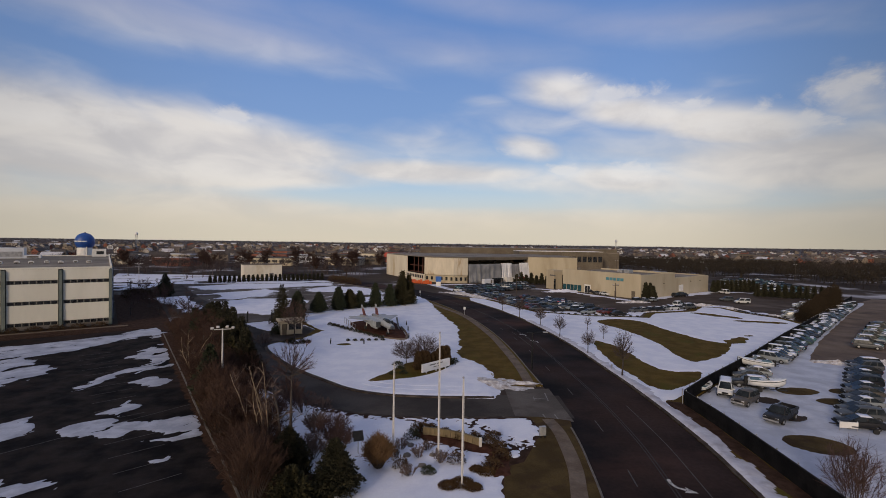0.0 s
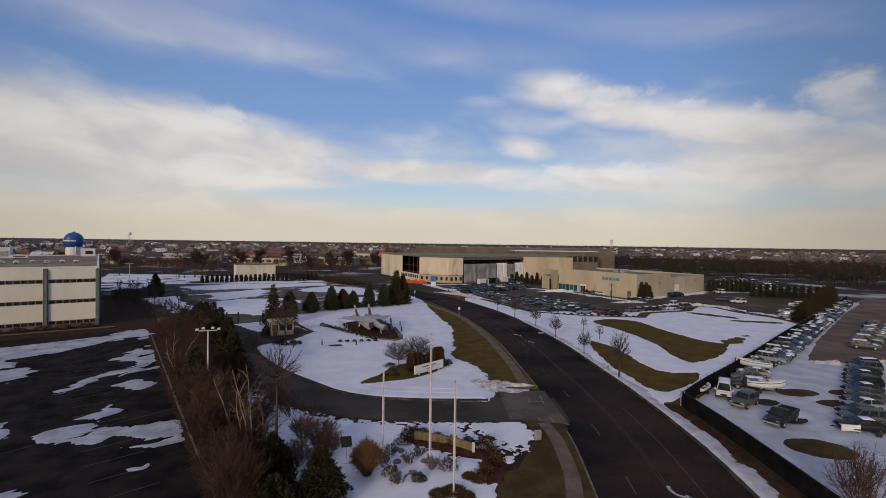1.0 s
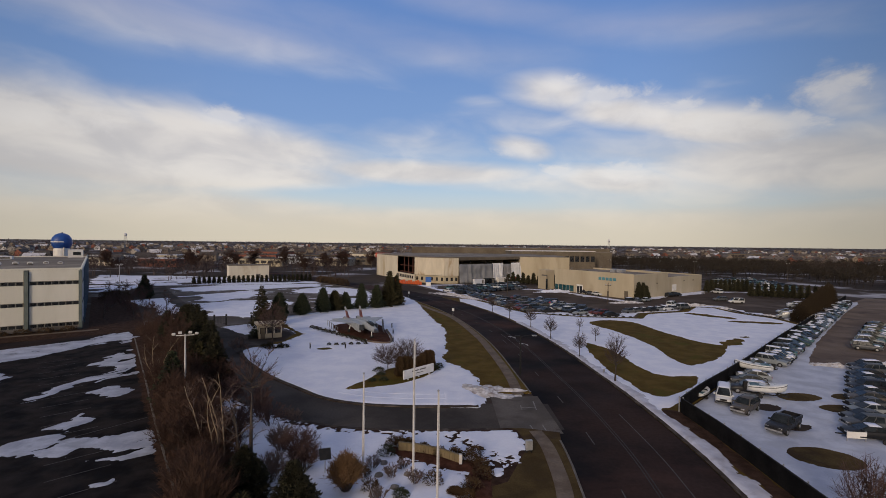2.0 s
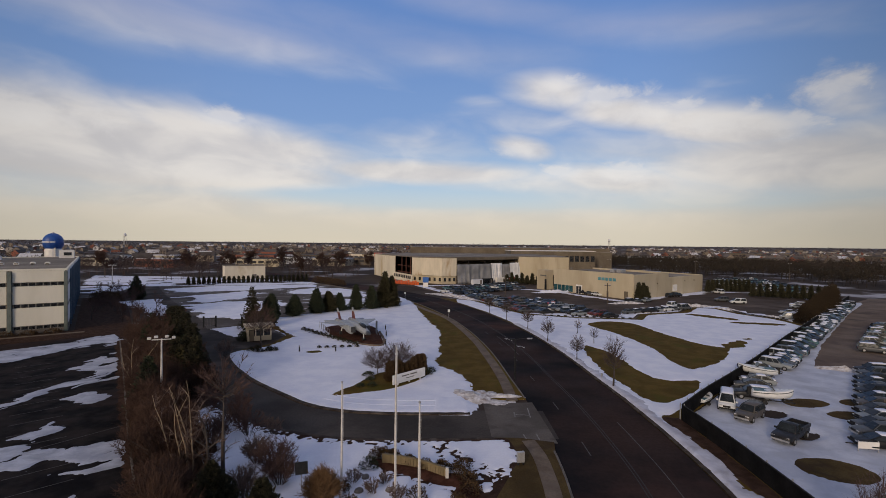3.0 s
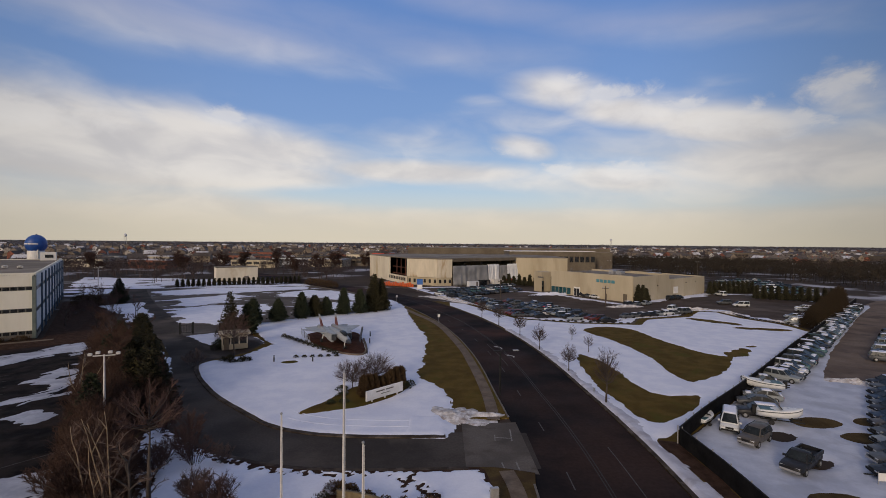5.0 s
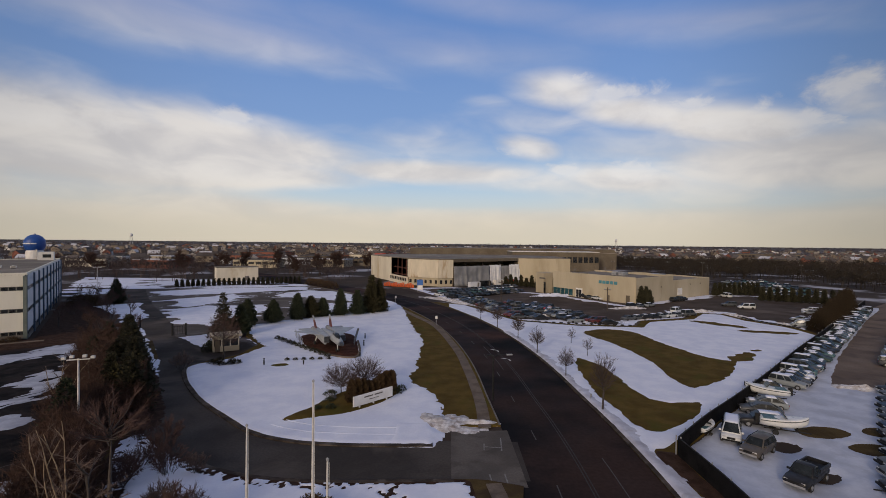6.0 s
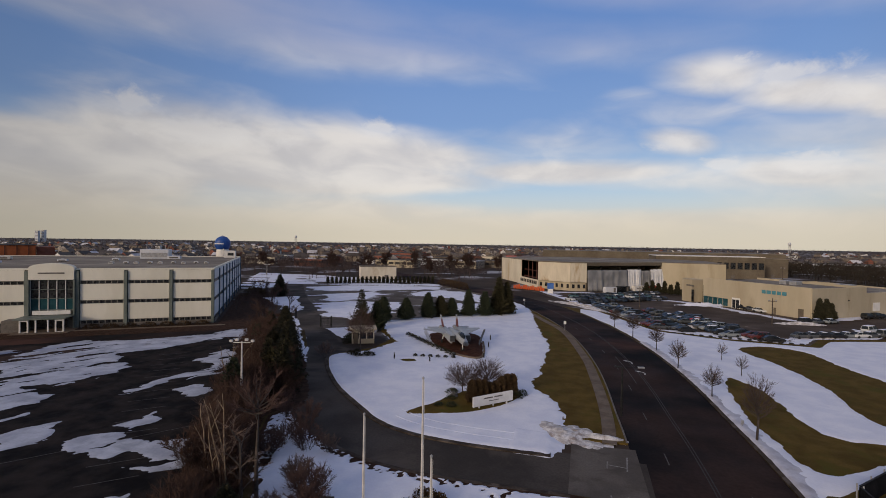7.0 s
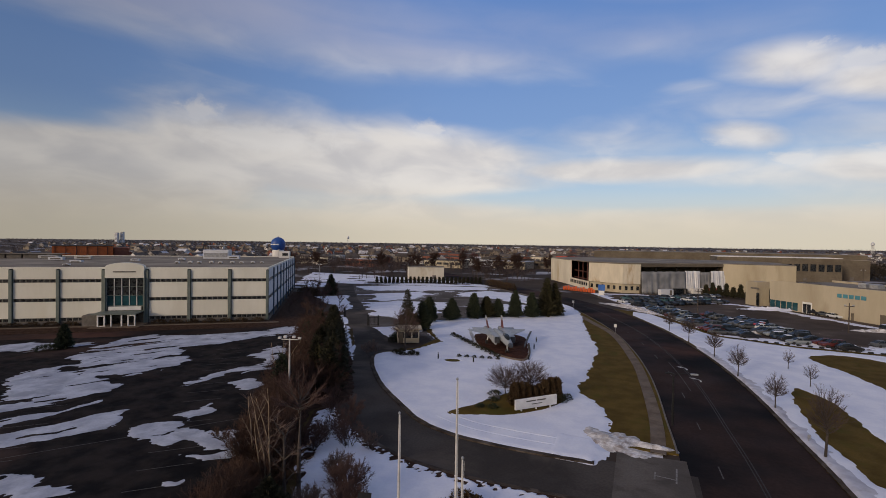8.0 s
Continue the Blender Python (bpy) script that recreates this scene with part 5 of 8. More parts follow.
def showroom():
    """The tan car showroom with its taller front."""
    o = thing("car_showroom", 0, 0, 0, 0, "tan stucco car showroom with a flat roof", "building")
    L, C, R = (52, 206), (73.2, 173.6), (118.6, 209)
    M1 = along(C, R, 0.46)
    Bk = (L[0] + 49, L[1] + 37)
    part("front_wall", wall_run(Acc(), L, C, 0, 9.5, 0.5), M_TAN, o, "lit tan stucco front", bevel=0.05)
    part("side_wall", wall_run(Acc(), C, M1, 0, 9.3, 0.46), M_TAN, o, bevel=0.05)
    part("rear_wall", wall_run(Acc(), M1, R, 0, 7.4, 0.42), M_TAN, o, bevel=0.05)
    part("back_wall", wall_run(wall_run(Acc(), R, Bk, 0, 7.4), Bk, L, 0, 7.4), M_TAN, o)
    part("roof", Acc().prism([L, C, M1, along(L, Bk, 0.46)], 8.3, 8.6), M_ROOF, o, "flat gravel roof with old snow")
    part("rear_roof", Acc().prism([along(L, Bk, 0.46), M1, R, Bk], 6.6, 6.9), M_ROOF, o, "flat gravel roof with old snow")
    part("step_wall", wall_run(Acc(), M1, along(L, Bk, 0.46), 6.6, 9.3, 0.4), M_TAN, o)
    # entrance block at the end of the front
    portal = part("portal", Acc().box(49.2, 211.5, 0, 5.2, 5, 8.6, -62), M_TAN, o, "tan portal block", bevel=0.06)
    part("portal_opening", Acc().box(48.0, 208.9, 0.2, 3.2, 0.4, 4.6, -62), M_GLASS, portal)
    part("portal_letters", Acc().box(47.8, 208.8, 6.0, 3.6, 0.2, 0.6, -62), M_PLINTH, portal, "dark bar of lettering")
    rz = math.degrees(math.atan2(C[1] - L[1], C[0] - L[0]))
    nx, ny = -0.837, -0.548                                   # outwards from the front
    for j in range(5):
        x, y = along(L, C, 0.03 + j * 0.055)
        part("show_window", Acc().box(x + nx * 0.22, y + ny * 0.22, 0.3, 1.9, 0.14, 2.6, rz), M_TEAL_GLASS, o)
    x, y = along(L, C, 0.36)
    door = part("door_frame", Acc().box(x + nx * 0.25, y + ny * 0.25, 0, 3.2, 0.3, 3.6, rz), M_WHITE, o, "white door surround", bevel=0.03)
    for s in (-0.7, 0.7):
        part("door_leaf", Acc().box(x + nx * 0.42 + s * math.cos(radians(rz)), y + ny * 0.42 + s * math.sin(radians(rz)), 0.1, 1.2, 0.08, 2.9, rz), M_GLASS, door)
    for t, w, h in ((0.72, 0.8, 2.2), (0.93, 1.6, 2.9)):
        x, y = along(L, C, t)
        part("side_door", Acc().box(x + nx * 0.25, y + ny * 0.25, 0, w, 0.15, h, rz), M_BROWN_WALL, o, "plain brown door")
    # the name in teal: plain bars, one for each letter
    for j, w in enumerate((1.3, 1.4, 1.3, 1.3, 1.4)):
        x, y = along(L, C, 0.62 + j * 0.044)
        part("letter_bar", Acc().box(x + nx * 0.3, y + ny * 0.3, 6.3, w, 0.14, 1.15, rz), M_TEAL, o, "teal letter-sized bar", bevel=0.04)
    sx, sy = 0.6, -0.8
    x, y = along(C, R, 0.55)
    part("shutter", Acc().box(x + sx * 0.25, y + sy * 0.25, 1.6, 3.6, 0.16, 2.6, 37), M_WHITE, o, "white roller shutter")
    for t in (0.3, 0.7, 0.85):
        x, y = along(C, R, t)
        part("wall_lamp", Acc().box(x + sx * 0.3, y + sy * 0.3, 5.2, 0.4, 0.3, 0.3, 37), M_BLACK, o)
    for t in (0.25, 0.55, 0.75):
        for u in (0.3, 0.62):
            x, y = along(along(L, C, 0.5), along(Bk, R, 0.5), t)
            part("roof_unit", Acc().box(x + 6 * u, y - 8 * u + 4, 6.9 if t > 0.5 else 8.6, 3.4, 2.2, 1.3, 37), M_STEEL, o, "grey roof unit", bevel=0.05)
    part("roof_hood", Acc().box(*along(L, C, 0.42)[:1], along(L, C, 0.42)[1] + 4, 8.6, 5, 2, 0.9, rz), M_BROWN_WALL, o)
    return o


showroom()


def block(name, x, y, rz, wide, deep, tall, wall, roof, label, bands=0, category="building", slots=0, strip=M_GLASS):
    """A plain flat-roofed building with window strips, a parapet and doors."""
    o = thing(name, x, y, 0, rz, label, category)
    part("wall", Acc().box(0, 0, 0, wide, deep, tall), wall, o, bevel=0.06)
    part("roof", Acc().box(0, 0, tall, wide + 0.3, deep + 0.3, 0.35), roof, o)
    for b in range(bands):
        z = tall * (b + 0.45) / max(bands, 1)
        m = slots or max(2, int(wide / 5))
        for j in range(m):
            part("window", Acc().box(-wide / 2 + wide * (j + 0.5) / m, -deep / 2 - 0.02, z, wide / m * 0.72, 0.12, tall / bands * 0.3), strip, o)
    part("door", Acc().box(wide * 0.22, -deep / 2 - 0.03, 0, 2.2, 0.14, 2.4), M_PLINTH, o)
    return o


block("storage_shed", -103.5, 253, 32, 20, 9, 6.9, M_CREAM, M_ROOF, "low cream shed behind a row of small conifers")
block("warehouse", 60, 425, 3, 170, 60, 16, M_BROWN_WALL, M_ROOF, "long brown warehouse with a flat roof")
block("warehouse", 88, 372, 3, 66, 24, 14.4, M_BROWN_WALL, M_WHITE, "brown warehouse with dark strip windows under a pale roof edge", 1, slots=16)
block("warehouse", 126, 402, 5, 34, 30, 13, M_BROWN_WALL, M_ROOF, "square brown warehouse beside a snowy lot")
block("store", -64, 470, -8, 46, 26, 8, M_CREAM, M_ROOF, "pale store with a red fascia", 1)
red = thing("store_sign", -52, 455, 0, -8, "red fascia board on a store", "sign")
part("board", Acc().box(0, 0, 0, 22, 1.0, 9.5), M_RED, red)
part("letters", Acc().box(0, -0.55, 7.6, 12, 0.1, 1.0), M_WHITE, red, "white bar of lettering")
for k, (x, y, w, d, h, wall) in enumerate([(-88, 392, 30, 16, 6, M_TAN), (-70, 410, 26, 14, 6, M_BROWN_WALL), (-140, 372, 34, 16, 6, M_TAN), (-112, 448, 36, 16, 7, M_BROWN_WALL), (-40, 408, 24, 14, 6, M_BRICK), (-205, 350, 30, 16, 6, M_BRICK), (-170, 440, 40, 20, 7, M_BRICK), (-128, 420, 30, 16, 6, M_PANEL_SIDE), (-98, 500, 34, 20, 7, M_BRICK), (-20, 520, 40, 22, 8, M_BRICK), (-230, 395, 28, 18, 7, M_TAN), (-262, 360, 30, 16, 6, M_CREAM),
                                           (-300, 420, 44, 24, 6, M_PANEL_SIDE), (-190, 520, 50, 20, 8, M_BRICK), (20, 560, 60, 24, 9, M_TAN), (-350, 330, 40, 22, 6, M_BRICK), (250, 560, 60, 24, 6, M_PANEL_SIDE), (350, 520, 40, 22, 6, M_BROWN_WALL),
                                           (480, 720, 90, 40, 8, M_BROWN_WALL), (620, 640, 50, 30, 7, M_BROWN_WALL), (430, 430, 20, 14, 6, M_TAN), (360, 330, 16, 12, 6, M_SIDING[0])]):
    block("commercial_building", x, y, (k * 37) % 30 - 15, w, d, h, wall, M_SHINGLE[2] if k % 5 == 0 else M_ROOF_DARK, "low flat-roofed commercial building among bare trees", 1)
for x, y, w, h in ((-1862, 1180, 11, 40), (-1855, 1196, 10, 43)):
    block("apartment_tower", x, y, 20, w, min(w, 14), h, M_PANEL_SIDE, M_ROOF, "distant apartment tower on the skyline", 8, slots=5)


def far_tower(x, y):
    o = thing("water_tower", x, y, 0, 0, "distant pale water tower on legs", "water tower")
    part("tank", Acc().lathe([(1.2, 27), (3.4, 28.5), (3.7, 31), (3.3, 34), (0.5, 36)], 16), M_PANEL_SIDE, o)
    for k in range(5):
        a = 2 * math.pi * k / 5
        part("leg", Acc().tube([(3.6 * math.cos(a), 3.6 * math.sin(a), 0), (2.8 * math.cos(a), 2.8 * math.sin(a), 28.5)], [0.35, 0.35], 6), M_STEEL, o)
    return o


far_tower(-866, 1284)
far_tower(552, 1523)


def gable_house(x, y, rz, wall, roof, tall):
    """A small gabled house with windows and a chimney."""
    o = thing("house", x, y, 0, rz, "small gabled suburban house among bare trees", "house", "houses of the suburb")
    w, d = 11, 8
    shape = Acc().add([(-w / 2, -d / 2, 0), (w / 2, -d / 2, 0), (w / 2, d / 2, 0), (-w / 2, d / 2, 0), (-w / 2, -d / 2, tall), (w / 2, -d / 2, tall), (w / 2, d / 2, tall), (-w / 2, d / 2, tall), (-w / 2, 0, tall + 3), (w / 2, 0, tall + 3)],
                      [(3, 2, 1, 0), (0, 1, 5, 4), (2, 3, 7, 6), (1, 2, 6, 9, 5), (3, 0, 4, 8, 7)])
    part("wall", shape, wall, o)
    r = Acc()
    for s in (-1, 1):
        a = [(-w / 2 - 0.4, s * (d / 2 + 0.5), tall - 0.35), (w / 2 + 0.4, s * (d / 2 + 0.5), tall - 0.35), (w / 2 + 0.4, 0, tall + 3.1), (-w / 2 - 0.4, 0, tall + 3.1)]
        b = [(p[0], p[1], p[2] + 0.25) for p in a]
        r.add(a + b, [(0, 1, 2, 3), (7, 6, 5, 4), (0, 4, 5, 1), (1, 5, 6, 2), (2, 6, 7, 3), (3, 7, 4, 0)])
    part("roof", r, roof, o)
    for z in ((1.0,) if tall < 4 else (1.0, 3.8)):
        for j in (-3.6, 0, 3.6):
            part("window", Acc().box(j, -d / 2 - 0.02, z, 1.3, 0.1, 1.3), M_GLASS, o)
    part("chimney", Acc().box(w * 0.28, 1, tall + 1, 0.9, 0.7, 3.0), M_BRICK, o)
    return o


rng = random.Random(11)
protos = [gable_house(-200 - 30 * k, 640, 20 * k, M_SIDING[k % 4], M_SHINGLE[k % 3], 5.4 if k % 2 else 3.0) for k in range(6)]
for k in range(120):
    far = 430 + 1250 * (rng.random() ** 1.3)
    az = radians(rng.uniform(-62, 44))
    x, y = far * math.sin(az), far * math.cos(az)
    if -130 < x < 170 and y < 560 or x > 0 and y < 300 or far < 300 and -60 < math.degrees(az) < 18 or -60 < x < 10 or x > 40 and far < 560:
        continue
    copy_thing(protos[k % 6], pose(x, y, 0, 0, 0, rng.choice((0, 90)) + rng.uniform(-12, 12) + 20))
for k in range(26):
    far = rng.uniform(560, 1000)
    az = radians(rng.uniform(27, 47))
    copy_thing(protos[(0, 3, 1)[k % 3]], pose(far * math.sin(az), far * math.cos(az), 0, 0, 0, rng.choice((0, 90)) + rng.uniform(-12, 12) + 30))

# the rest of the suburb's roofs, too far off to tell one by one
def far_suburb():
    rng = random.Random(77)
    mats = [M_SIDING[0], M_WHITE, M_SIDING[3], M_BRICK, M_SHINGLE[0], M_SHINGLE[1], M_SHINGLE[2], M_GLASS]
    verts, faces, slots = [], [], []

    def face_set(pts, fs, slot):
        o = len(verts)
        verts.extend(pts)
        faces.extend([tuple(i + o for i in f) for f in fs])
        slots.extend([slot] * len(fs))
    for _ in range(1000):
        far = 430 + 1450 * rng.random() ** 1.2
        az = radians(rng.uniform(-64, 50))
        x, y = far * math.sin(az), far * math.cos(az)
        if -150 < x < 190 and y < 470 or x > 0 and far < 620 or -60 < x < 10 and y < 640:
            continue
        w, d, h = rng.uniform(8, 15), rng.uniform(7, 9), rng.choice((3.2, 5.4, 5.8))
        rise = rng.uniform(1.8, 3.2)
        t = radians(rng.choice((15, 105)) + rng.uniform(-14, 14))
        c, q = math.cos(t), math.sin(t)
        put = lambda a, b, z: (x + c * a - q * b, y + q * a + c * b, z)
        base = [put(a * w / 2, b * d / 2, z) for z in (0, h) for a, b in ((-1, -1), (1, -1), (1, 1), (-1, 1))] + [put(-w / 2, 0, h + rise), put(w / 2, 0, h + rise)]
        face_set(base, [(0, 1, 5, 4), (2, 3, 7, 6), (1, 2, 6, 9, 5), (3, 0, 4, 8, 7)], rng.choice((0, 0, 2, 2, 3, 2, 0, 3, 2, 1, 2)))
        lid = [put(a * (w / 2 + 0.4), b * (d / 2 + 0.5), h - 0.3) for a, b in ((-1, -1), (1, -1), (1, 1), (-1, 1))] + [put(-w / 2 - 0.4, 0, h + rise + 0.1), put(w / 2 + 0.4, 0, h + rise + 0.1)]
        face_set(lid, [(0, 1, 5, 4), (2, 3, 4, 5)], rng.choice((4, 4, 4, 5, 5, 5, 6)))
        if far < 900:
            for b in (-1, 1):
                for a in (-0.32, 0.0, 0.32):
                    for z in ((1.0,) if h < 4 else (1.0, 3.7)):
                        face_set([put(a * w + i, b * (d / 2 + 0.05), z + k) for i, k in ((-0.6, 0), (0.6, 0), (0.6, 1.3), (-0.6, 1.3))], [(0, 1, 2, 3)], 7)
    me = bpy.data.meshes.new("far_suburb")
    me.from_pydata(verts, [], faces)
    for m in mats:
        me.materials.append(m)
    me.polygons.foreach_set("material_index", slots)
    me.update()
    return tagged(new("far_suburb", me), "small pale and brick houses of a far suburb", "houses", kind="stuff")


far_suburb()

# ---- trees and shrubs ----
def blade(acc, a, b, wide):
    """The finest twig: a sliver from a to b."""
    side = (b - a).cross(Vector((0.4, -0.7, 0.6))).normalized() * wide
    acc.add([a - side, a + side, b], [(0, 1, 2)])


def branch_set(rng, height, spread, levels, trunk_r, first=0.25, forks=5, droop=0.0, upright=0.6, stems=1, thin=0.02, lean_out=0.25, crook=0.16):
    """Trunk and limbs, and the fine twigs, as two collections."""
    wood, twig = Acc(), Acc()

    def grow(start, way, length, radius, level):
        if level >= 3 and level == levels:
            blade(twig, start, start + way.normalized() * length, radius * 1.15)
            return
        pts, p, d = [start], start.copy(), way.normalized()
        steps = 4 if level < 2 else 2
        for _ in range(steps):
            d = (d + Vector((rng.uniform(-1, 1), rng.uniform(-1, 1), rng.uniform(-0.4, 0.6 - droop))) * crook).normalized()
            p = p + d * length / steps
            pts.append(p.copy())
        radii = [radius * (1 - 0.75 * i / steps) for i in range(steps + 1)]
        (wood if level < 2 else twig).tube(pts, radii, 6 if level == 0 else 4 if level == 1 else 3, caps=level == 0)
        if level >= levels:
            return
        for k in range(forks + (2 if level == 0 else 0)):
            t = first + (1 - first) * (k + rng.random()) / (forks + (2 if level == 0 else 0)) if level == 0 else rng.uniform(0.25, 1.0)
            i = min(int(t * steps), steps - 1)
            at = pts[i].lerp(pts[i + 1], t * steps - i)
            a = rng.uniform(0, 2 * math.pi)
            side = Vector((math.cos(a), math.sin(a), 0))
            way2 = (d * upright + side * spread + Vector((0, 0, 0.35 - droop))).normalized()
            grow(at, way2, length * rng.uniform(0.38, 0.6), max(radius * 0.42, thin), level + 1)

    for s in range(stems):
        a = 2 * math.pi * s / stems + rng.uniform(-0.5, 0.5)
        lean = Vector((math.cos(a) * lean_out * rng.uniform(0.2, 1.2), math.sin(a) * lean_out * rng.uniform(0.2, 1.2), 1)) if stems > 1 else Vector((0, 0, 1))
        grow(Vector((0, 0, -0.1)), lean, height * rng.uniform(0.62, 0.78), trunk_r, 0)
    return wood, twig


def bare_tree(name, x, y, height, spread, seed, label, bark=M_BARK, twigs=M_TWIG, levels=4, forks=5, stems=1, trunk_r=None, group="bare trees", z=0.1, droop=0.0, upright=0.6, thin=0.02, lean_out=0.25, first=0.25, crook=0.16):
    o = thing(name, x, y, z, 0, label, "tree", group)
    wood, twig = branch_set(random.Random(seed), height, spread, levels, trunk_r or height * 0.017, forks=forks, stems=stems, droop=droop, upright=upright, thin=thin, lean_out=lean_out, first=first, crook=crook)
    part("trunk", wood, bark, o, smooth=True)
    tagged(part("crown", twig, twigs, o), kind="stuff")
    return o


def needles(rng, acc, at, way, size, count):
    """A spray of narrow leaves round a point."""
    for _ in range(count):
        d = (way + Vector((rng.gauss(0, 0.55), rng.gauss(0, 0.55), rng.gauss(0, 0.4)))).normalized()
        s = d.cross(Vector((rng.random(), rng.random(), rng.random() + 0.1))).normalized() * size * rng.uniform(0.16, 0.3)
        p = at + Vector((rng.gauss(0, 0.25), rng.gauss(0, 0.25), rng.gauss(0, 0.2))) * size
        tip = p + d * size * rng.uniform(0.7, 1.3)
        acc.add([p, p + d * size * 0.5 + s * 1.1, tip, p + d * size * 0.5 - s * 1.1], [(0, 1, 2, 3)])


def conifer(name, x, y, height, radius, seed, label, material=M_NEEDLE, density=1.0, tier=0.42, group="conifers", tight=0.0, z=0.1, bottom=0.06):
    """A trunk, and whorls of branches that carry sprays of needles."""
    o = thing(name, x, y, z, 0, label, "tree", group)
    rng = random.Random(seed)
    wood, leaf = Acc(), Acc()
    wood.tube([(0, 0, -0.1), (0.05, 0, height * 0.5), (0, 0, height * 0.97)], [height * 0.02 + 0.03, height * 0.012 + 0.02, 0.015], 6)
    h = height * bottom
    while h < height * 0.985:
        t = h / height
        reach = radius * ((1 - t) ** (0.85 - 0.45 * tight)) * rng.uniform(0.8, 1.12)
        n = max(4, int(9 * density * (0.5 + reach / radius)))
        for k in range(n):
            a = 2 * math.pi * (k + rng.random()) / n
            r = reach * rng.uniform(0.7, 1.1)
            out = Vector((math.cos(a), math.sin(a), rng.uniform(-0.25, 0.25) + 0.9 * tight + 0.3 * t)).normalized()
            tip = Vector((0, 0, h)) + out * r
            if r > 0.5 and tight < 0.3:
                wood.tube([(0, 0, h), tuple(tip)], [0.03, 0.008], 3, caps=False)
            steps = max(1, int(r / 0.45))
            for s in range(steps):
                at = Vector((0, 0, h)).lerp(tip, (s + 0.7) / steps)
                needles(rng, leaf, at, out + Vector((0, 0, 0.15)), tier * rng.uniform(0.8, 1.2), int(3 + 2 * density))
        h += height * 0.035 / density ** 0.5 + 0.06
    part("trunk", wood, M_BARK, o)
    tagged(part("crown", leaf, material, o), kind="stuff")
    return o


def bare_shrub(name, x, y, height, radius, seed, label, twigs=M_TWIG_RED, stems=26, z=0.1, group="bare shrubs", snow=False):
    """Many thin stems from one base that fork towards a rounded outline."""
    o = thing(name, x, y, z, 0, label, "shrub", group)
    rng = random.Random(seed)
    base, fine = Acc(), Acc()
    for k in range(stems):
        a, lean = rng.uniform(0, 2 * math.pi), rng.uniform(0.05, 1.0) ** 0.7
        foot = Vector((math.cos(a), math.sin(a), 0)) * radius * 0.25 * lean
        tip = Vector((math.cos(a) * radius * lean, math.sin(a) * radius * lean, height * math.sqrt(max(0.1, 1 - 0.7 * lean * lean)) * rng.uniform(0.85, 1.1)))
        mid = foot.lerp(tip, 0.5) + Vector((0, 0, height * 0.08))
        base.tube([foot, mid, tip], [0.022, 0.015, 0.006], 3, caps=False)
        for _ in range(11):
            t = rng.uniform(0.25, 1.0)
            at = foot.lerp(mid, t * 2) if t < 0.5 else mid.lerp(tip, t * 2 - 1)
            d = ((tip - foot).normalized() + Vector((rng.gauss(0, 0.5), rng.gauss(0, 0.5), rng.gauss(0.15, 0.35)))).normalized()
            far = height * rng.uniform(0.14, 0.32)
            fine.tube([at, at + d * far], [0.02, 0.006], 3, caps=False)
            for _ in range(5):
                p = at + d * far * rng.uniform(0.3, 0.9)
                e = (d + Vector((rng.gauss(0, 0.6), rng.gauss(0, 0.6), rng.gauss(0.1, 0.5)))).normalized()
                blade(fine, p, p + e * far * 0.6, 0.015)
    part("wood", base, M_BARK, o)
    tagged(part("crown", fine, twigs, o), kind="stuff")
    return o


def round_tree(name, x, y, height, radius, seed, label, twigs, limbs, group="bare trees", low=0.28, z=0.1):
    """A short clear trunk under a rounded head of fine ascending twigs."""
    o = thing(name, x, y, z, 0, label, "tree", group)
    rng = random.Random(seed)
    wood, fine = Acc(), Acc()
    top = height * 0.72
    wood.tube([(0, 0, -0.1), (0.02 * height * rng.uniform(-1, 1), 0, height * 0.35), (0, 0.02 * height, top)], [height * 0.016 + 0.02, height * 0.012 + 0.01, 0.02], 6)
    mid = height * (1 + low) / 2
    for k in range(limbs):
        a, e = 2.4 * k + rng.uniform(-0.4, 0.4), math.asin(-0.45 + 1.42 * (k + rng.random()) / limbs)
        out = Vector((math.cos(a) * math.cos(e), math.sin(a) * math.cos(e), 0)) * radius
        tip = Vector((out.x, out.y, mid + math.sin(e) * height * (1 - low) / 2)) * rng.uniform(0.88, 1.06)
        foot = Vector((0, 0, min(height * low + (tip.z - height * low) * 0.45, top)))
        bend = foot.lerp(tip, 0.5) + out * 0.14
        wood.tube([foot, bend, tip], [0.012 + height * 0.004, 0.010 + height * 0.002, 0.006], 3, caps=False)
        for _ in range(10):
            t = rng.uniform(0.25, 1.0)
            at = foot.lerp(bend, t * 2) if t < 0.5 else bend.lerp(tip, t * 2 - 1)
            d = ((tip - foot).normalized() + Vector((rng.gauss(0, 0.45), rng.gauss(0, 0.45), rng.gauss(0.25, 0.3)))).normalized()
            far = radius * rng.uniform(0.25, 0.5)
            blade(fine, at, at + d * far, 0.005 + height * 0.0013)
            for _ in range(5):
                p = at + d * far * rng.uniform(0.15, 0.9)
                q = (d + Vector((rng.gauss(0, 0.55), rng.gauss(0, 0.55), rng.gauss(0.15, 0.4)))).normalized()
                blade(fine, p, p + q * far * rng.uniform(0.4, 0.8), 0.004 + height * 0.0009)
    part("trunk", wood, M_BARK, o, smooth=True)
    tagged(part("crown", fine, twigs, o), kind="stuff")
    return o


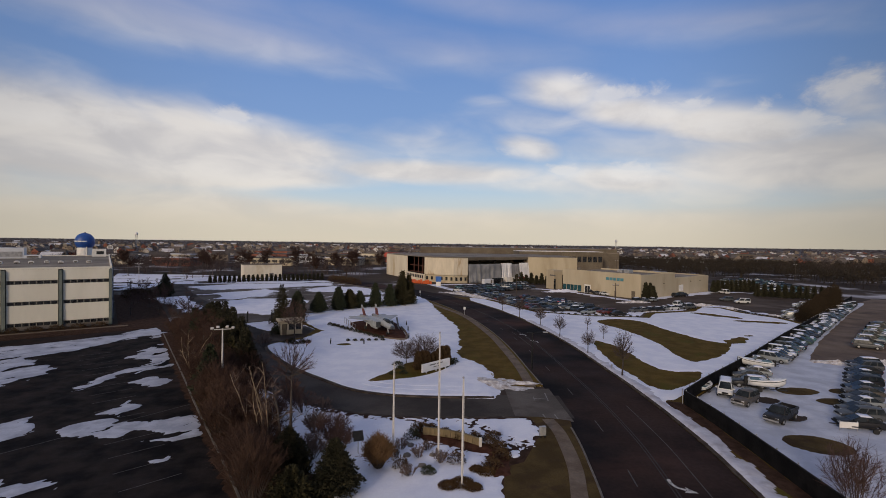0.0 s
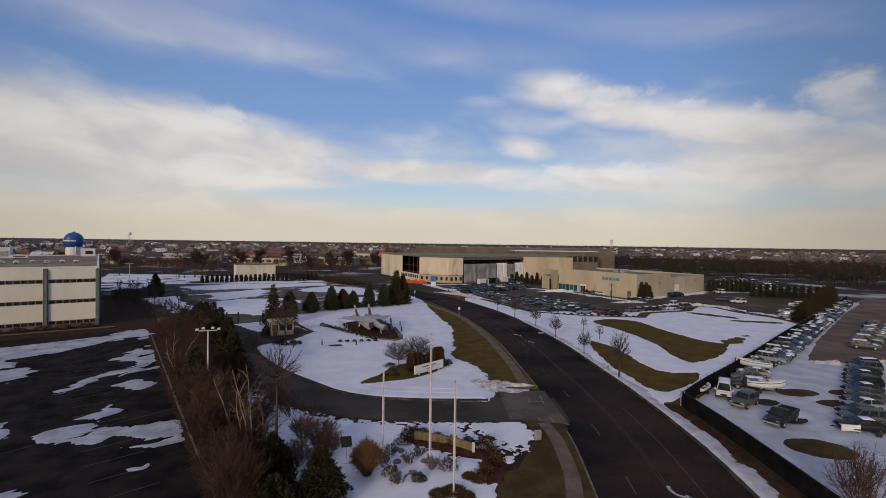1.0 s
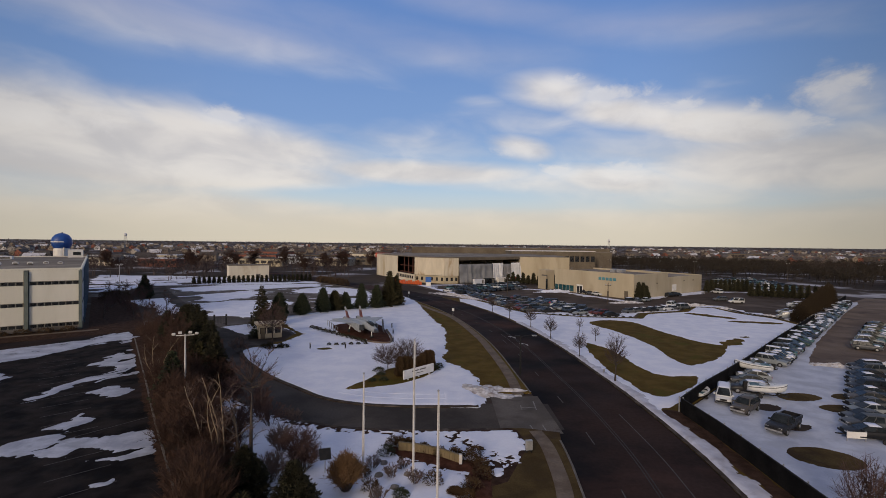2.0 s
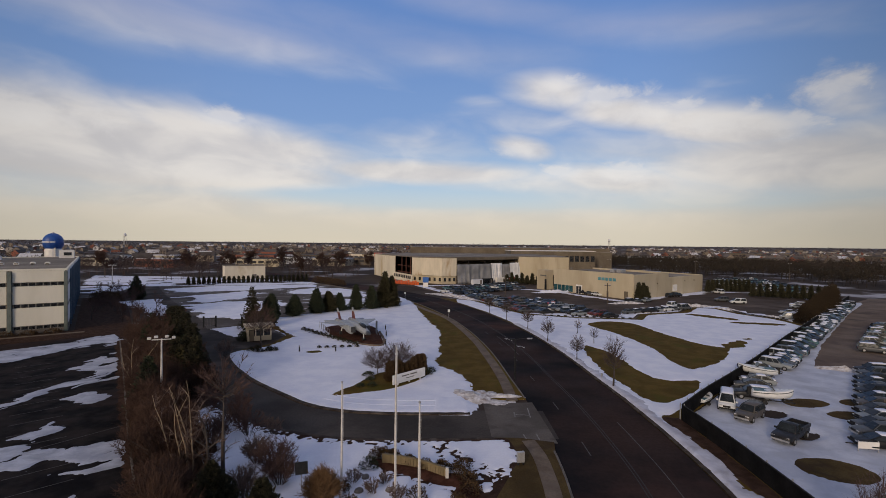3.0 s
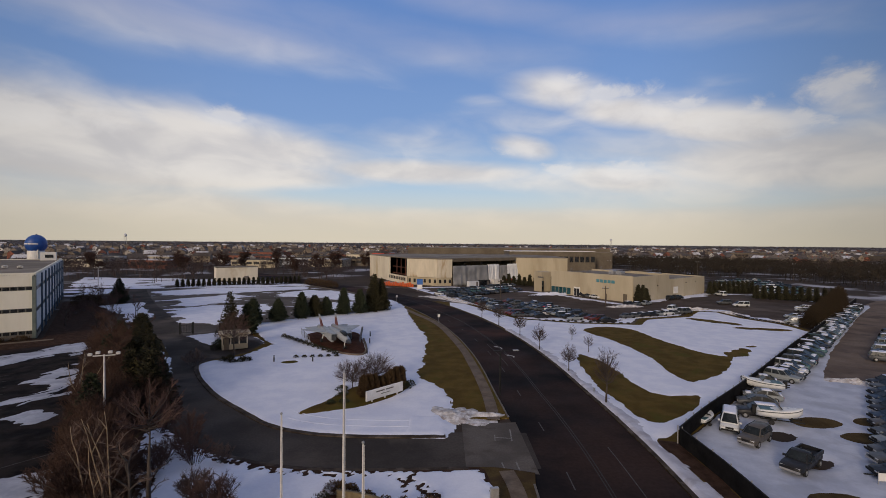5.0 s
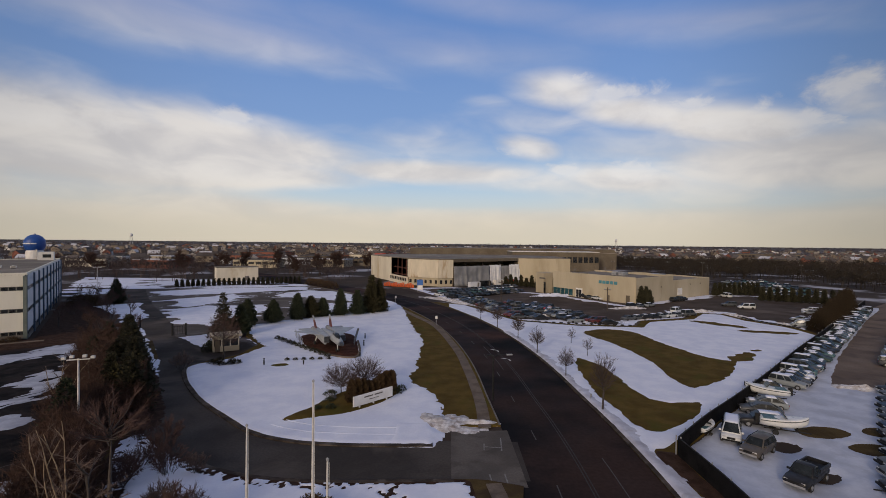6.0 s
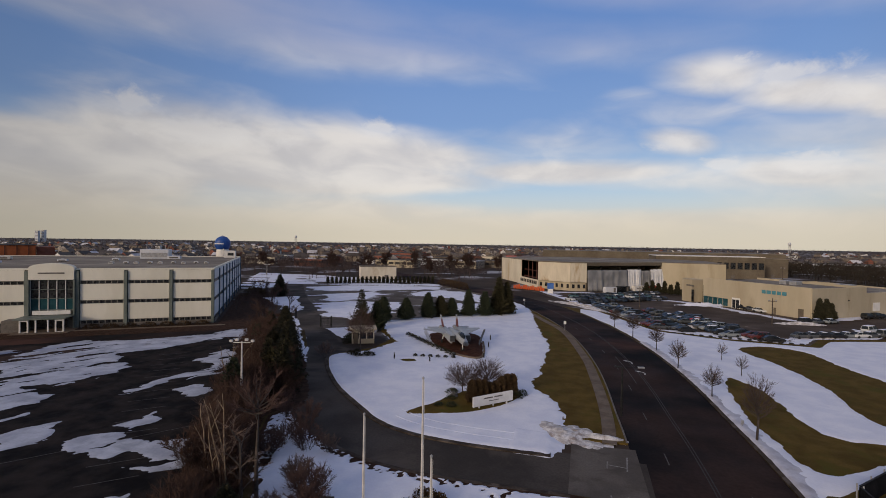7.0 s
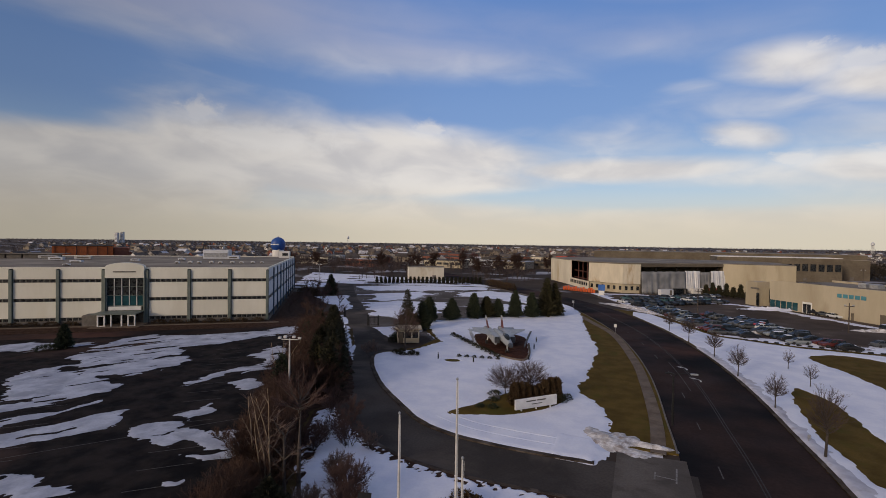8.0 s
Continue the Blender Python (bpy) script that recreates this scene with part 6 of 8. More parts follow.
def leafy_shrub(name, x, y, height, radius, seed, label, material=M_NEEDLE, count=420, size=0.2, z=0.1, group="evergreen shrubs", flat=1.0):
    """A dense low evergreen: sprays over an uneven dome."""
    o = thing(name, x, y, z, 0, label, "shrub", group)
    rng = random.Random(seed)
    leaf, wood = Acc(), Acc()
    lumps = [(rng.uniform(0, 6.3), rng.uniform(0.3, 1.2), rng.uniform(0.75, 1.15)) for _ in range(7)]
    for _ in range(count):
        a, e = rng.uniform(0, 2 * math.pi), math.asin(rng.uniform(0.0, 1.0))
        grow = 1.0 + 0.14 * sum(math.cos(a - la) * math.cos(e - le) * (k - 0.9) for la, le, k in lumps)
        d = Vector((math.cos(a) * math.cos(e), math.sin(a) * math.cos(e), math.sin(e)))
        deep = rng.uniform(0.62, 1.0)
        at = Vector((d.x * radius * grow * deep, d.y * radius * grow * deep, d.z * height * grow * deep * flat))
        needles(rng, leaf, at, d, size, 3)
    for k in range(6):
        a = 2 * math.pi * k / 6
        wood.tube([(0, 0, -0.05), (math.cos(a) * radius * 0.6, math.sin(a) * radius * 0.6, height * 0.6)], [0.05, 0.015], 4, caps=False)
    part("wood", wood, M_BARK, o)
    tagged(part("crown", leaf, material, o), kind="stuff")
    return o


# conifers along the back of the island
for k, (x, y, h, r) in enumerate([(-15.2, 148, 11.2, 3.2), (-13.2, 150, 9.5, 2.8)]):
    conifer("conifer", x, y, h, r, 96 + k, "tall loose olive conifer standing in snow", M_NEEDLE_OLIVE, 1.5, 0.6, tight=0.05, bottom=0.04)
for k, (x, y, h, r, m) in enumerate([(-41.5, 123, 6.4, 2.4, M_NEEDLE), (-37.2, 128.5, 5.6, 2.3, M_NEEDLE), (-32.8, 134, 6.9, 2.1, M_NEEDLE), (-30.2, 137.4, 5.6, 2.3, M_NEEDLE_OLIVE), (-27.4, 139.3, 4.9, 1.8, M_NEEDLE), (-23.0, 141.5, 7.3, 2.1, M_NEEDLE),
                                     (-18.7, 144, 6.8, 2.1, M_NEEDLE), ]):
    conifer("conifer", x, y, h, r * 1.12, 100 + k, "dense dark green conifer standing in snow", m, 1.7, 0.55, tight=0.4, bottom=0.03)
conifer("conifer", -41.0, 109.5, 9.6, 3.0, 121, "tall thin-topped spruce behind a guard booth", M_NEEDLE_OLIVE, 1.3, 0.5)
conifer("conifer", -38.8, 113, 6.6, 2.6, 122, "dense dark green conifer standing in snow", M_NEEDLE, 1.5, 0.5, tight=0.25)
conifer("conifer", -101.7, 161.7, 8.0, 3.0, 123, "clipped cone-shaped dark conifer", M_NEEDLE, 1.6, 0.5, tight=0.2, bottom=0.02)
for k, (x, y) in enumerate([(-112, 158), (-109, 155.5), (-106, 154), (-103, 153.4)]):
    leafy_shrub("hedge", x, y, 3.4, 2.6, 125 + k, "brown rounded shrub beside the office", M_NEEDLE_BROWN, 420, 0.4, group="office hedge")
round_tree("bare_tree", -31.6, 90.6, 8.2, 2.5, 131, "reddish bare tree in front of a guard booth", M_TWIG_RED, 44)
# street trees by the road
for k, (x, y, h) in enumerate([(16.6, 138, 4.6), (19.8, 125, 5.6), (23.0, 112.2, 5.0), (24.6, 98.8, 4.9), (26.3, 83.7, 4.4), (27.2, 68.9, 7.2), (33.8, 97.4, 3.4), (33.6, 108.2, 3.2)]):
    round_tree("street_tree", x, y, h * 1.02, h * (0.26 if h < 6 else 0.2), 140 + k, "slim bare street tree on a snowy verge", M_TWIG_GREY, 54 if h > 4 else 24, group="street trees")
round_tree("bare_tree", -15.9, 41.7, 10.8, 1.9, 133, "tall thin bare tree with a sparse reddish head", M_TWIG_RED, 22, low=0.62)
# round-headed bare shrubs behind the sign
for k, (x, y, h) in enumerate([(-7.2, 74.0, 3.8), (-4.2, 76.2, 4.2)]):
    round_tree("bare_tree", x, y, h * 1.05, 2.1, 160 + k, "low round-headed bare tree behind a sign", M_TWIG_GREY, 84, low=0.14)
# the belt between car park and drive
belt = random.Random(8)
for k in range(30):
    t = (k + 0.5) / 30
    a = np.array((-20.5, 39.5)) * (1 - t) + np.array((-58, 93.5)) * t
    b = np.array((-21.5, 46.0)) * (1 - t) + np.array((-55, 100.5)) * t if t < 0.38 else np.array((-29, 66.5)) * (1 - (t - 0.35) / 0.65) + np.array((-56, 102)) * ((t - 0.35) / 0.65)
    s = belt.uniform(0.15, 0.85 if t > 0.38 else 0.25)
    x, y = a * (1 - s) + b * s
    kind = k % 3
    if kind == 0 and t > 0.3:
        conifer("conifer", x, y, belt.uniform(5.0, 6.6), belt.uniform(2.2, 2.8), 200 + k, "dark shaggy conifer in a shrub belt", M_NEEDLE if k % 2 else M_NEEDLE_OLIVE, 1.6, 0.42, tight=0.1, group="belt trees")
    else:
        bare_tree("bare_tree", x, y, belt.uniform(5.0, 7.5) * (1.0 if t > 0.38 else 0.78), 0.7, 200 + k, "brown bare tree in a shrub belt", twigs=M_TWIG_BELT, forks=6, group="belt trees")
for k, (x, y, h, r) in enumerate([(-45.5, 86.5, 8.6, 3.0), (-41.5, 81, 9.2, 3.0), (-37.5, 75.5, 9.0, 3.0), (-33.5, 70.0, 8.4, 2.8), (-50, 93, 7.6, 2.9), (-31, 65.8, 7.4, 2.6), (-43.5, 84, 7.0, 2.5), (-39.5, 78.3, 7.4, 2.6), (-35.6, 73, 7.2, 2.6), (-53, 97.5, 6.4, 2.6), (-34.6, 67.5, 6.8, 2.4), (-38.6, 73.6, 7.2, 2.5)]):
    conifer("conifer", x, y, h, r, 240 + k, "dark shaggy conifer in a shrub belt", M_NEEDLE_DARK, 1.9, 0.4, tight=0.15, group="belt trees", bottom=0.02)
thicket = [bare_shrub("bare_shrub", -24.5 - 5 * k, 45 + 7.6 * k, 3.4 + 0.5 * (k % 3), 2.4, 260 + k, "dense tangled brown shrub over leaf litter", M_TWIG_BELT, 60, group="belt shrubs") for k in range(6)]
for k in range(64):
    t = (k + 0.5) / 64
    x = -19.5 - 39.5 * t + belt.uniform(-0.5, 1.0)
    y = 39.5 + 56 * t + belt.uniform(-0.5, 1.0)
    s = belt.uniform(0.2, 1.5 if t < 0.36 else 5.6)
    copy_thing(thicket[k % 6], pose(x + 0.75 * s, y + 0.62 * s, 0.1, 0, 0, belt.uniform(0, 360)))
for k, (x, y) in enumerate([(-19.0, 37.6), (-17.4, 35.2), (-15.8, 32.4)]):
    copy_thing(thicket[k], pose(x, y, 0.1, 0, 0, 71 * k))
# birches: a few crooked pale stems, each with short side limbs and fine dark twigs
def birch(x, y, seed, stems):
    o = thing("birch_tree", x, y, 0.1, 0, "bare birch with crooked tan upright stems", "tree", "birches")
    rng = random.Random(seed)
    fine = Acc()
    for lean, turn, tall in stems:
        wood = Acc()
        way = Vector((math.cos(radians(turn)) * lean, math.sin(radians(turn)) * lean, 1)).normalized()
        p, pts = Vector((math.cos(radians(turn)) * 0.25, math.sin(radians(turn)) * 0.25, -0.1)), []
        for i in range(8):
            pts.append(p.copy())
            way = (way + Vector((rng.uniform(-0.24, 0.24), rng.uniform(-0.24, 0.24), 0.06))).normalized()
            p = p + way * tall / 7
        wood.tube(pts, [0.085 - 0.0095 * i for i in range(8)], 6)
        for k in range(7):
            i = rng.randint(2, 6)
            a = rng.uniform(0, 2 * math.pi)
            out = (way * 0.8 + Vector((math.cos(a), math.sin(a), 0.2)) * 0.7).normalized()
            far = tall * rng.uniform(0.1, 0.24)
            tip = pts[i] + out * far
            (wood if k < 2 else fine).tube([pts[i], pts[i] + out * far * 0.5 + Vector((0, 0, 0.08)), tip], [0.04, 0.028, 0.012] if k < 2 else [0.022, 0.016, 0.008], 4, caps=False)
            for _ in range(9):
                at = pts[i].lerp(tip, rng.uniform(0.3, 1.0))
                d = (out + Vector((rng.gauss(0, 0.6), rng.gauss(0, 0.6), rng.gauss(0.1, 0.4)))).normalized()
                blade(fine, at, at + d * rng.uniform(0.4, 1.0), 0.012)
        part("stem", wood, M_BIRCH, o, smooth=True)
    tagged(part("crown", fine, M_TWIG, o), kind="stuff")
    return o


birch(-18.4, 40.6, 301, [(0.34, 195, 8.6), (0.16, 230, 6.8), (0.12, 330, 9.0), (0.3, 345, 9.2), (0.2, 30, 8.4)])
birch(-38.5, 65.0, 303, [(0.3, 150, 7.4), (0.15, 40, 7.8), (0.35, 250, 6.6)])
bare_tree("bare_tree", -16.4, 40.5, 6.8, 0.9, 303, "dark leaning bare tree with long low limbs", bark=M_BARK, twigs=M_TWIG, levels=3, forks=6, trunk_r=0.2, droop=0.25)
# foreground evergreens and shrubs
for k, (x, y, h, r, m, c) in enumerate([(-9.6, 33.8, 3.9, 2.3, M_NEEDLE_DARK, 3400), (-14.4, 36.6, 3.7, 2.2, M_NEEDLE_DARK, 3200), (-12.6, 32.0, 2.6, 2.2, M_NEEDLE_OLIVE, 2400)]):
    conifer("pine", x, y, h * 1.12, r, 320 + k, "broad shaggy dark mountain pine beside a snowy bed", m, c / 900, 0.24, tight=0.3, group="bed evergreens", bottom=0.02)
for k, (x, y, h, r, m) in enumerate([(-12.2, 43.6, 2.6, 1.9, M_TWIG_RED), (-14.4, 45.2, 2.2, 1.5, M_TWIG), (-11.0, 41.4, 2.3, 1.5, M_TWIG_RED), (-17.6, 51.2, 2.4, 1.7, M_TWIG_RED), (-15.2, 51.6, 1.5, 1.2, M_TWIG), (-19.6, 53.6, 2.4, 1.8, M_TWIG_RED),
                                     (-27.2, 62.0, 1.8, 1.4, M_TWIG_RED), (-20.6, 49.4, 2.2, 1.7, M_TWIG_RED), (-13.2, 39.4, 2.2, 1.6, M_TWIG), (-35.6, 84.8, 2.4, 1.9, M_TWIG), (-21.4, 57.6, 2.2, 1.7, M_TWIG_RED), (-25.0, 58.4, 1.9, 1.5, M_TWIG_RED), (-21.0, 52.4, 1.8, 1.5, M_TWIG)]):
    bare_shrub("bare_shrub", x, y, h, r, 340 + k, "bare reddish-brown shrub standing in snow", m, 46 if y < 50 else 26)
bare_shrub("bare_shrub", -6.6, 38.0, 2.6, 1.35, 360, "dense tan-brown rounded shrub standing in snow", M_TWIG_TAN, 190)
for k, (x, y, h, r) in enumerate([(-4.6, 38.2, 1.0, 0.8), (-3.6, 36.6, 0.9, 0.9), (-2.0, 37.3, 0.6, 0.7), (-1.0, 39.3, 1.1, 0.9), (0.6, 39.4, 1.1, 0.9), (-4.9, 41.8, 1.0, 0.9), (-4.0, 44.6, 1.0, 0.9), (-3.0, 40.2, 1.0, 0.9), (-5.6, 40.6, 0.8, 0.7), (-2.2, 41.8, 0.8, 0.8)]):
    if k % 2:
        bare_shrub("bare_shrub", x, y, h, r, 370 + k, "low grey bare shrub dusted with snow", M_TWIG, 20, group="bed shrubs")
    else:
        leafy_shrub("evergreen_shrub", x, y, h, r, 370 + k, "small dark evergreen mound in snow", M_NEEDLE if k % 4 else M_NEEDLE_BROWN, 260, 0.16, group="bed shrubs")
for k in range(9):
    t = k / 8
    x, y = -3.6 + 6.2 * t, 46.7 - 2.6 * t + 0.4 * math.sin(t * 7)
    if k in (3, 5, 7):
        continue
    leafy_shrub("evergreen_shrub", x, y, 0.9, 0.8, 390 + k, "dark clipped shrub behind a timber wall", M_NEEDLE_BROWN, 240, 0.18, group="wall shrubs")
for k, (x, y) in enumerate([(4.0, 43.4), (4.9, 42.2), (5.0, 40.6), (4.4, 44.6), (3.9, 38.6)]):
    leafy_shrub("evergreen_shrub", x, y, 0.9, 1.0, 402 + k, "red-brown low shrub on mulch", M_NEEDLE_BROWN, 240, 0.17, group="wall shrubs")
for k, (x, y, h, r) in enumerate([(1.0, 35.4, 0.55, 1.1), (-0.2, 35.0, 0.45, 0.9), (1.9, 34.8, 0.4, 0.8), (3.2, 37.5, 0.5, 0.9), (2.4, 37.9, 0.4, 0.7)]):
    leafy_shrub("ground_cover", x, y, h, r, 420 + k, "low rusty ground-cover mound in snow", M_COVER, 900, 0.14, group="ground cover", flat=0.8)
# clipped yews behind the sign
for k in range(8):
    t = k / 7
    x, y = -5.0 + 4.6 * t, 70.2 + 5.2 * t
    conifer("yew", x, y, (2.8, 2.7, 2.5, 2.0, 2.1, 2.6, 2.8, 2.7)[k], 0.95, 430 + k, "brown-green upright yew in a clipped row", M_NEEDLE_BROWN, 2.6, 0.32, tight=1.0, group="yews behind the sign", bottom=0.02)
for k, (x, y, h, r) in enumerate([(0.3, 74.6, 0.9, 1.0), (0.9, 75.8, 0.8, 0.8), (-8.0, 70.6, 0.7, 0.9), (-8.8, 67.6, 0.6, 0.7), (-7.2, 68.0, 0.8, 0.7), (-8.6, 73.4, 0.7, 1.0)]):
    leafy_shrub("evergreen_shrub", x, y, h, r, 440 + k, "small dark shrub at the end of a sign bed", M_NEEDLE, 220, 0.16, group="sign shrubs")
# low balls along the jet bed and the booth
for k in range(12):
    t = k / 11
    x, y = -29.0 + 14.6 * t, 109.0 - 14.6 * t
    leafy_shrub("edging_shrub", x, y, 0.75, 0.62, 460 + k, "small dark ball-shaped shrub beside a jet", M_NEEDLE_DARK, 200, 0.17, group="shrubs beside the jet")
for k in range(6):
    leafy_shrub("edging_shrub", -13.8 - 1.4 * k, 92.6 - 0.25 * k, 0.5, 0.45, 480 + k, "small dark ball-shaped shrub beside a jet", M_NEEDLE_DARK, 130, 0.15, group="shrubs beside the jet")
for k, (x, y) in enumerate([(-31.6, 88.2), (-30.6, 87.8), (-29.4, 88.4), (-28.4, 89.0), (-32.8, 88.8), (-29.8, 89.8), (-32.2, 90.2)]):
    leafy_shrub("edging_shrub", x, y, 0.75, 0.68, 490 + k, "small dark ball-shaped shrub in front of a booth", M_NEEDLE_DARK, 200, 0.17, group="shrubs before the booth")
for k, (x, y) in enumerate([(-38.6, 99.0), (-39.2, 101.2), (-38.2, 97.4)]):
    leafy_shrub("evergreen_shrub", x, y, 1.6, 1.0, 500 + k, "dark green shrub beside a guard booth", M_NEEDLE, 260, 0.22)
# small conifers in a row before the cream shed
row_proto = None
for k in range(26):
    t = k / 25
    x, y = -112 + 46 * t, 213.5 + 25.5 * t
    if k < 3:
        row_proto = conifer("hedge_conifer", x, y, 3.2, 0.85, 520 + k, "small dark conifer in a planted row", M_NEEDLE_DARK, 1.1, 0.5, tight=0.6, group="conifers before the shed", bottom=0.02)
    else:
        copy_thing(row_proto, pose(x, y, 0.1, 0, 0, 37 * k))
for k in range(6):
    leafy_shrub("hedge", -60 + 3.2 * k, 236 - 3.6 * k, 3.0, 2.6, 550 + k, "dark brown clipped hedge along a lot", M_NEEDLE_BROWN, 300, 0.4, group="dark hedge")
# showroom planting
for k, (x, y, h) in enumerate([(74.6, 172.0, 6.4), (77.0, 173.6, 6.0), (75.6, 171.2, 5.0), (78.8, 175.2, 4.8)]):
    conifer("conifer", x, y, h, 1.5, 560 + k, "narrow dark conifer at a showroom corner", M_NEEDLE_DARK, 1.4, 0.5, tight=0.5, group="showroom conifers", bottom=0.02)
for k in range(11):
    conifer("conifer", 36.5 + 2.2 * k, 243 - 2.2 * k, 5.2 if k % 2 else 4.0, 1.3, 580 + k, "narrow dark conifer before a tan wall", M_NEEDLE_DARK, 1.1, 0.6, tight=0.5, group="hangar conifers", bottom=0.02)
proto = None
for k in range(22):
    x, y = (119 + 2.3 * k, 205 + 0.5 * k) if k < 10 else (128 + 2.0 * (k - 10), 189.0 - 1.15 * (k - 10))
    if k < 2:
        proto = conifer("conifer", x, y, 5.0, 1.2, 600 + k, "dark conifer in a screening row", M_NEEDLE_DARK, 1.1, 0.6, tight=0.4, group="screening conifers", bottom=0.02)
    else:
        copy_thing(proto, pose(x, y, 0.1, 0, 0, 53 * k))
# the tall brown hedge at the fence
for k in range(15):
    t = k / 14
    leafy_shrub("hedge", 100.5 + 33.5 * t, 127.3 + 30.7 * t, 4.6 + 3.8 * t, 2.5, 640 + k, "tall olive-brown screening hedge behind a fence", M_HEDGE, 1500, 0.3, group="screening hedge")
# office planting
for k in range(26):
    t = k / 25
    px, py = on_office(-2.5 - 96 * t, -2.0)
    if abs(-2.5 - 96 * t + 33.6) < 8:
        continue
    leafy_shrub("office_shrub", px, py, 1.0, 1.7, 660 + k, "low brown hedge shrub along the office wall", M_NEEDLE_BROWN, 170, 0.3, z=0.0, group="office shrubs")
conifer("conifer", -91.5, 64.6, 4.4, 1.7, 700, "small dark conifer on a car park island", M_NEEDLE, 1.6, 0.4, tight=0.3, z=0.0, bottom=0.02)
leafy_shrub("evergreen_shrub", -92.6, 62.4, 0.9, 2.4, 701, "low dark ground cover on a car park island", M_NEEDLE, 300, 0.3, z=0.0)
for k in range(26):
    px, py = on_office(3.5 + belt.uniform(0, 16), 4 + k * 3.0)
    if k % 2:
        bare_tree("bare_tree", px, py, belt.uniform(4.5, 7.0), 0.7, 710 + k, "brown bare tree beside the office", twigs=M_TWIG_RED, levels=3, forks=7, group="office trees")
    else:
        bare_shrub("bare_shrub", px, py, belt.uniform(2.0, 3.2), belt.uniform(1.8, 2.6), 710 + k, "tangled brown shrub beside the office", M_TWIG_RED, 18, group="office trees")
bare_shrub("bare_shrub", 31.8, 32.2, 4.8, 2.2, 760, "tall bare twiggy shrub by a black fence", M_TWIG_RED, 40)


# ---- far woods ----
def far_woods(name, count, near, far, az0, az1, seed, tall, power, label, keep=None, bulk=1.0, material=M_FAR_WOOD):
    """Bare trees of the suburb: a trunk and a ragged head of thin blades each."""
    rng = random.Random(seed)
    acc = Acc()
    for _ in range(count):
        d = near + (far - near) * rng.random() ** power
        az = radians(rng.uniform(az0, az1))
        x, y = d * math.sin(az), d * math.cos(az)
        if keep and not keep(x, y):
            continue
        h = tall * rng.uniform(0.6, 1.15)
        w = h * rng.uniform(0.22, 0.38)
        acc.add([(x - 0.18, y, 0), (x + 0.18, y, 0), (x, y, h * 0.6)], [(0, 1, 2)])
        blades, thick = (70, 0.03) if d < 520 else (34, 0.06) if d < 800 else (16, 0.13) if d < 1400 else (9, 0.26)
        for _ in range(blades):
            a, e, r = rng.uniform(0, 6.28), math.asin(rng.uniform(-0.6, 1.0)), rng.uniform(0.3, 0.95)
            q = Vector((x + math.cos(a) * math.cos(e) * w * r, y + math.sin(a) * math.cos(e) * w * r, h * 0.52 + math.sin(e) * h * 0.46 * r))
            way = Vector((math.cos(a) * 0.5 + rng.gauss(0, 0.4), math.sin(a) * 0.5 + rng.gauss(0, 0.4), 0.7 + rng.gauss(0, 0.3))) * w * rng.uniform(0.25, 0.5)
            s = Vector((rng.gauss(0, 1), rng.gauss(0, 1), rng.gauss(0, 0.5))) * thick * bulk * w
            acc.add([q - s, q + s, q + way], [(0, 1, 2)])
    return solid(name, acc, material, label, "woods", kind="stuff")


def open_land(x, y):
    return not (-140 < x < 260 and y < 455 or -40 < x < 120 and y < 520)


far_woods("far_woods", 2300, 300, 1000, -66, 52, 1, 10.5, 0.9, "bare grey-brown suburban trees between houses", open_land)
far_woods("far_woods", 2600, 950, 2300, -66, 52, 2, 10.0, 0.9, "bare grey-brown woods of the distance", None)
far_woods("far_woods", 3600, 2200, 4300, -66, 52, 3, 11.5, 1.0, "hazy bare woods on the skyline", None)
far_woods("roadside_woods", 1000, 265, 470, -46, 2, 4, 9.0, 1.0, "bare trees along the far road", lambda x, y: not (-45 < x < 100 and y > 225) and abs(x + 58 + (y - 238) * 0.9) > 12 and not (-125 < x < -60 and y < 262) and (math.sin(x * 0.05) + math.sin(y * 0.037 + x * 0.02)) > -0.8, bulk=1.7)
far_woods("lot_woods", 2400, 260, 600, 20, 52, 5, 8.5, 0.8, "bare trees behind a storage lot", lambda x, y: not (x < 208 and y < 300) and not (x < 150 and y > 235 and y < 420) and y > 200, bulk=2.2, material=M_DARK_WOOD)
for k, (x, y, h) in enumerate([(-128, 285, 13), (-120, 300, 14), (-140, 268, 12), (-70, 290, 12), (-62, 300, 13), (-80, 275, 11), (-160, 300, 14), (-110, 330, 14), (-30, 330, 12), (-50, 345, 12), (-176, 250, 13), (-190, 240, 12)]):
    bare_tree("bare_tree", x, y, h, 0.8, 780 + k, "large spreading bare tree beyond the lots", levels=4, forks=9, trunk_r=0.22, group="large bare trees", thin=0.045, twigs=M_TWIG_BELT)

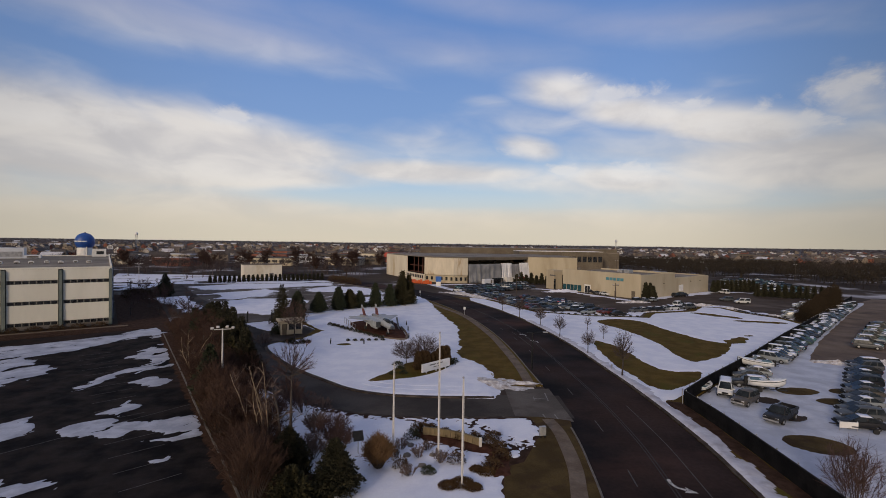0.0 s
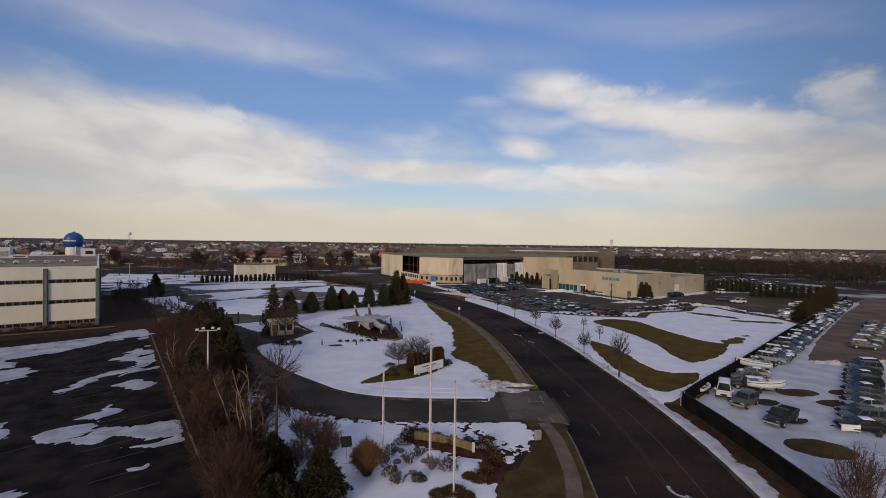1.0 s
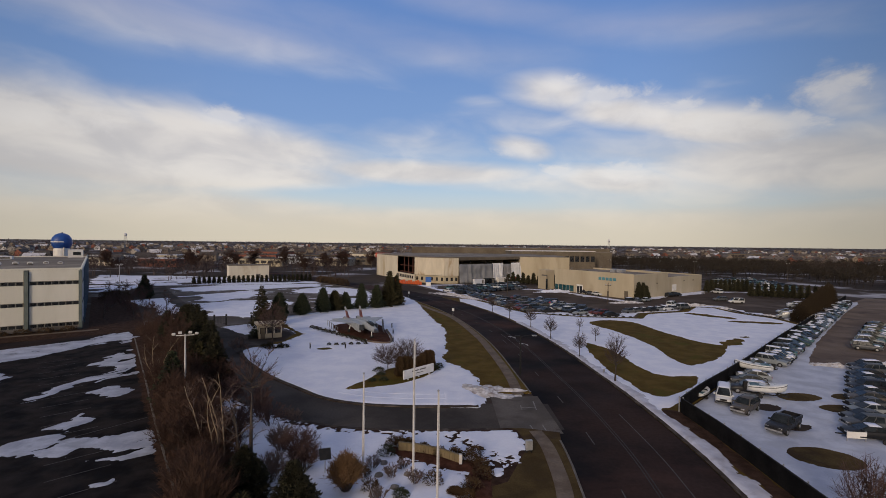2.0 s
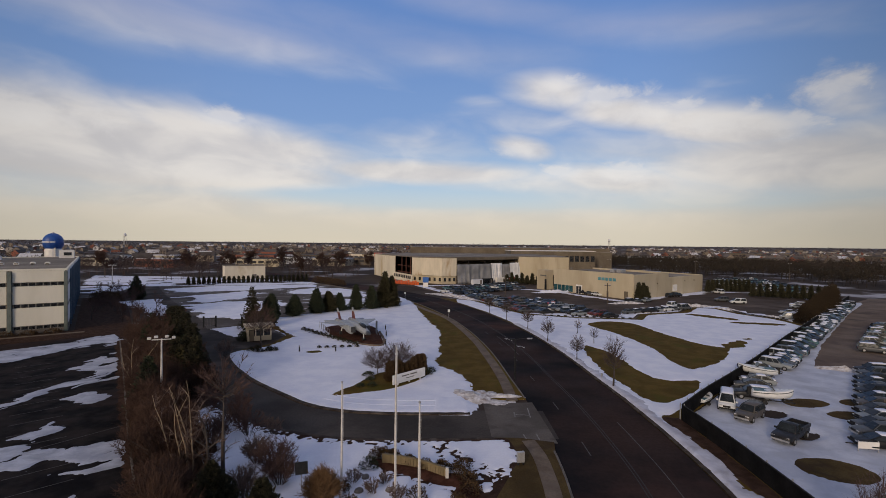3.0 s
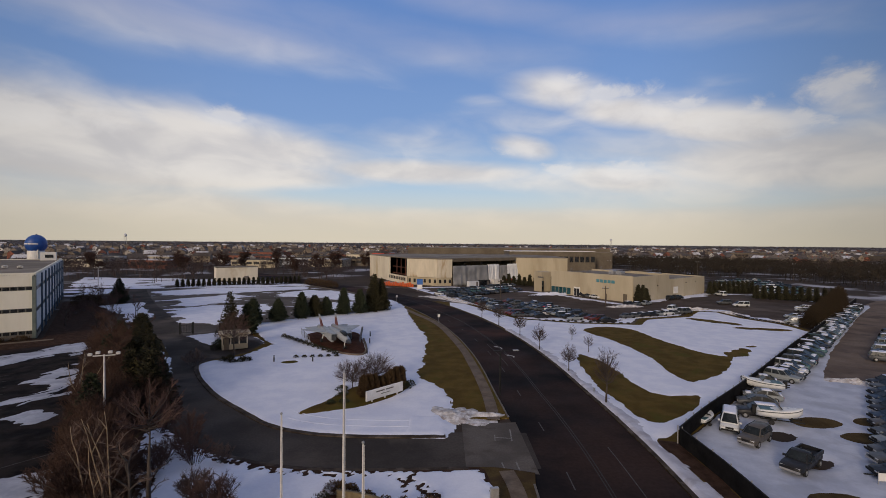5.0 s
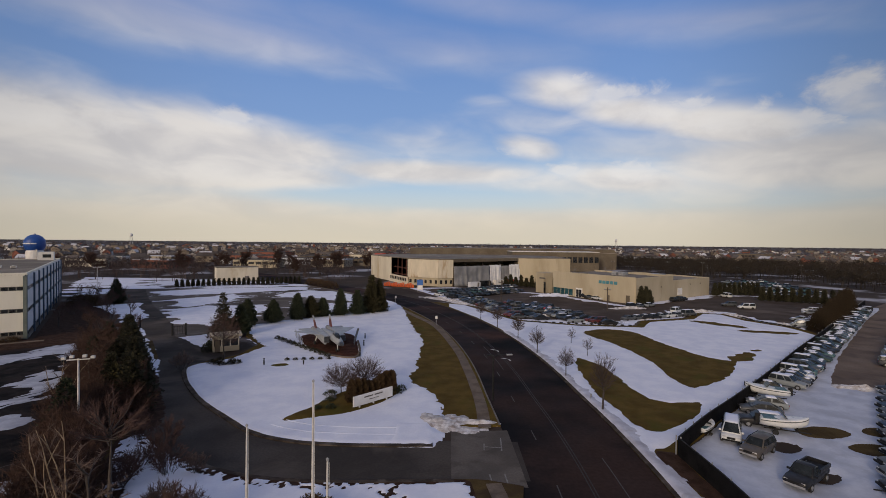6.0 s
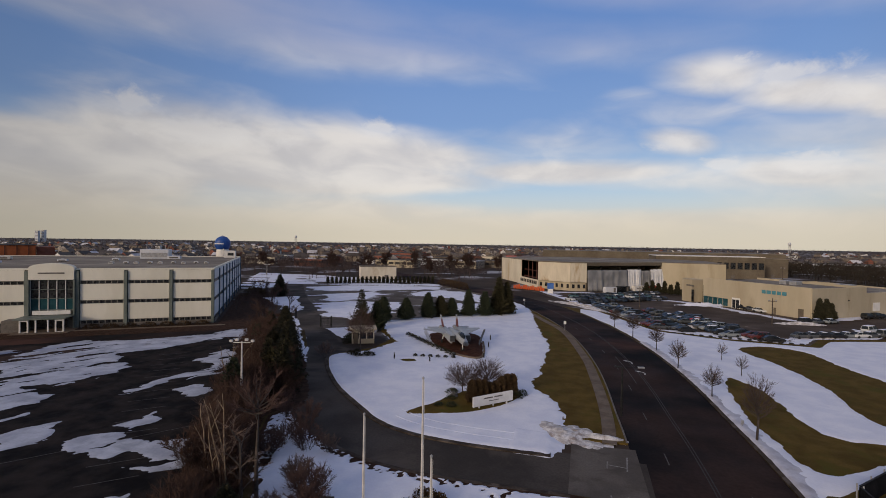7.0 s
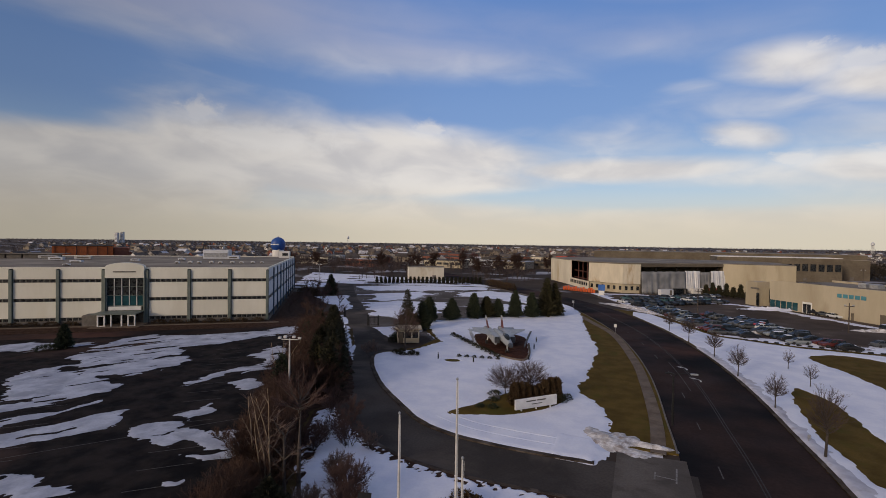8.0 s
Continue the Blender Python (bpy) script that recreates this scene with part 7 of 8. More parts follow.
# ---- the jet on its bed ----
def jet():
    """A swept twin-tail display jet; x forward, one plain form for each part."""
    o = thing("display_jet", -15.7, 101.9, 0.45, -62, "grey twin-tailed display jet with swept wings on a mulch bed", "aircraft")

    def ring(x, w, z0, z1, n=12, flat=1.0):
        zc, h = (z0 + z1) / 2, (z1 - z0) / 2
        return [(x, w * math.copysign(abs(math.cos(a)) ** flat, math.cos(a)), zc + h * math.copysign(abs(math.sin(a)) ** flat, math.sin(a))) for a in np.linspace(0, 2 * math.pi, n, endpoint=False)]

    body = Acc().loft([ring(9.2, 0.06, 1.85, 1.95), ring(8.2, 0.38, 1.55, 2.2), ring(7.0, 0.62, 1.4, 2.5), ring(5.6, 0.75, 1.35, 2.75), ring(4.0, 0.82, 1.35, 2.95), ring(2.0, 0.9, 1.4, 2.9), ring(-1.0, 0.95, 1.6, 2.75), ring(-4.5, 0.8, 1.75, 2.6), ring(-7.2, 0.3, 1.95, 2.35)])
    part("fuselage", body, M_JET, o, smooth=True)
    part("nose_cone", Acc().loft([ring(9.25, 0.05, 1.86, 1.94), ring(8.3, 0.37, 1.56, 2.19), ring(7.7, 0.52, 1.47, 2.35)]), M_JET_DARK, o, "dark nose cone", smooth=True)
    part("canopy", Acc().loft([ring(6.4, 0.12, 2.5, 2.7), ring(5.6, 0.42, 2.5, 3.2), ring(4.4, 0.48, 2.6, 3.4), ring(3.0, 0.4, 2.7, 3.3), ring(1.9, 0.12, 2.75, 2.95)]), M_SCREEN, o, "dark canopy", smooth=True)
    for s in (-1, 1):
        box = [[(x, s * (1.55 + w * u), zc + h * v) for u, v in ((-1, -1), (1, -1), (1.1, 0), (1, 1), (-1, 1))] for x, w, zc, h in ((3.0, 0.5, 1.95, 0.62), (1.0, 0.55, 1.95, 0.65), (-3.5, 0.62, 2.0, 0.66), (-7.6, 0.55, 2.05, 0.55), (-8.6, 0.45, 2.05, 0.42))]
        part("engine", Acc().loft(box if s > 0 else [r[::-1] for r in box]), M_JET, o)
        part("intake", Acc().box(3.05, s * 1.55, 1.4, 0.1, 0.9, 1.1), M_JET_DARK, o, "dark intake mouth")
        part("nozzle", Acc().tube([(-8.5, s * 1.55, 2.05), (-9.4, s * 1.55, 2.05)], [0.5, 0.4], 12), M_JET_DARK, o, "dark engine nozzle")
        wing = [(2.8, 0.9), (0.2, 2.6), (-4.4, 6.1), (-5.5, 6.2), (-5.4, 3.0), (-4.8, 0.9)]
        top = [(x, s * y, 2.55 - 0.02 * y) for x, y in wing]
        low = [(x, s * y, 2.35 + 0.01 * y) for x, y in wing]
        k = len(wing)
        faces = [tuple(range(k)), tuple(range(k, 2 * k))[::-1]] + [(i, k + i, k + (i + 1) % k, (i + 1) % k) for i in range(k)]
        part("wing", Acc().add(top + low, faces if s < 0 else [f[::-1] for f in faces]), M_JET, o, "swept grey wing", bevel=0.03)
        tail = [(-5.6, 1.4), (-8.2, 4.6), (-9.3, 4.6), (-9.0, 1.4)]
        t2 = [(x, s * y, 2.15) for x, y in tail] + [(x, s * y, 2.02) for x, y in tail]
        part("tailplane", Acc().add(t2, [(0, 1, 2, 3), (7, 6, 5, 4)] + [(i, 4 + i, 4 + (i + 1) % 4, (i + 1) % 4) for i in range(4)]), M_JET, o, bevel=0.02)

        def fin_part(z0, z1):
            f = lambda z: (-5.4 - (z - 2.5) * 1.0, -7.5 - (z - 2.5) * 0.5)       # leading and trailing edge at a height
            pts = []
            for y in (-0.08, 0.08):
                for z in (z0, z1):
                    a, b = f(z)
                    yy = s * (1.55 + (z - 2.5) * 0.09) + y
                    pts += [(a, yy, z), (b, yy, z)]
            return Acc().add(pts, [(0, 1, 3, 2), (6, 7, 5, 4), (0, 4, 5, 1), (2, 3, 7, 6), (0, 2, 6, 4), (1, 5, 7, 3)])
        fin = part("fin", fin_part(2.5, 4.1), M_JET_RED, o, "tail fin with a dull red band", bevel=0.02)
        part("fin_tip", fin_part(4.1, 4.9), M_JET, fin, "grey fin tip")
        part("drop_tank", Acc().tube([(2.6, s * 1.5, 1.0), (1.6, s * 1.5, 1.0), (-1.4, s * 1.5, 1.0), (-2.6, s * 1.5, 1.0)], [0.05, 0.3, 0.3, 0.08], 10), M_JET, o, smooth=True)
        leg = part("landing_gear", Acc().tube([(-2.6, s * 2.2, 1.6), (-2.8, s * 2.5, 0.35)], [0.12, 0.1], 8), M_WHITE, o, "white landing gear leg")
        part("wheel", Acc().tube([(-2.8, s * 2.35, 0.34), (-2.8, s * 2.7, 0.34)], [0.42, 0.42], 14), M_TYRE, leg)
    nose = part("landing_gear", Acc().tube([(5.0, 0, 1.5), (5.2, 0, 0.25)], [0.1, 0.09], 8), M_WHITE, o, "white landing gear leg")
    for y in (-0.22, 0.22):
        part("wheel", Acc().tube([(5.2, y - 0.08, 0.28), (5.2, y + 0.08, 0.28)], [0.32, 0.32], 14), M_TYRE, nose)
    return o


jet()
for k in range(5):
    p = thing("pipe_rail", -25.6 + 0.9 * k, 111.0 - 1.9 * k, 0.1, -62, "thin grey pipe rail beside a jet", "rail", "pipe rails")
    part("rail", Acc().tube([(-1.1, 0, 1.5), (1.1, 0, 1.5)], [0.04, 0.04], 6), M_STEEL, p)
    for x in (-1.0, 1.0):
        part("post", Acc().tube([(x, 0, 0), (x, 0, 1.5)], [0.04, 0.04], 6), M_STEEL, p)
solid("walkway", ribbon(Acc(), smooth_line([(-10.8, 98.8), (-11.6, 104), (-12.7, 112), (-14.0, 121.5)], 6), -0.22, 0.22, LAWN_Z + 0.2, LAWN_Z), M_STONE, "narrow stone edging that runs past a jet", "edging", kind="structure", bevel=0.03)
solid("bed_edging", ribbon(Acc(), JET_BED[10:26], -0.2, 0.2, LAWN_Z + 0.36, LAWN_Z), M_CONCRETE, "pale stone edging round a mulch bed", "edging", kind="structure", bevel=0.03)



def bollard(x, y):
    o = thing("bollard_light", x, y, 0.18, 0, "short black bollard light standing in snow", "bollard", "bollard lights on the island")
    part("post", Acc().lathe([(0.12, 0), (0.12, 0.85), (0.1, 0.9)], 10), M_BLACK, o)
    part("lens", Acc().lathe([(0.1, 0.9), (0.1, 1.0)], 10), M_LAMP, o)
    part("cap", Acc().lathe([(0.15, 1.0), (0.15, 1.08), (0.02, 1.13)], 10), M_BLACK, o)
    return o


first = bollard(-23.6, 88.2)
for x, y in ((-17.0, 88.6), (-8.5, 94.6), (-9.4, 103.4), (-10.4, 110.4), (-13.6, 92.4)):
    copy_thing(first, pose(x, y, 0.18))


# ---- the low sign ----
def low_sign():
    a, b = (-4.25, 67.7), (0.05, 72.3)
    o = thing("low_sign", (a[0] + b[0]) / 2, (a[1] + b[1]) / 2, 0.2, math.degrees(math.atan2(b[1] - a[1], b[0] - a[0])), "long low cream sign board on white posts", "sign")
    part("board", Acc().box(0, 0, 0.32, 6.3, 0.22, 1.28), M_WHITE, o, "cream board", bevel=0.02)
    for x, z, w, h in ((-0.85, 1.16, 1.4, 0.15), (0.75, 1.16, 1.3, 0.15), (-0.3, 0.78, 0.9, 0.09), (0.55, 0.78, 0.6, 0.09)):
        part("letter_bar", Acc().box(x, -0.125, z, w, 0.03, h), M_PLINTH, o, "dark bar of lettering")
    for x in (-2.2, 0, 2.2):
        part("post", Acc().box(x, 0.0, -0.1, 0.16, 0.16, 0.42), M_WHITE, o)
    return o


low_sign()


# ---- flagpoles ----
def flagpole(x, y, tall, base=0.1):
    o = thing("flagpole", x, y, base, 0, "slim pale flagpole with no flag on a planted bed", "flagpole", "three flagpoles")
    part("pole", Acc().lathe([(0.09, 0), (0.085, tall * 0.5), (0.05, tall - 0.15)], 10), M_POLE, o)
    part("finial", Acc().lathe([(0.03, tall - 0.15), (0.09, tall - 0.08), (0.09, tall - 0.02), (0.02, tall + 0.05)], 10), M_STEEL, o)
    part("collar", Acc().lathe([(0.2, 0), (0.2, 0.1), (0.12, 0.2)], 12), M_STEEL, o)
    part("rope", Acc().tube([(0.13, 0, 1.2), (0.09, 0, tall - 0.2)], [0.012, 0.012], 4), M_WHITE, o)
    return o


flagpole(-1.15, 39.5, 12.3)
flagpole(-5.45, 39.6, 9.35)
flagpole(0.95, 35.0, 9.4)


# ---- the curved timber wall ----
timber = thing("timber_wall", 0, 0, 0.1, 0, "low curved wall of upright tan timber boards", "wall")
curve = smooth_line([(-2.9, 45.3), (-1.0, 44.85), (1.1, 43.95), (3.0, 42.6)], 8)
board = mesh_of("board", Acc().box(0, 0, 0, 0.26, 0.09, 0.92), M_TIMBER)
for k, (p, q) in enumerate(zip(curve, curve[1:])):
    b = part("board", board, None, timber)
    b.location, b.rotation_euler = ((p[0] + q[0]) / 2, (p[1] + q[1]) / 2, 0.01 * (k % 3)), (0, 0, math.atan2(q[1] - p[1], q[0] - p[0]))
part("cap", ribbon(Acc(), curve, -0.12, 0.12, 1.0, 0.93), M_TIMBER, timber, "weathered cap rail")
part("end_post", Acc().box(3.05, 42.5, 0, 0.28, 0.28, 1.1), M_POLE, timber, "pale end post", bevel=0.02)


def boulder(x, y, r, seed):
    rng = random.Random(seed)
    rings = []
    for i, (f, z) in enumerate(((0.85, -0.1), (1.0, 0.3), (0.8, 0.7), (0.3, 0.95))):
        rings.append([(x + r * f * math.cos(a) * rng.uniform(0.8, 1.2), y + r * f * math.sin(a) * rng.uniform(0.8, 1.2), 0.12 + z * r * rng.uniform(0.8, 1.0)) for a in np.linspace(0, 2 * math.pi, 9, endpoint=False)])
    return solid("boulder", Acc().loft(rings), M_STONE, "weathered grey boulder in a planted bed", "rock", "bed boulders")


for k, (x, y, r) in enumerate([(-4.2, 40.4, 0.4), (-2.6, 38.4, 0.4), (-1.7, 40.6, 0.35), (-4.0, 42.6, 0.4), (-7.9, 71.8, 0.6), (-8.6, 74.4, 0.5)]):
    boulder(x, y, r, 800 + k)
box = thing("utility_box", 9.9, 45.4, 0.12, 10, "small grey utility box on short legs", "utility box")
part("case", Acc().box(0, 0, 0.25, 0.7, 0.35, 0.95), M_STEEL, box, bevel=0.02)
for x in (-0.25, 0.25):
    part("leg", Acc().box(x, 0, 0, 0.08, 0.3, 0.26), M_BLACK, box)
panel = thing("panel_post", -9.0, 40.8, 0.12, 20, "dark square panel tilted on a thin post", "panel")
part("post", Acc().tube([(0, 0, 0), (0, 0, 1.7)], [0.05, 0.05], 8), M_STEEL, panel)
part("panel", Acc().add([(-0.5, -0.42, 1.45), (0.5, -0.42, 1.45), (0.5, 0.3, 2.15), (-0.5, 0.3, 2.15), (-0.5, -0.38, 1.4), (0.5, -0.38, 1.4), (0.5, 0.34, 2.1), (-0.5, 0.34, 2.1)], [(0, 1, 2, 3), (7, 6, 5, 4), (0, 4, 5, 1), (1, 5, 6, 2), (2, 6, 7, 3), (3, 7, 4, 0)]), M_BLACK, panel, "dark flat panel")
part("bracket", Acc().tube([(0.28, 0, 0.9), (0.4, 0, 1.25), (0.1, 0, 1.5)], [0.03, 0.03, 0.03], 6), M_STEEL, panel)


# ---- lamps and poles ----
def lot_lamp(x, y, tall, rz, heads=4):
    o = thing("lot_lamp", x, y, 0.0, rz, "tall grey car park lamp with a bar of floodlights", "lamp post", "car park lamps")
    part("post", Acc().lathe([(0.14, 0), (0.12, tall * 0.5), (0.08, tall)], 10), M_POLE, o)
    part("base", Acc().lathe([(0.35, 0), (0.35, 0.7)], 12), M_CONCRETE, o)
    part("crossbar", Acc().tube([(-1.0, 0, tall - 0.1), (1.0, 0, tall - 0.1)], [0.06, 0.06], 6), M_POLE, o)
    for x2, z, t in ((-1.25, 0.1, 0.4), (-0.55, 0.25, 0.1), (0.55, 0.25, -0.1), (1.25, 0.1, -0.4)):
        part("floodlight", Acc().box(x2, 0, tall + z - 0.15, 0.36, 0.3, 0.26), M_POLE, o, bevel=0.03)
    return o


lot_lamp(-30.0, 56.6, 9.1, 20)
lot_lamp(-134, 196, 9.5, 20)


def street_pole(x, y, tall):
    o = thing("street_lamp", x, y, 0.12, 0, "dark street lamp pole at the kerb", "lamp post", "street lamps")
    part("post", Acc().lathe([(0.15, 0), (0.13, tall * 0.5), (0.1, tall)], 10), M_BLACK, o)
    part("arm", Acc().tube([(0, 0, tall - 0.2), (0.7, 0.2, tall + 0.05), (1.9, 0.4, tall + 0.05)], [0.05, 0.05, 0.04], 6), M_BLACK, o)
    part("lamp_head", Acc().box(2.2, 0.45, tall - 0.05, 0.8, 0.32, 0.16, 12), M_STEEL, o, bevel=0.03)
    part("lamp_head", Acc().box(-0.5, -0.1, tall - 0.05, 0.8, 0.32, 0.16, 12), M_BLACK, o, bevel=0.03)
    return o


street_pole(13.6, 72.0, 6.1)


def utility_pole(x, y, tall):
    o = thing("utility_pole", x, y, 0, 0, "brown timber utility pole with a crossarm", "utility pole", "utility poles")
    part("post", Acc().lathe([(0.16, 0), (0.11, tall)], 8), M_BARK, o)
    part("crossarm", Acc().box(0, 0, tall - 0.9, 2.0, 0.14, 0.16), M_BARK, o)
    for s in (-0.8, 0.8):
        part("floodlight", Acc().box(s, 0, tall - 0.74, 0.4, 0.3, 0.3), M_STEEL, o)
    return o


for x, y, h in ((58, 157.5, 7.5), (27, 180, 7.5), (205, 272, 11), (160, 290, 11), (250, 262, 11), (110, 300, 11)):
    utility_pole(x, y, h)


def road_sign(x, y, rz, w, h, tall, material, label):
    o = thing("road_sign", x, y, 0.12, rz, label, "sign", "road signs")
    part("post", Acc().box(0, 0, 0, 0.07, 0.07, tall), M_STEEL, o)
    part("plate", Acc().box(0, -0.05, tall - h, w, 0.03, h), material, o)
    return o


road_sign(4.6, 128.4, 10, 0.6, 0.75, 2.3, M_WHITE, "small pale traffic sign at the kerb")
road_sign(-10.5, 170.5, 10, 0.6, 0.75, 2.3, M_STEEL, "small pale traffic sign at the kerb")
road_sign(26.9, 72.8, 10, 0.3, 0.45, 0.9, M_STEEL, "low marker post at the kerb")
board = thing("notice_board", -4.4, 209, 0, 5, "blue and white site notice board", "sign")
for x in (-1.0, 1.0):
    part("post", Acc().box(x, 0.1, 0, 0.15, 0.15, 5.0), M_WHITE, board)
part("panel", Acc().box(0, 0, 2.6, 2.6, 0.12, 2.4), M_SIGN_BLUE, board, "blue panel")
part("panel", Acc().box(0, 0, 0.7, 2.2, 0.12, 1.8), M_WHITE, board, "white panel")
for k in range(13):
    t = k / 12
    x, y = -22.5 + 14 * t, 231 - 8 * t
    barrier = thing("site_barrier", x, y, 0, -55, "orange mesh site barrier before a hangar", "barrier", "site barriers")
    part("mesh", Acc().box(0, 0, 0.1, 1.9, 0.06, 1.5 + 0.3 * (k % 3)), M_ORANGE, barrier)
    part("foot", Acc().box(-0.9, 0, 0, 0.12, 0.6, 0.12).box(0.9, 0, 0, 0.12, 0.6, 0.12), M_BLACK, barrier)
for x, y, rz, m in ((20, 230, 30, M_PANEL_SIDE), (33, 244, 35, M_WHITE), (26, 238, 35, M_GLASS), (40, 247, 30, M_RED)):
    c = thing("site_container", x, y, 0, rz, "site container in front of tarpaulins", "container", "site containers")
    part("body", Acc().box(0, 0, 0.1, 5.6, 2.3, 2.4), m, c, bevel=0.03)
    part("door", Acc().box(1.6, -1.17, 0.15, 1.0, 0.05, 2.1), M_PLINTH, c)


# ---- guard booth and gate ----
booth = thing("guard_booth", -35.4, 99.2, 0.05, 28, "small pale guard booth with a flat overhanging roof", "booth")
part("wall", Acc().box(0, 0, 0, 4.6, 3.2, 1.0).box(0, 0, 2.3, 4.6, 3.2, 0.5), M_TAN, booth, bevel=0.02)
for x in (-2.2, -0.75, 0.75, 2.2):
    for y in (-1.5, 1.5):
        part("corner_post", Acc().box(x, y, 1.0, 0.22, 0.2, 1.3), M_CREAM, booth)
part("glazing", Acc().box(0, 0, 1.0, 4.3, 2.9, 1.3), M_GLASS, booth)
part("roof", Acc().box(0, 0, 2.8, 5.6, 4.2, 0.35), M_TAN, booth, "flat tan roof with dark ribs", bevel=0.03)
for x in (-2, -1, 0, 1, 2):
    part("roof_rib", Acc().box(x, 0, 3.15, 0.12, 4.0, 0.08), M_BROWN_WALL, booth)
part("door", Acc().box(-1.5, -1.62, 0, 0.9, 0.06, 2.2), M_BROWN_WALL, booth)


def gate(x, y, rz, wide):
    o = thing("slide_gate", x, y, 0.02, rz, "dark tubular slide gate beside the drive", "gate", "drive gates")
    part("frame", Acc().tube([(-wide / 2, 0, 0.3), (wide / 2, 0, 0.3)], [0.05, 0.05], 6).tube([(-wide / 2, 0, 2.0), (wide / 2, 0, 2.0)], [0.05, 0.05], 6), M_BLACK, o)
    for k in range(9):
        part("bar", Acc().tube([(-wide / 2 + wide * k / 8, 0, 0.3), (-wide / 2 + wide * k / 8, 0, 2.0)], [0.03, 0.03], 5), M_BLACK, o)
    for s in (-1, 1):
        part("gate_post", Acc().box(s * wide / 2, 0, 0, 0.35, 0.35, 2.6), M_BLACK, o)
    return o


gate(-52.0, 112.2, 20, 2.6)
gate(-42.5, 112.5, 10, 4.0)
gate(-66.0, 117.8, 70, 3.0)


# ---- the black fence ----
def fence(points, back, tall=1.9, step=2.6):
    o = thing("cloth_fence", 0, 0, 0, 0, "black cloth-covered chain-link fence on steel posts", "fence")
    run = smooth_line(points, 14)
    part("cloth", ribbon(Acc(), run, -0.03, 0.03, tall, 0.05), M_FENCE, o, "black windscreen cloth")
    part("top_rail", ribbon(Acc(), run, -0.05, 0.05, tall + 0.08, tall), M_BLACK, o)
    last, mesh = None, mesh_of("post", Acc().lathe([(0.06, 0), (0.06, tall + 0.2)], 8), M_STEEL)
    for p in run:
        if last is None or math.dist(p, last) >= step:
            q = part("post", mesh, None, o)
            q.location = (p[0] + 0.12 * back, p[1] - 0.12 * back, 0)
            last = p
    return o


fence([(30.7, 56.7), (37.3, 63.3), (45.3, 70.7), (56.3, 81.2), (74.3, 98.9), (90, 113.8), (120, 142.6), (158, 179)], -1)
fence([(28.6, 8), (29.8, 30), (30.4, 40), (30.8, 48), (30.8, 52), (30.7, 56.5)], 1)

# ---- vehicles ----
def section(x, half, z0, z1, round_=0.2):
    """A rounded cross-section, widest below the belt."""
    h = z1 - z0
    r = min(round_, h / 3)
    side = [(half * 0.88, z0), (half * 0.97, z0 + 0.22 * h), (half, z0 + 0.5 * h), (half * 0.975, z1 - r), (half * 0.94, z1 - r * 0.4), (half * 0.84, z1 - r * 0.08), (half * 0.5, z1 + 0.015)]
    return [(x, y, z) for y, z in side] + [(x, -y, z) for y, z in side[::-1]]


def cabin_ring(x, low, high, z0, z1):
    """The greenhouse: flat sides that round into the roof."""
    h = z1 - z0
    side = [(low, z0), (low + (high - low) * 0.8, z0 + 0.8 * h), (high * 0.96, z0 + 0.93 * h), (high * 0.82, z1), (high * 0.4, z1 + 0.03)]
    return [(x, y, z) for y, z in side] + [(x, -y, z) for y, z in side[::-1]]


KINDS = {
    # length, half width, stations (share of length, floor, belt height), cabin (rear foot, rear top, front top, front foot), belt, roof height
    "sedan": (4.7, 0.9, ((-0.5, 0.42, 0.74), (-0.48, 0.3, 0.9), (-0.44, 0.26, 0.98), (-0.3, 0.24, 1.0), (0.1, 0.24, 0.96), (0.28, 0.24, 0.92), (0.4, 0.26, 0.84), (0.465, 0.28, 0.74), (0.5, 0.4, 0.6)), (-0.43, -0.22, 0.02, 0.25), 0.94, 1.44),
    "suv": (4.75, 0.95, ((-0.5, 0.5, 0.92), (-0.485, 0.36, 1.08), (-0.3, 0.32, 1.12), (0.1, 0.32, 1.1), (0.28, 0.32, 1.06), (0.42, 0.34, 0.98), (0.48, 0.38, 0.88), (0.5, 0.48, 0.74)), (-0.485, -0.42, 0.05, 0.22), 1.06, 1.74),
    "van": (5.0, 0.98, ((-0.5, 0.5, 0.95), (-0.48, 0.34, 1.1), (-0.2, 0.3, 1.12), (0.25, 0.3, 1.1), (0.38, 0.32, 1.02), (0.46, 0.34, 0.9), (0.5, 0.48, 0.72)), (-0.49, -0.46, 0.16, 0.36), 1.08, 1.95),
    "pickup": (5.5, 0.98, ((-0.5, 0.55, 1.06), (-0.48, 0.42, 1.08), (-0.05, 0.36, 1.1), (0.2, 0.36, 1.1), (0.36, 0.37, 1.06), (0.46, 0.4, 0.98), (0.5, 0.5, 0.8)), (-0.08, -0.03, 0.1, 0.24), 1.06, 1.78),
}


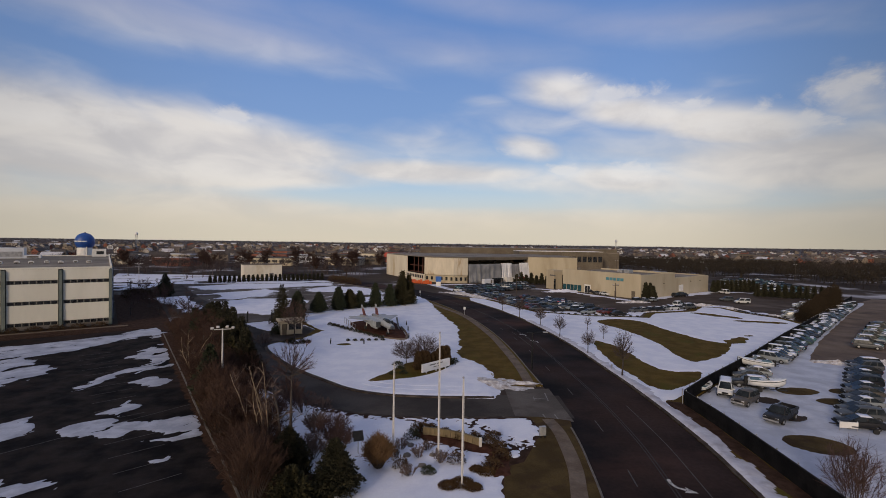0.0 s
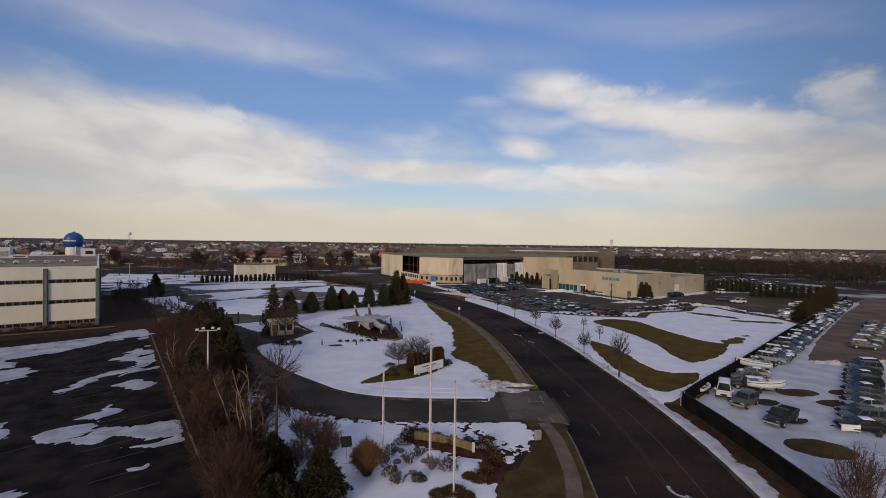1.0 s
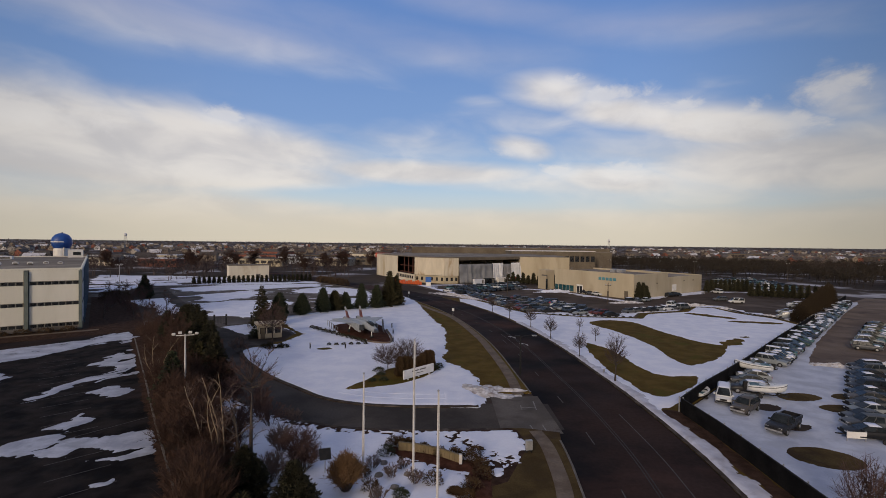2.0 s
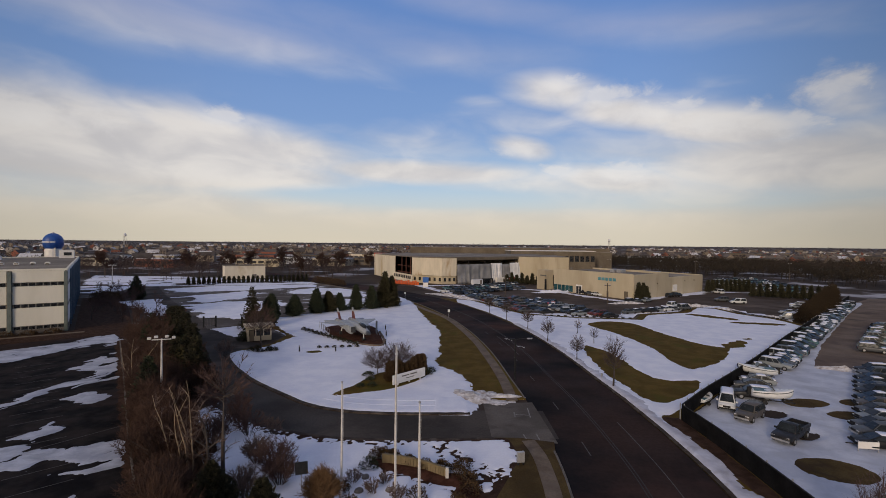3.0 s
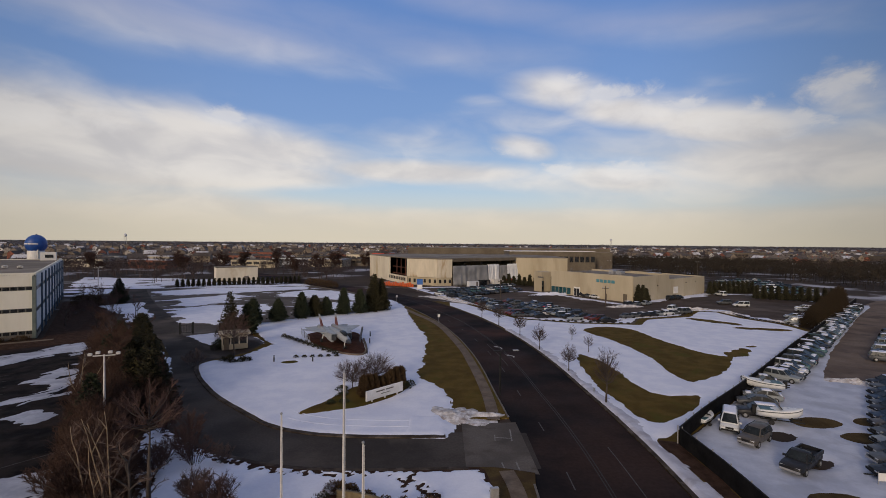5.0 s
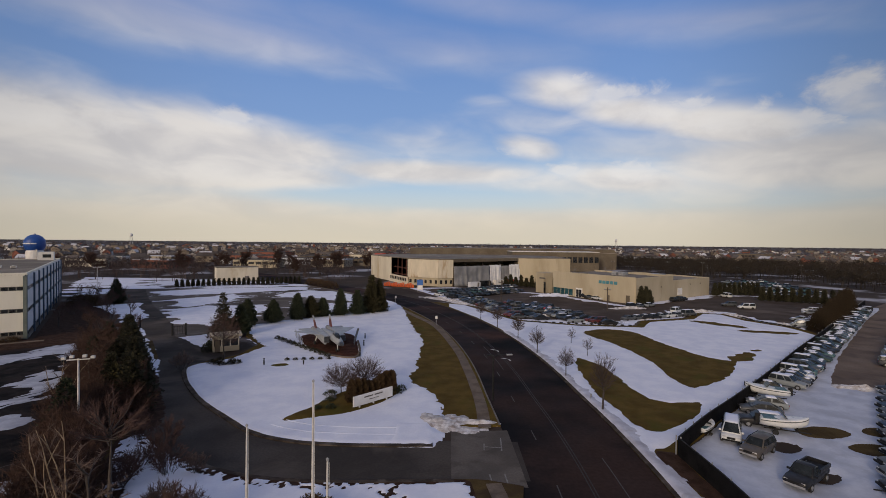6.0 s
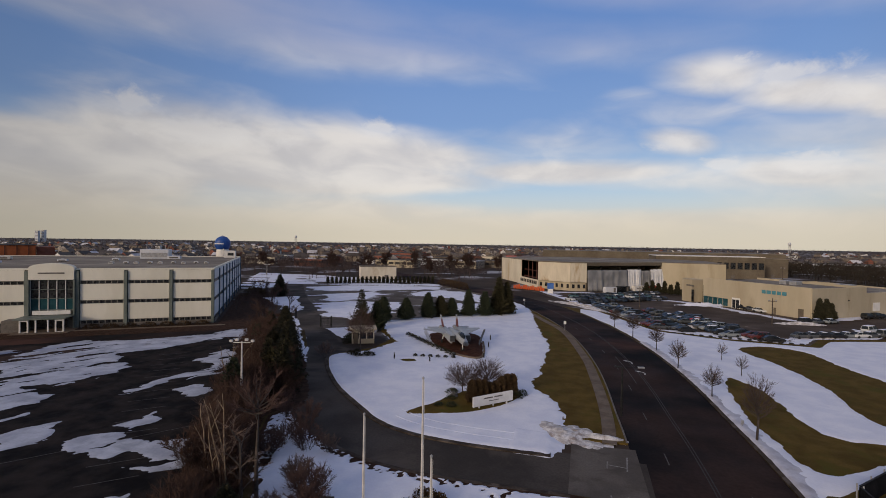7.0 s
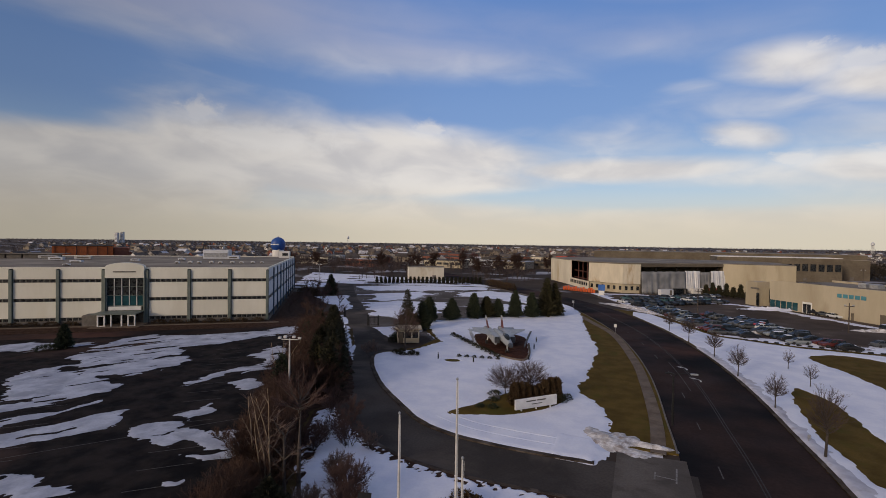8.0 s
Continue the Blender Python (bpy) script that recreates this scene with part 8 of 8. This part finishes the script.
def vehicle(kind, paint, label, snowy=0.0, fine=False):
    """A car of a few parts, x forward, on its wheels."""
    long, half, stations, cabin, belt, roof = KINDS[kind]
    names = {"sedan": "car", "suv": "suv", "van": "van", "pickup": "pickup_truck"}
    o = thing(names[kind], 0, 0, 0, 0, label, "car" if kind != "pickup" else "truck", "parked vehicles")
    body = Acc().loft([section(s * long, half * (0.8 if abs(s) == 0.5 else 0.9 if abs(s) > 0.47 else 0.96 if abs(s) > 0.42 else 1.0), z0, z1) for s, z0, z1 in stations])
    rf, rt, ft, ff = (c * long for c in cabin)
    top, foot = half * 0.72, half * 0.93
    cab = [(rf, -foot, belt), (ff, -foot, belt), (ff, foot, belt), (rf, foot, belt), (rt, -top, roof), (ft, -top, roof), (ft, top, roof), (rt, top, roof)]
    body.loft([cabin_ring(rf, foot, foot * 0.96, belt - 0.06, belt + 0.0), cabin_ring((rf + rt) / 2, foot, (foot + top) / 2, belt - 0.06, (belt + roof) / 2), cabin_ring(rt, foot, top, belt - 0.06, roof - 0.02), cabin_ring((rt + ft) / 2, foot, top * 1.01, belt - 0.06, roof + 0.02),
               cabin_ring(ft, foot, top, belt - 0.06, roof - 0.03), cabin_ring((ft + ff) / 2, foot, (foot + top) / 2, belt - 0.06, (belt + roof) / 2 - 0.02), cabin_ring(ff, foot, foot * 0.96, belt - 0.06, belt - 0.02)])
    part("body", body, M_CAR[paint], o, smooth=True)
    if kind == "pickup":
        part("bed", Acc().box(-0.28 * long, 0, 1.02, 0.36 * long, half * 1.55, 0.115), M_BLACK, o, "open dark load bed")
        for s in (-1, 1):
            part("bed_side", Acc().box(-0.275 * long, s * (half - 0.1), 1.08, 0.42 * long, 0.12, 0.34), M_CAR[paint], o)
        part("tailgate", Acc().box(-0.485 * long, 0, 0.95, 0.1, half * 1.7, 0.47), M_CAR[paint], o)

    def pane(name, a, b, c, d, out):
        pts = [Vector(p) for p in (a, b, c, d)]
        mid = sum(pts, Vector()) / 4
        pts = [mid + (p - mid) * 0.84 + Vector(out) * 0.05 for p in pts]
        low = [p - Vector(out) * 0.07 for p in pts]
        part(name, Acc().add(pts + low, [(0, 1, 2, 3), (7, 6, 5, 4), (0, 4, 5, 1), (1, 5, 6, 2), (2, 6, 7, 3), (3, 7, 4, 0)]), M_SCREEN, o)
    pane("windscreen", cab[1], cab[2], cab[6], cab[5], (0.8, 0, 0.6))
    pane("rear_window", cab[3], cab[0], cab[4], cab[7], (-0.9, 0, 0.4))
    mid_f = lambda i, j, t: tuple(Vector(cab[i]).lerp(Vector(cab[j]), t))
    cuts = (0.0, 0.5, 1.0) if kind != "suv" else (0.0, 0.34, 0.68, 1.0)
    for t0, t1 in zip(cuts, cuts[1:]):
        pane("side_window", mid_f(0, 1, t0), mid_f(0, 1, t1), mid_f(4, 5, t1), mid_f(4, 5, t0), (0, -0.98, 0.2))
        pane("side_window", mid_f(2, 3, t0), mid_f(2, 3, t1), mid_f(6, 7, t1), mid_f(6, 7, t0), (0, 0.98, 0.2))
    r = 0.33 if kind == "sedan" else 0.38
    for x in (-0.3 * long, 0.31 * long):
        for s in (-1, 1):
            w = part("wheel", Acc().tube([(x, s * (half - 0.2), r), (x, s * (half + 0.02), r)], [r, r], 14), M_TYRE, o)
            if fine:
                part("rim", Acc().tube([(x, s * (half - 0.02), r), (x, s * (half + 0.035), r)], [r * 0.62, r * 0.55], 10), M_RIM, w)
    if fine:
        z = 0.56 if kind == "sedan" else 0.72
        for s in (-1, 1):
            part("headlight", Acc().box(0.478 * long, s * half * 0.62, z, 0.1, 0.36, 0.16), M_LAMP, o)
            part("tail_light", Acc().box(-0.492 * long, s * half * 0.66, z, 0.08, 0.24, 0.24), M_TAIL, o)
        part("bumper", Acc().box(0.495 * long, 0, 0.42, 0.12, half * 1.7, 0.2), M_STEEL if kind in ("pickup", "suv") else M_BLACK, o, bevel=0.03)
        part("grille", Acc().box(0.495 * long, 0, 0.64, 0.06, half * 0.8, 0.22), M_BLACK, o)
        for s in (-1, 1):
            part("mirror", Acc().box(ff - 0.3, s * (half + 0.06), belt + 0.04, 0.14, 0.24, 0.18), M_CAR[paint], o)
    if snowy:
        cap = Acc()
        rng = random.Random(int(snowy * 100))

        def lump(x0, x1, w, z, h):
            rings = []
            for t, k in ((0, 0.1), (0.12, 0.8), (0.5, 1.0), (0.88, 0.8), (1, 0.1)):
                x = x0 + (x1 - x0) * t
                rings.append([(x, -w * rng.uniform(0.85, 0.95), z - 0.02), (x, w * rng.uniform(0.85, 0.95), z - 0.02), (x, w * 0.8, z + h * k), (x, 0, z + h * k * 1.2), (x, -w * 0.8, z + h * k)])
            cap.loft(rings)
        lump(rt, ft, top, roof + 0.01, 0.06)
        if snowy > 0.5:
            lump(ff + 0.1, 0.42 * long, half * 0.84, 0.86 if kind == "sedan" else 1.02, 0.09)
            lump(-0.47 * long, rf + 0.1, half * 0.84, 0.95, 0.09) if kind == "sedan" else None
        part("snow_cap", cap, M_SNOW, o, "white snow lying on the roof", smooth=True)
    return o


def park(proto, x, y, rz, z=0.08):
    return copy_thing(proto, pose(x, y, z, 0, 0, rz))


# one of each is built out of the way of nothing: it is the first parked one itself
FLEET = {}


def car_at(kind, paint, x, y, rz, snowy=0.0, fine=False, z=0.06):
    key = (kind, paint, snowy, fine)
    if key not in FLEET:
        words = {"white": "white", "silver": "silver", "grey": "dark grey", "black": "black", "blue": "dark blue", "teal": "grey-green", "red": "bright red", "maroon": "dark red", "tan": "beige", "green": "dark green"}[paint]
        kind_word = {"sedan": "saloon car", "suv": "sport utility vehicle", "van": "minivan", "pickup": "pickup truck"}[kind]
        label = f"parked {words} {kind_word}" + (" with snow on its roof" if snowy else " on an asphalt lot" if not fine else " standing in a snowy lot")
        FLEET[key] = vehicle(kind, paint, label, snowy, fine)
        FLEET[key].matrix_basis = pose(x, y, z, 0, 0, rz)
        return FLEET[key]
    return park(FLEET[key], x, y, rz, z)


# storage lot, near the fence corner
car_at("pickup", "black", 39.8, 51.8, 214, fine=True)
car_at("suv", "tan", 39.2, 57.5, 216, fine=True)
car_at("van", "white", 38.9, 61.4, 238, 0.4, fine=True)
car_at("suv", "black", 44.4, 64.8, 160, 0.4, fine=True)
car_at("sedan", "grey", 47.0, 68.8, 158, fine=True)
car_at("sedan", "silver", 49.4, 71.2, 155, 0.7, fine=True)
car_at("sedan", "black", 54.0, 78.6, 150, 0.7, fine=True)
lot = random.Random(21)
fence_way = np.array((0.715, 0.70))
start = np.array((58.6, 80.2))
colours = ["white", "silver", "teal", "grey", "black", "black", "silver", "blue", "teal", "green", "grey"]
for k in range(56):
    p = start + fence_way * 2.14 * k
    kind = "suv" if lot.random() < 0.25 else "sedan"
    paint = lot.choice(colours)
    car_at(kind, paint, p[0] + lot.uniform(-0.4, 0.4), p[1] + lot.uniform(-0.2, 0.2), -50 + lot.uniform(-4, 4) + (180 if lot.random() < 0.4 else 0), lot.choice((0.0, 0.4, 0.7, 0.7)), fine=k < 9)
for k in range(15):
    p = np.array((86.5, 92.5)) + np.array((0.72, 0.69)) * 2.8 * k
    car_at("sedan" if k % 3 else "suv", lot.choice(colours), p[0], p[1], -30 + lot.uniform(-4, 4), lot.choice((0.0, 0.4, 0.7)), fine=k < 3)
for k in range(13):
    t = k / 12
    x, y = 47.4 + 25 * t + lot.uniform(-0.3, 0.3), 49.8 + 27.5 * t
    paint = ["black", "grey", "grey", "silver", "grey", "tan", "blue", "black", "grey", "blue", "black", "grey", "black"][k]
    car_at("suv" if k in (1, 7, 11, 12) else "sedan", paint, x, y, 168 + lot.uniform(-6, 6), 0.4 if k % 3 == 0 else 0.0, fine=True)
    if k > 1:
        car_at("sedan" if k % 2 else "suv", lot.choice(colours), x + 6.0, y - 3.0 + lot.uniform(-0.4, 0.4), 166 + lot.uniform(-8, 8), lot.choice((0.0, 0.4)), fine=k < 7)


def boat(x, y, rz, long, label):
    """A white motor boat on a trailer."""
    o = thing("motor_boat", x, y, 0.06, rz, label, "boat", "stored boats")
    half = long * 0.23
    rings, trims = [], []
    for t, w, k, d in ((-0.5, 0.86, 0.66, 1.55), (-0.35, 0.95, 0.6, 1.58), (-0.15, 1.0, 0.58, 1.63), (0.05, 0.99, 0.6, 1.7), (0.2, 0.9, 0.66, 1.78), (0.33, 0.7, 0.8, 1.87), (0.43, 0.42, 1.02, 1.96), (0.49, 0.14, 1.36, 2.03), (0.505, 0.03, 1.6, 2.05)):
        x, b = t * long, w * half
        side = [(0.02, k), (b * 0.6, k + 0.22 * (d - k)), (b * 0.9, k + 0.45 * (d - k)), (b * 0.98, k + 0.8 * (d - k)), (b, d), (b * 0.8, d + 0.06), (b * 0.3, d + 0.1)]
        rings.append([(x, y, z) for y, z in side] + [(x, -y, z) for y, z in side[::-1]])
        trims.append([(x, b * 1.02, d - 0.16), (x, b * 1.02, d - 0.06), (x, -b * 1.02, d - 0.06), (x, -b * 1.02, d - 0.16)])
    part("hull", Acc().loft(rings), M_BOAT, o, "white rounded hull with a pointed bow", smooth=True)
    part("rubbing_strake", Acc().loft(trims), M_CAR["grey"], o, "thin grey strake")
    part("cockpit", Acc().box(-0.24 * long, 0, 1.6, 0.4 * long, half * 1.4, 0.12), M_CAR["teal"], o, "grey-green cockpit cover", bevel=0.03)
    part("windscreen", Acc().add([(0.05 * long, -half * 0.8, 1.9), (0.05 * long, half * 0.8, 1.9), (-0.02 * long, half * 0.7, 2.35), (-0.02 * long, -half * 0.7, 2.35), (0.02 * long, -half * 0.8, 1.9), (0.02 * long, half * 0.8, 1.9), (-0.05 * long, half * 0.7, 2.35), (-0.05 * long, -half * 0.7, 2.35)],
                                 [(0, 1, 2, 3), (7, 6, 5, 4), (0, 4, 5, 1), (1, 5, 6, 2), (2, 6, 7, 3), (3, 7, 4, 0)]), M_SCREEN, o)
    trailer = part("trailer", Acc().box(0.05 * long, -half * 0.6, 0.5, long * 0.95, 0.1, 0.12).box(0.05 * long, half * 0.6, 0.5, long * 0.95, 0.1, 0.12).box(-0.2 * long, 0, 0.45, 0.12, half * 1.8, 0.12).box(0.25 * long, 0, 0.5, 0.12, half * 1.3, 0.5), M_BLACK, o, "dark trailer frame")
    for s in (-1, 1):
        part("wheel", Acc().tube([(-0.2 * long, s * (half * 0.9), 0.3), (-0.2 * long, s * (half * 0.9 + 0.2), 0.3)], [0.3, 0.3], 12), M_TYRE, trailer)
    part("outboard", Acc().box(-0.54 * long, 0, 0.9, 0.5, 0.4, 1.0), M_BLACK, o, "black outboard engine", bevel=0.05)
    return o


boat(45.6, 62.8, -24, 4.6, "white motor boat on a trailer in snow")
banner = thing("banner", 45.2, 48.6, 0.1, -8, "white cloth banner tied to the front of a dark vehicle", "banner")
part("cloth", Acc().box(0, 0, 0.35, 1.9, 0.05, 0.7), M_WHITE, banner)
for x in (-0.9, 0.9):
    part("stake", Acc().box(x, 0.06, 0, 0.06, 0.06, 1.15), M_STEEL, banner)
boat(51.6, 74.4, 158, 5.0, "long white boat on a trailer in snow")
boat(36.9, 62.9, 40, 3.4, "small grey-white dinghy half buried in snow").scale.z = 0.5
for x, y, rz in ((47.0, 48.8, 165), (54.6, 76.6, 140)):
    o = thing("boat_trailer", x, y, 0.08, rz, "empty dark boat trailer in snow", "trailer", "trailers")
    part("frame", Acc().box(0, -0.6, 0.5, 4.2, 0.1, 0.12).box(0, 0.6, 0.5, 4.2, 0.1, 0.12).box(2.6, 0, 0.5, 1.4, 0.1, 0.1).box(-1.5, 0, 0.5, 0.1, 1.3, 0.1).box(1.4, 0, 0.5, 0.1, 1.3, 0.1), M_BLACK, o)
    for s in (-1, 1):
        part("wheel", Acc().tube([(-0.8, s * 0.75, 0.3), (-0.8, s * 0.95, 0.3)], [0.3, 0.3], 12), M_TYRE, o)

# showroom lot: columns of cars that run away from the road
way, step = np.array((-0.33, 0.944)), np.array((0.944, 0.33))
shop = ["grey", "black", "blue", "grey", "black", "maroon", "black", "grey", "silver", "black", "maroon", "blue"]
for col, (x0, y0, m) in enumerate([(27.6, 140.4, 17), (33.4, 138.6, 18), (42.0, 135.4, 16), (47.8, 134.6, 14)]):
    for k in range(m):
        if lot.random() < 0.05:
            continue
        p = np.array((x0, y0)) + way * 2.6 * k
        paint = lot.choice(shop)
        if math.dist(p, (38.6, 156.6)) < 1.7:
            paint = "red"
        car_at("suv" if lot.random() < 0.3 else "sedan", paint, p[0], p[1], 17 + lot.uniform(-3, 3) + (180 if lot.random() < 0.5 else 0), 0.4 if lot.random() < 0.2 else 0.0, z=0.0)
for r, (x0, y0, m) in enumerate([(9, 186, 14), (4, 193, 15), (5, 204, 16)]):
    for k in range(m):
        if lot.random() < 0.08:
            continue
        car_at("sedan" if lot.random() < 0.75 else "suv", lot.choice(["blue", "blue", "grey", "black", "grey", "white", "teal", "black"]), x0 + 2.25 * k, y0 + 1.85 * k + lot.uniform(-0.3, 0.3), 125 + lot.uniform(-4, 4), z=0.0)
FRONT_CARS = [
    (61, 193, -62, "suv", "black", 0), (62.8, 189.6, -62, "sedan", "grey", 0), (64.2, 186.6, -62, "sedan", "white", 0), (59.4, 196.4, -62, "suv", "black", 0), (72, 166.5, 40, "sedan", "grey", 0.4),
    (76, 168.5, 36, "sedan", "silver", 0.4), (69, 165.4, 30, "suv", "black", 0.4), (92, 184, 40, "suv", "black", 0), (95.5, 186.6, 38, "suv", "black", 0), (107, 165.7, 170, "van", "white", 0),
    (105, 172, 175, "suv", "grey", 0), (120, 199, 100, "van", "white", 0.4), (97, 187.5, 40, "sedan", "black", 0), (120, 155, 150, "sedan", "silver", 0.7),
]
SIDE_CARS = [
    (123, 159, 150, "suv", "white", 0.7), (79.3, 149, 25, "van", "grey", 0.7), (69.4, 144.8, 25, "sedan", "silver", 0.4), (66.6, 143.4, 25, "sedan", "black", 0.4), (72.4, 146, 25, "sedan", "white", 0.4),
    (75, 147.3, 25, "sedan", "grey", 0.7), (61, 141.2, 25, "sedan", "grey", 0.7), (63.8, 142.3, 25, "sedan", "black", 0.7), (58.2, 140.1, 25, "sedan", "grey", 0), (78.4, 154.6, 40, "van", "white", 0.7),
    (100, 132, 150, "van", "silver", 0.7), (104, 136, 150, "suv", "white", 0.7), (107, 142, 160, "sedan", "silver", 0.7), (50, 132.6, 8, "sedan", "black", 0), (39.2, 152.9, 17, "sedan", "white", 0.4),
]
for x, y, rz, kind, paint, snow in FRONT_CARS + SIDE_CARS:
    car_at(kind, paint, x, y, rz, snow, z=0.0)
for k in range(14):
    wheel_stop = solid("tyre", Acc().lathe([(0.42, 0.0), (0.5, 0.1), (0.42, 0.22)], 10, 30 + 1.9 * k, 134.6 - 0.32 * k), M_TYRE, "old tyre edging a car park in snow", "tyre", "tyres along the lot")
    wheel_stop.location.z = 0.14
for k in range(20):
    wheel_stop = solid("tyre", Acc().lathe([(0.42, 0.0), (0.5, 0.1), (0.42, 0.22)], 10, 93.4 + (0.0 if k < 9 else 0.42 * (k - 9)), 151 - 1.1 * k), M_TYRE, "old tyre edging a car park in snow", "tyre", "tyres along the lot")
    wheel_stop.location.z = 0.14
for r, (x0, y0, m) in enumerate([(141, 205.5, 11), (139, 217, 13), (142, 229, 13), (147, 241, 13), (153, 254, 12), (162, 270, 10), (110, 322, 6)]):
    for k in range(m):
        car_at("sedan" if k % 4 else "suv", lot.choice(["blue", "teal", "silver", "grey", "blue", "white"]), x0 + 2.9 * k, y0 + 0.9 * k, 105 + lot.uniform(-4, 4), 0.7 if lot.random() < 0.3 else 0.0, z=-0.05)
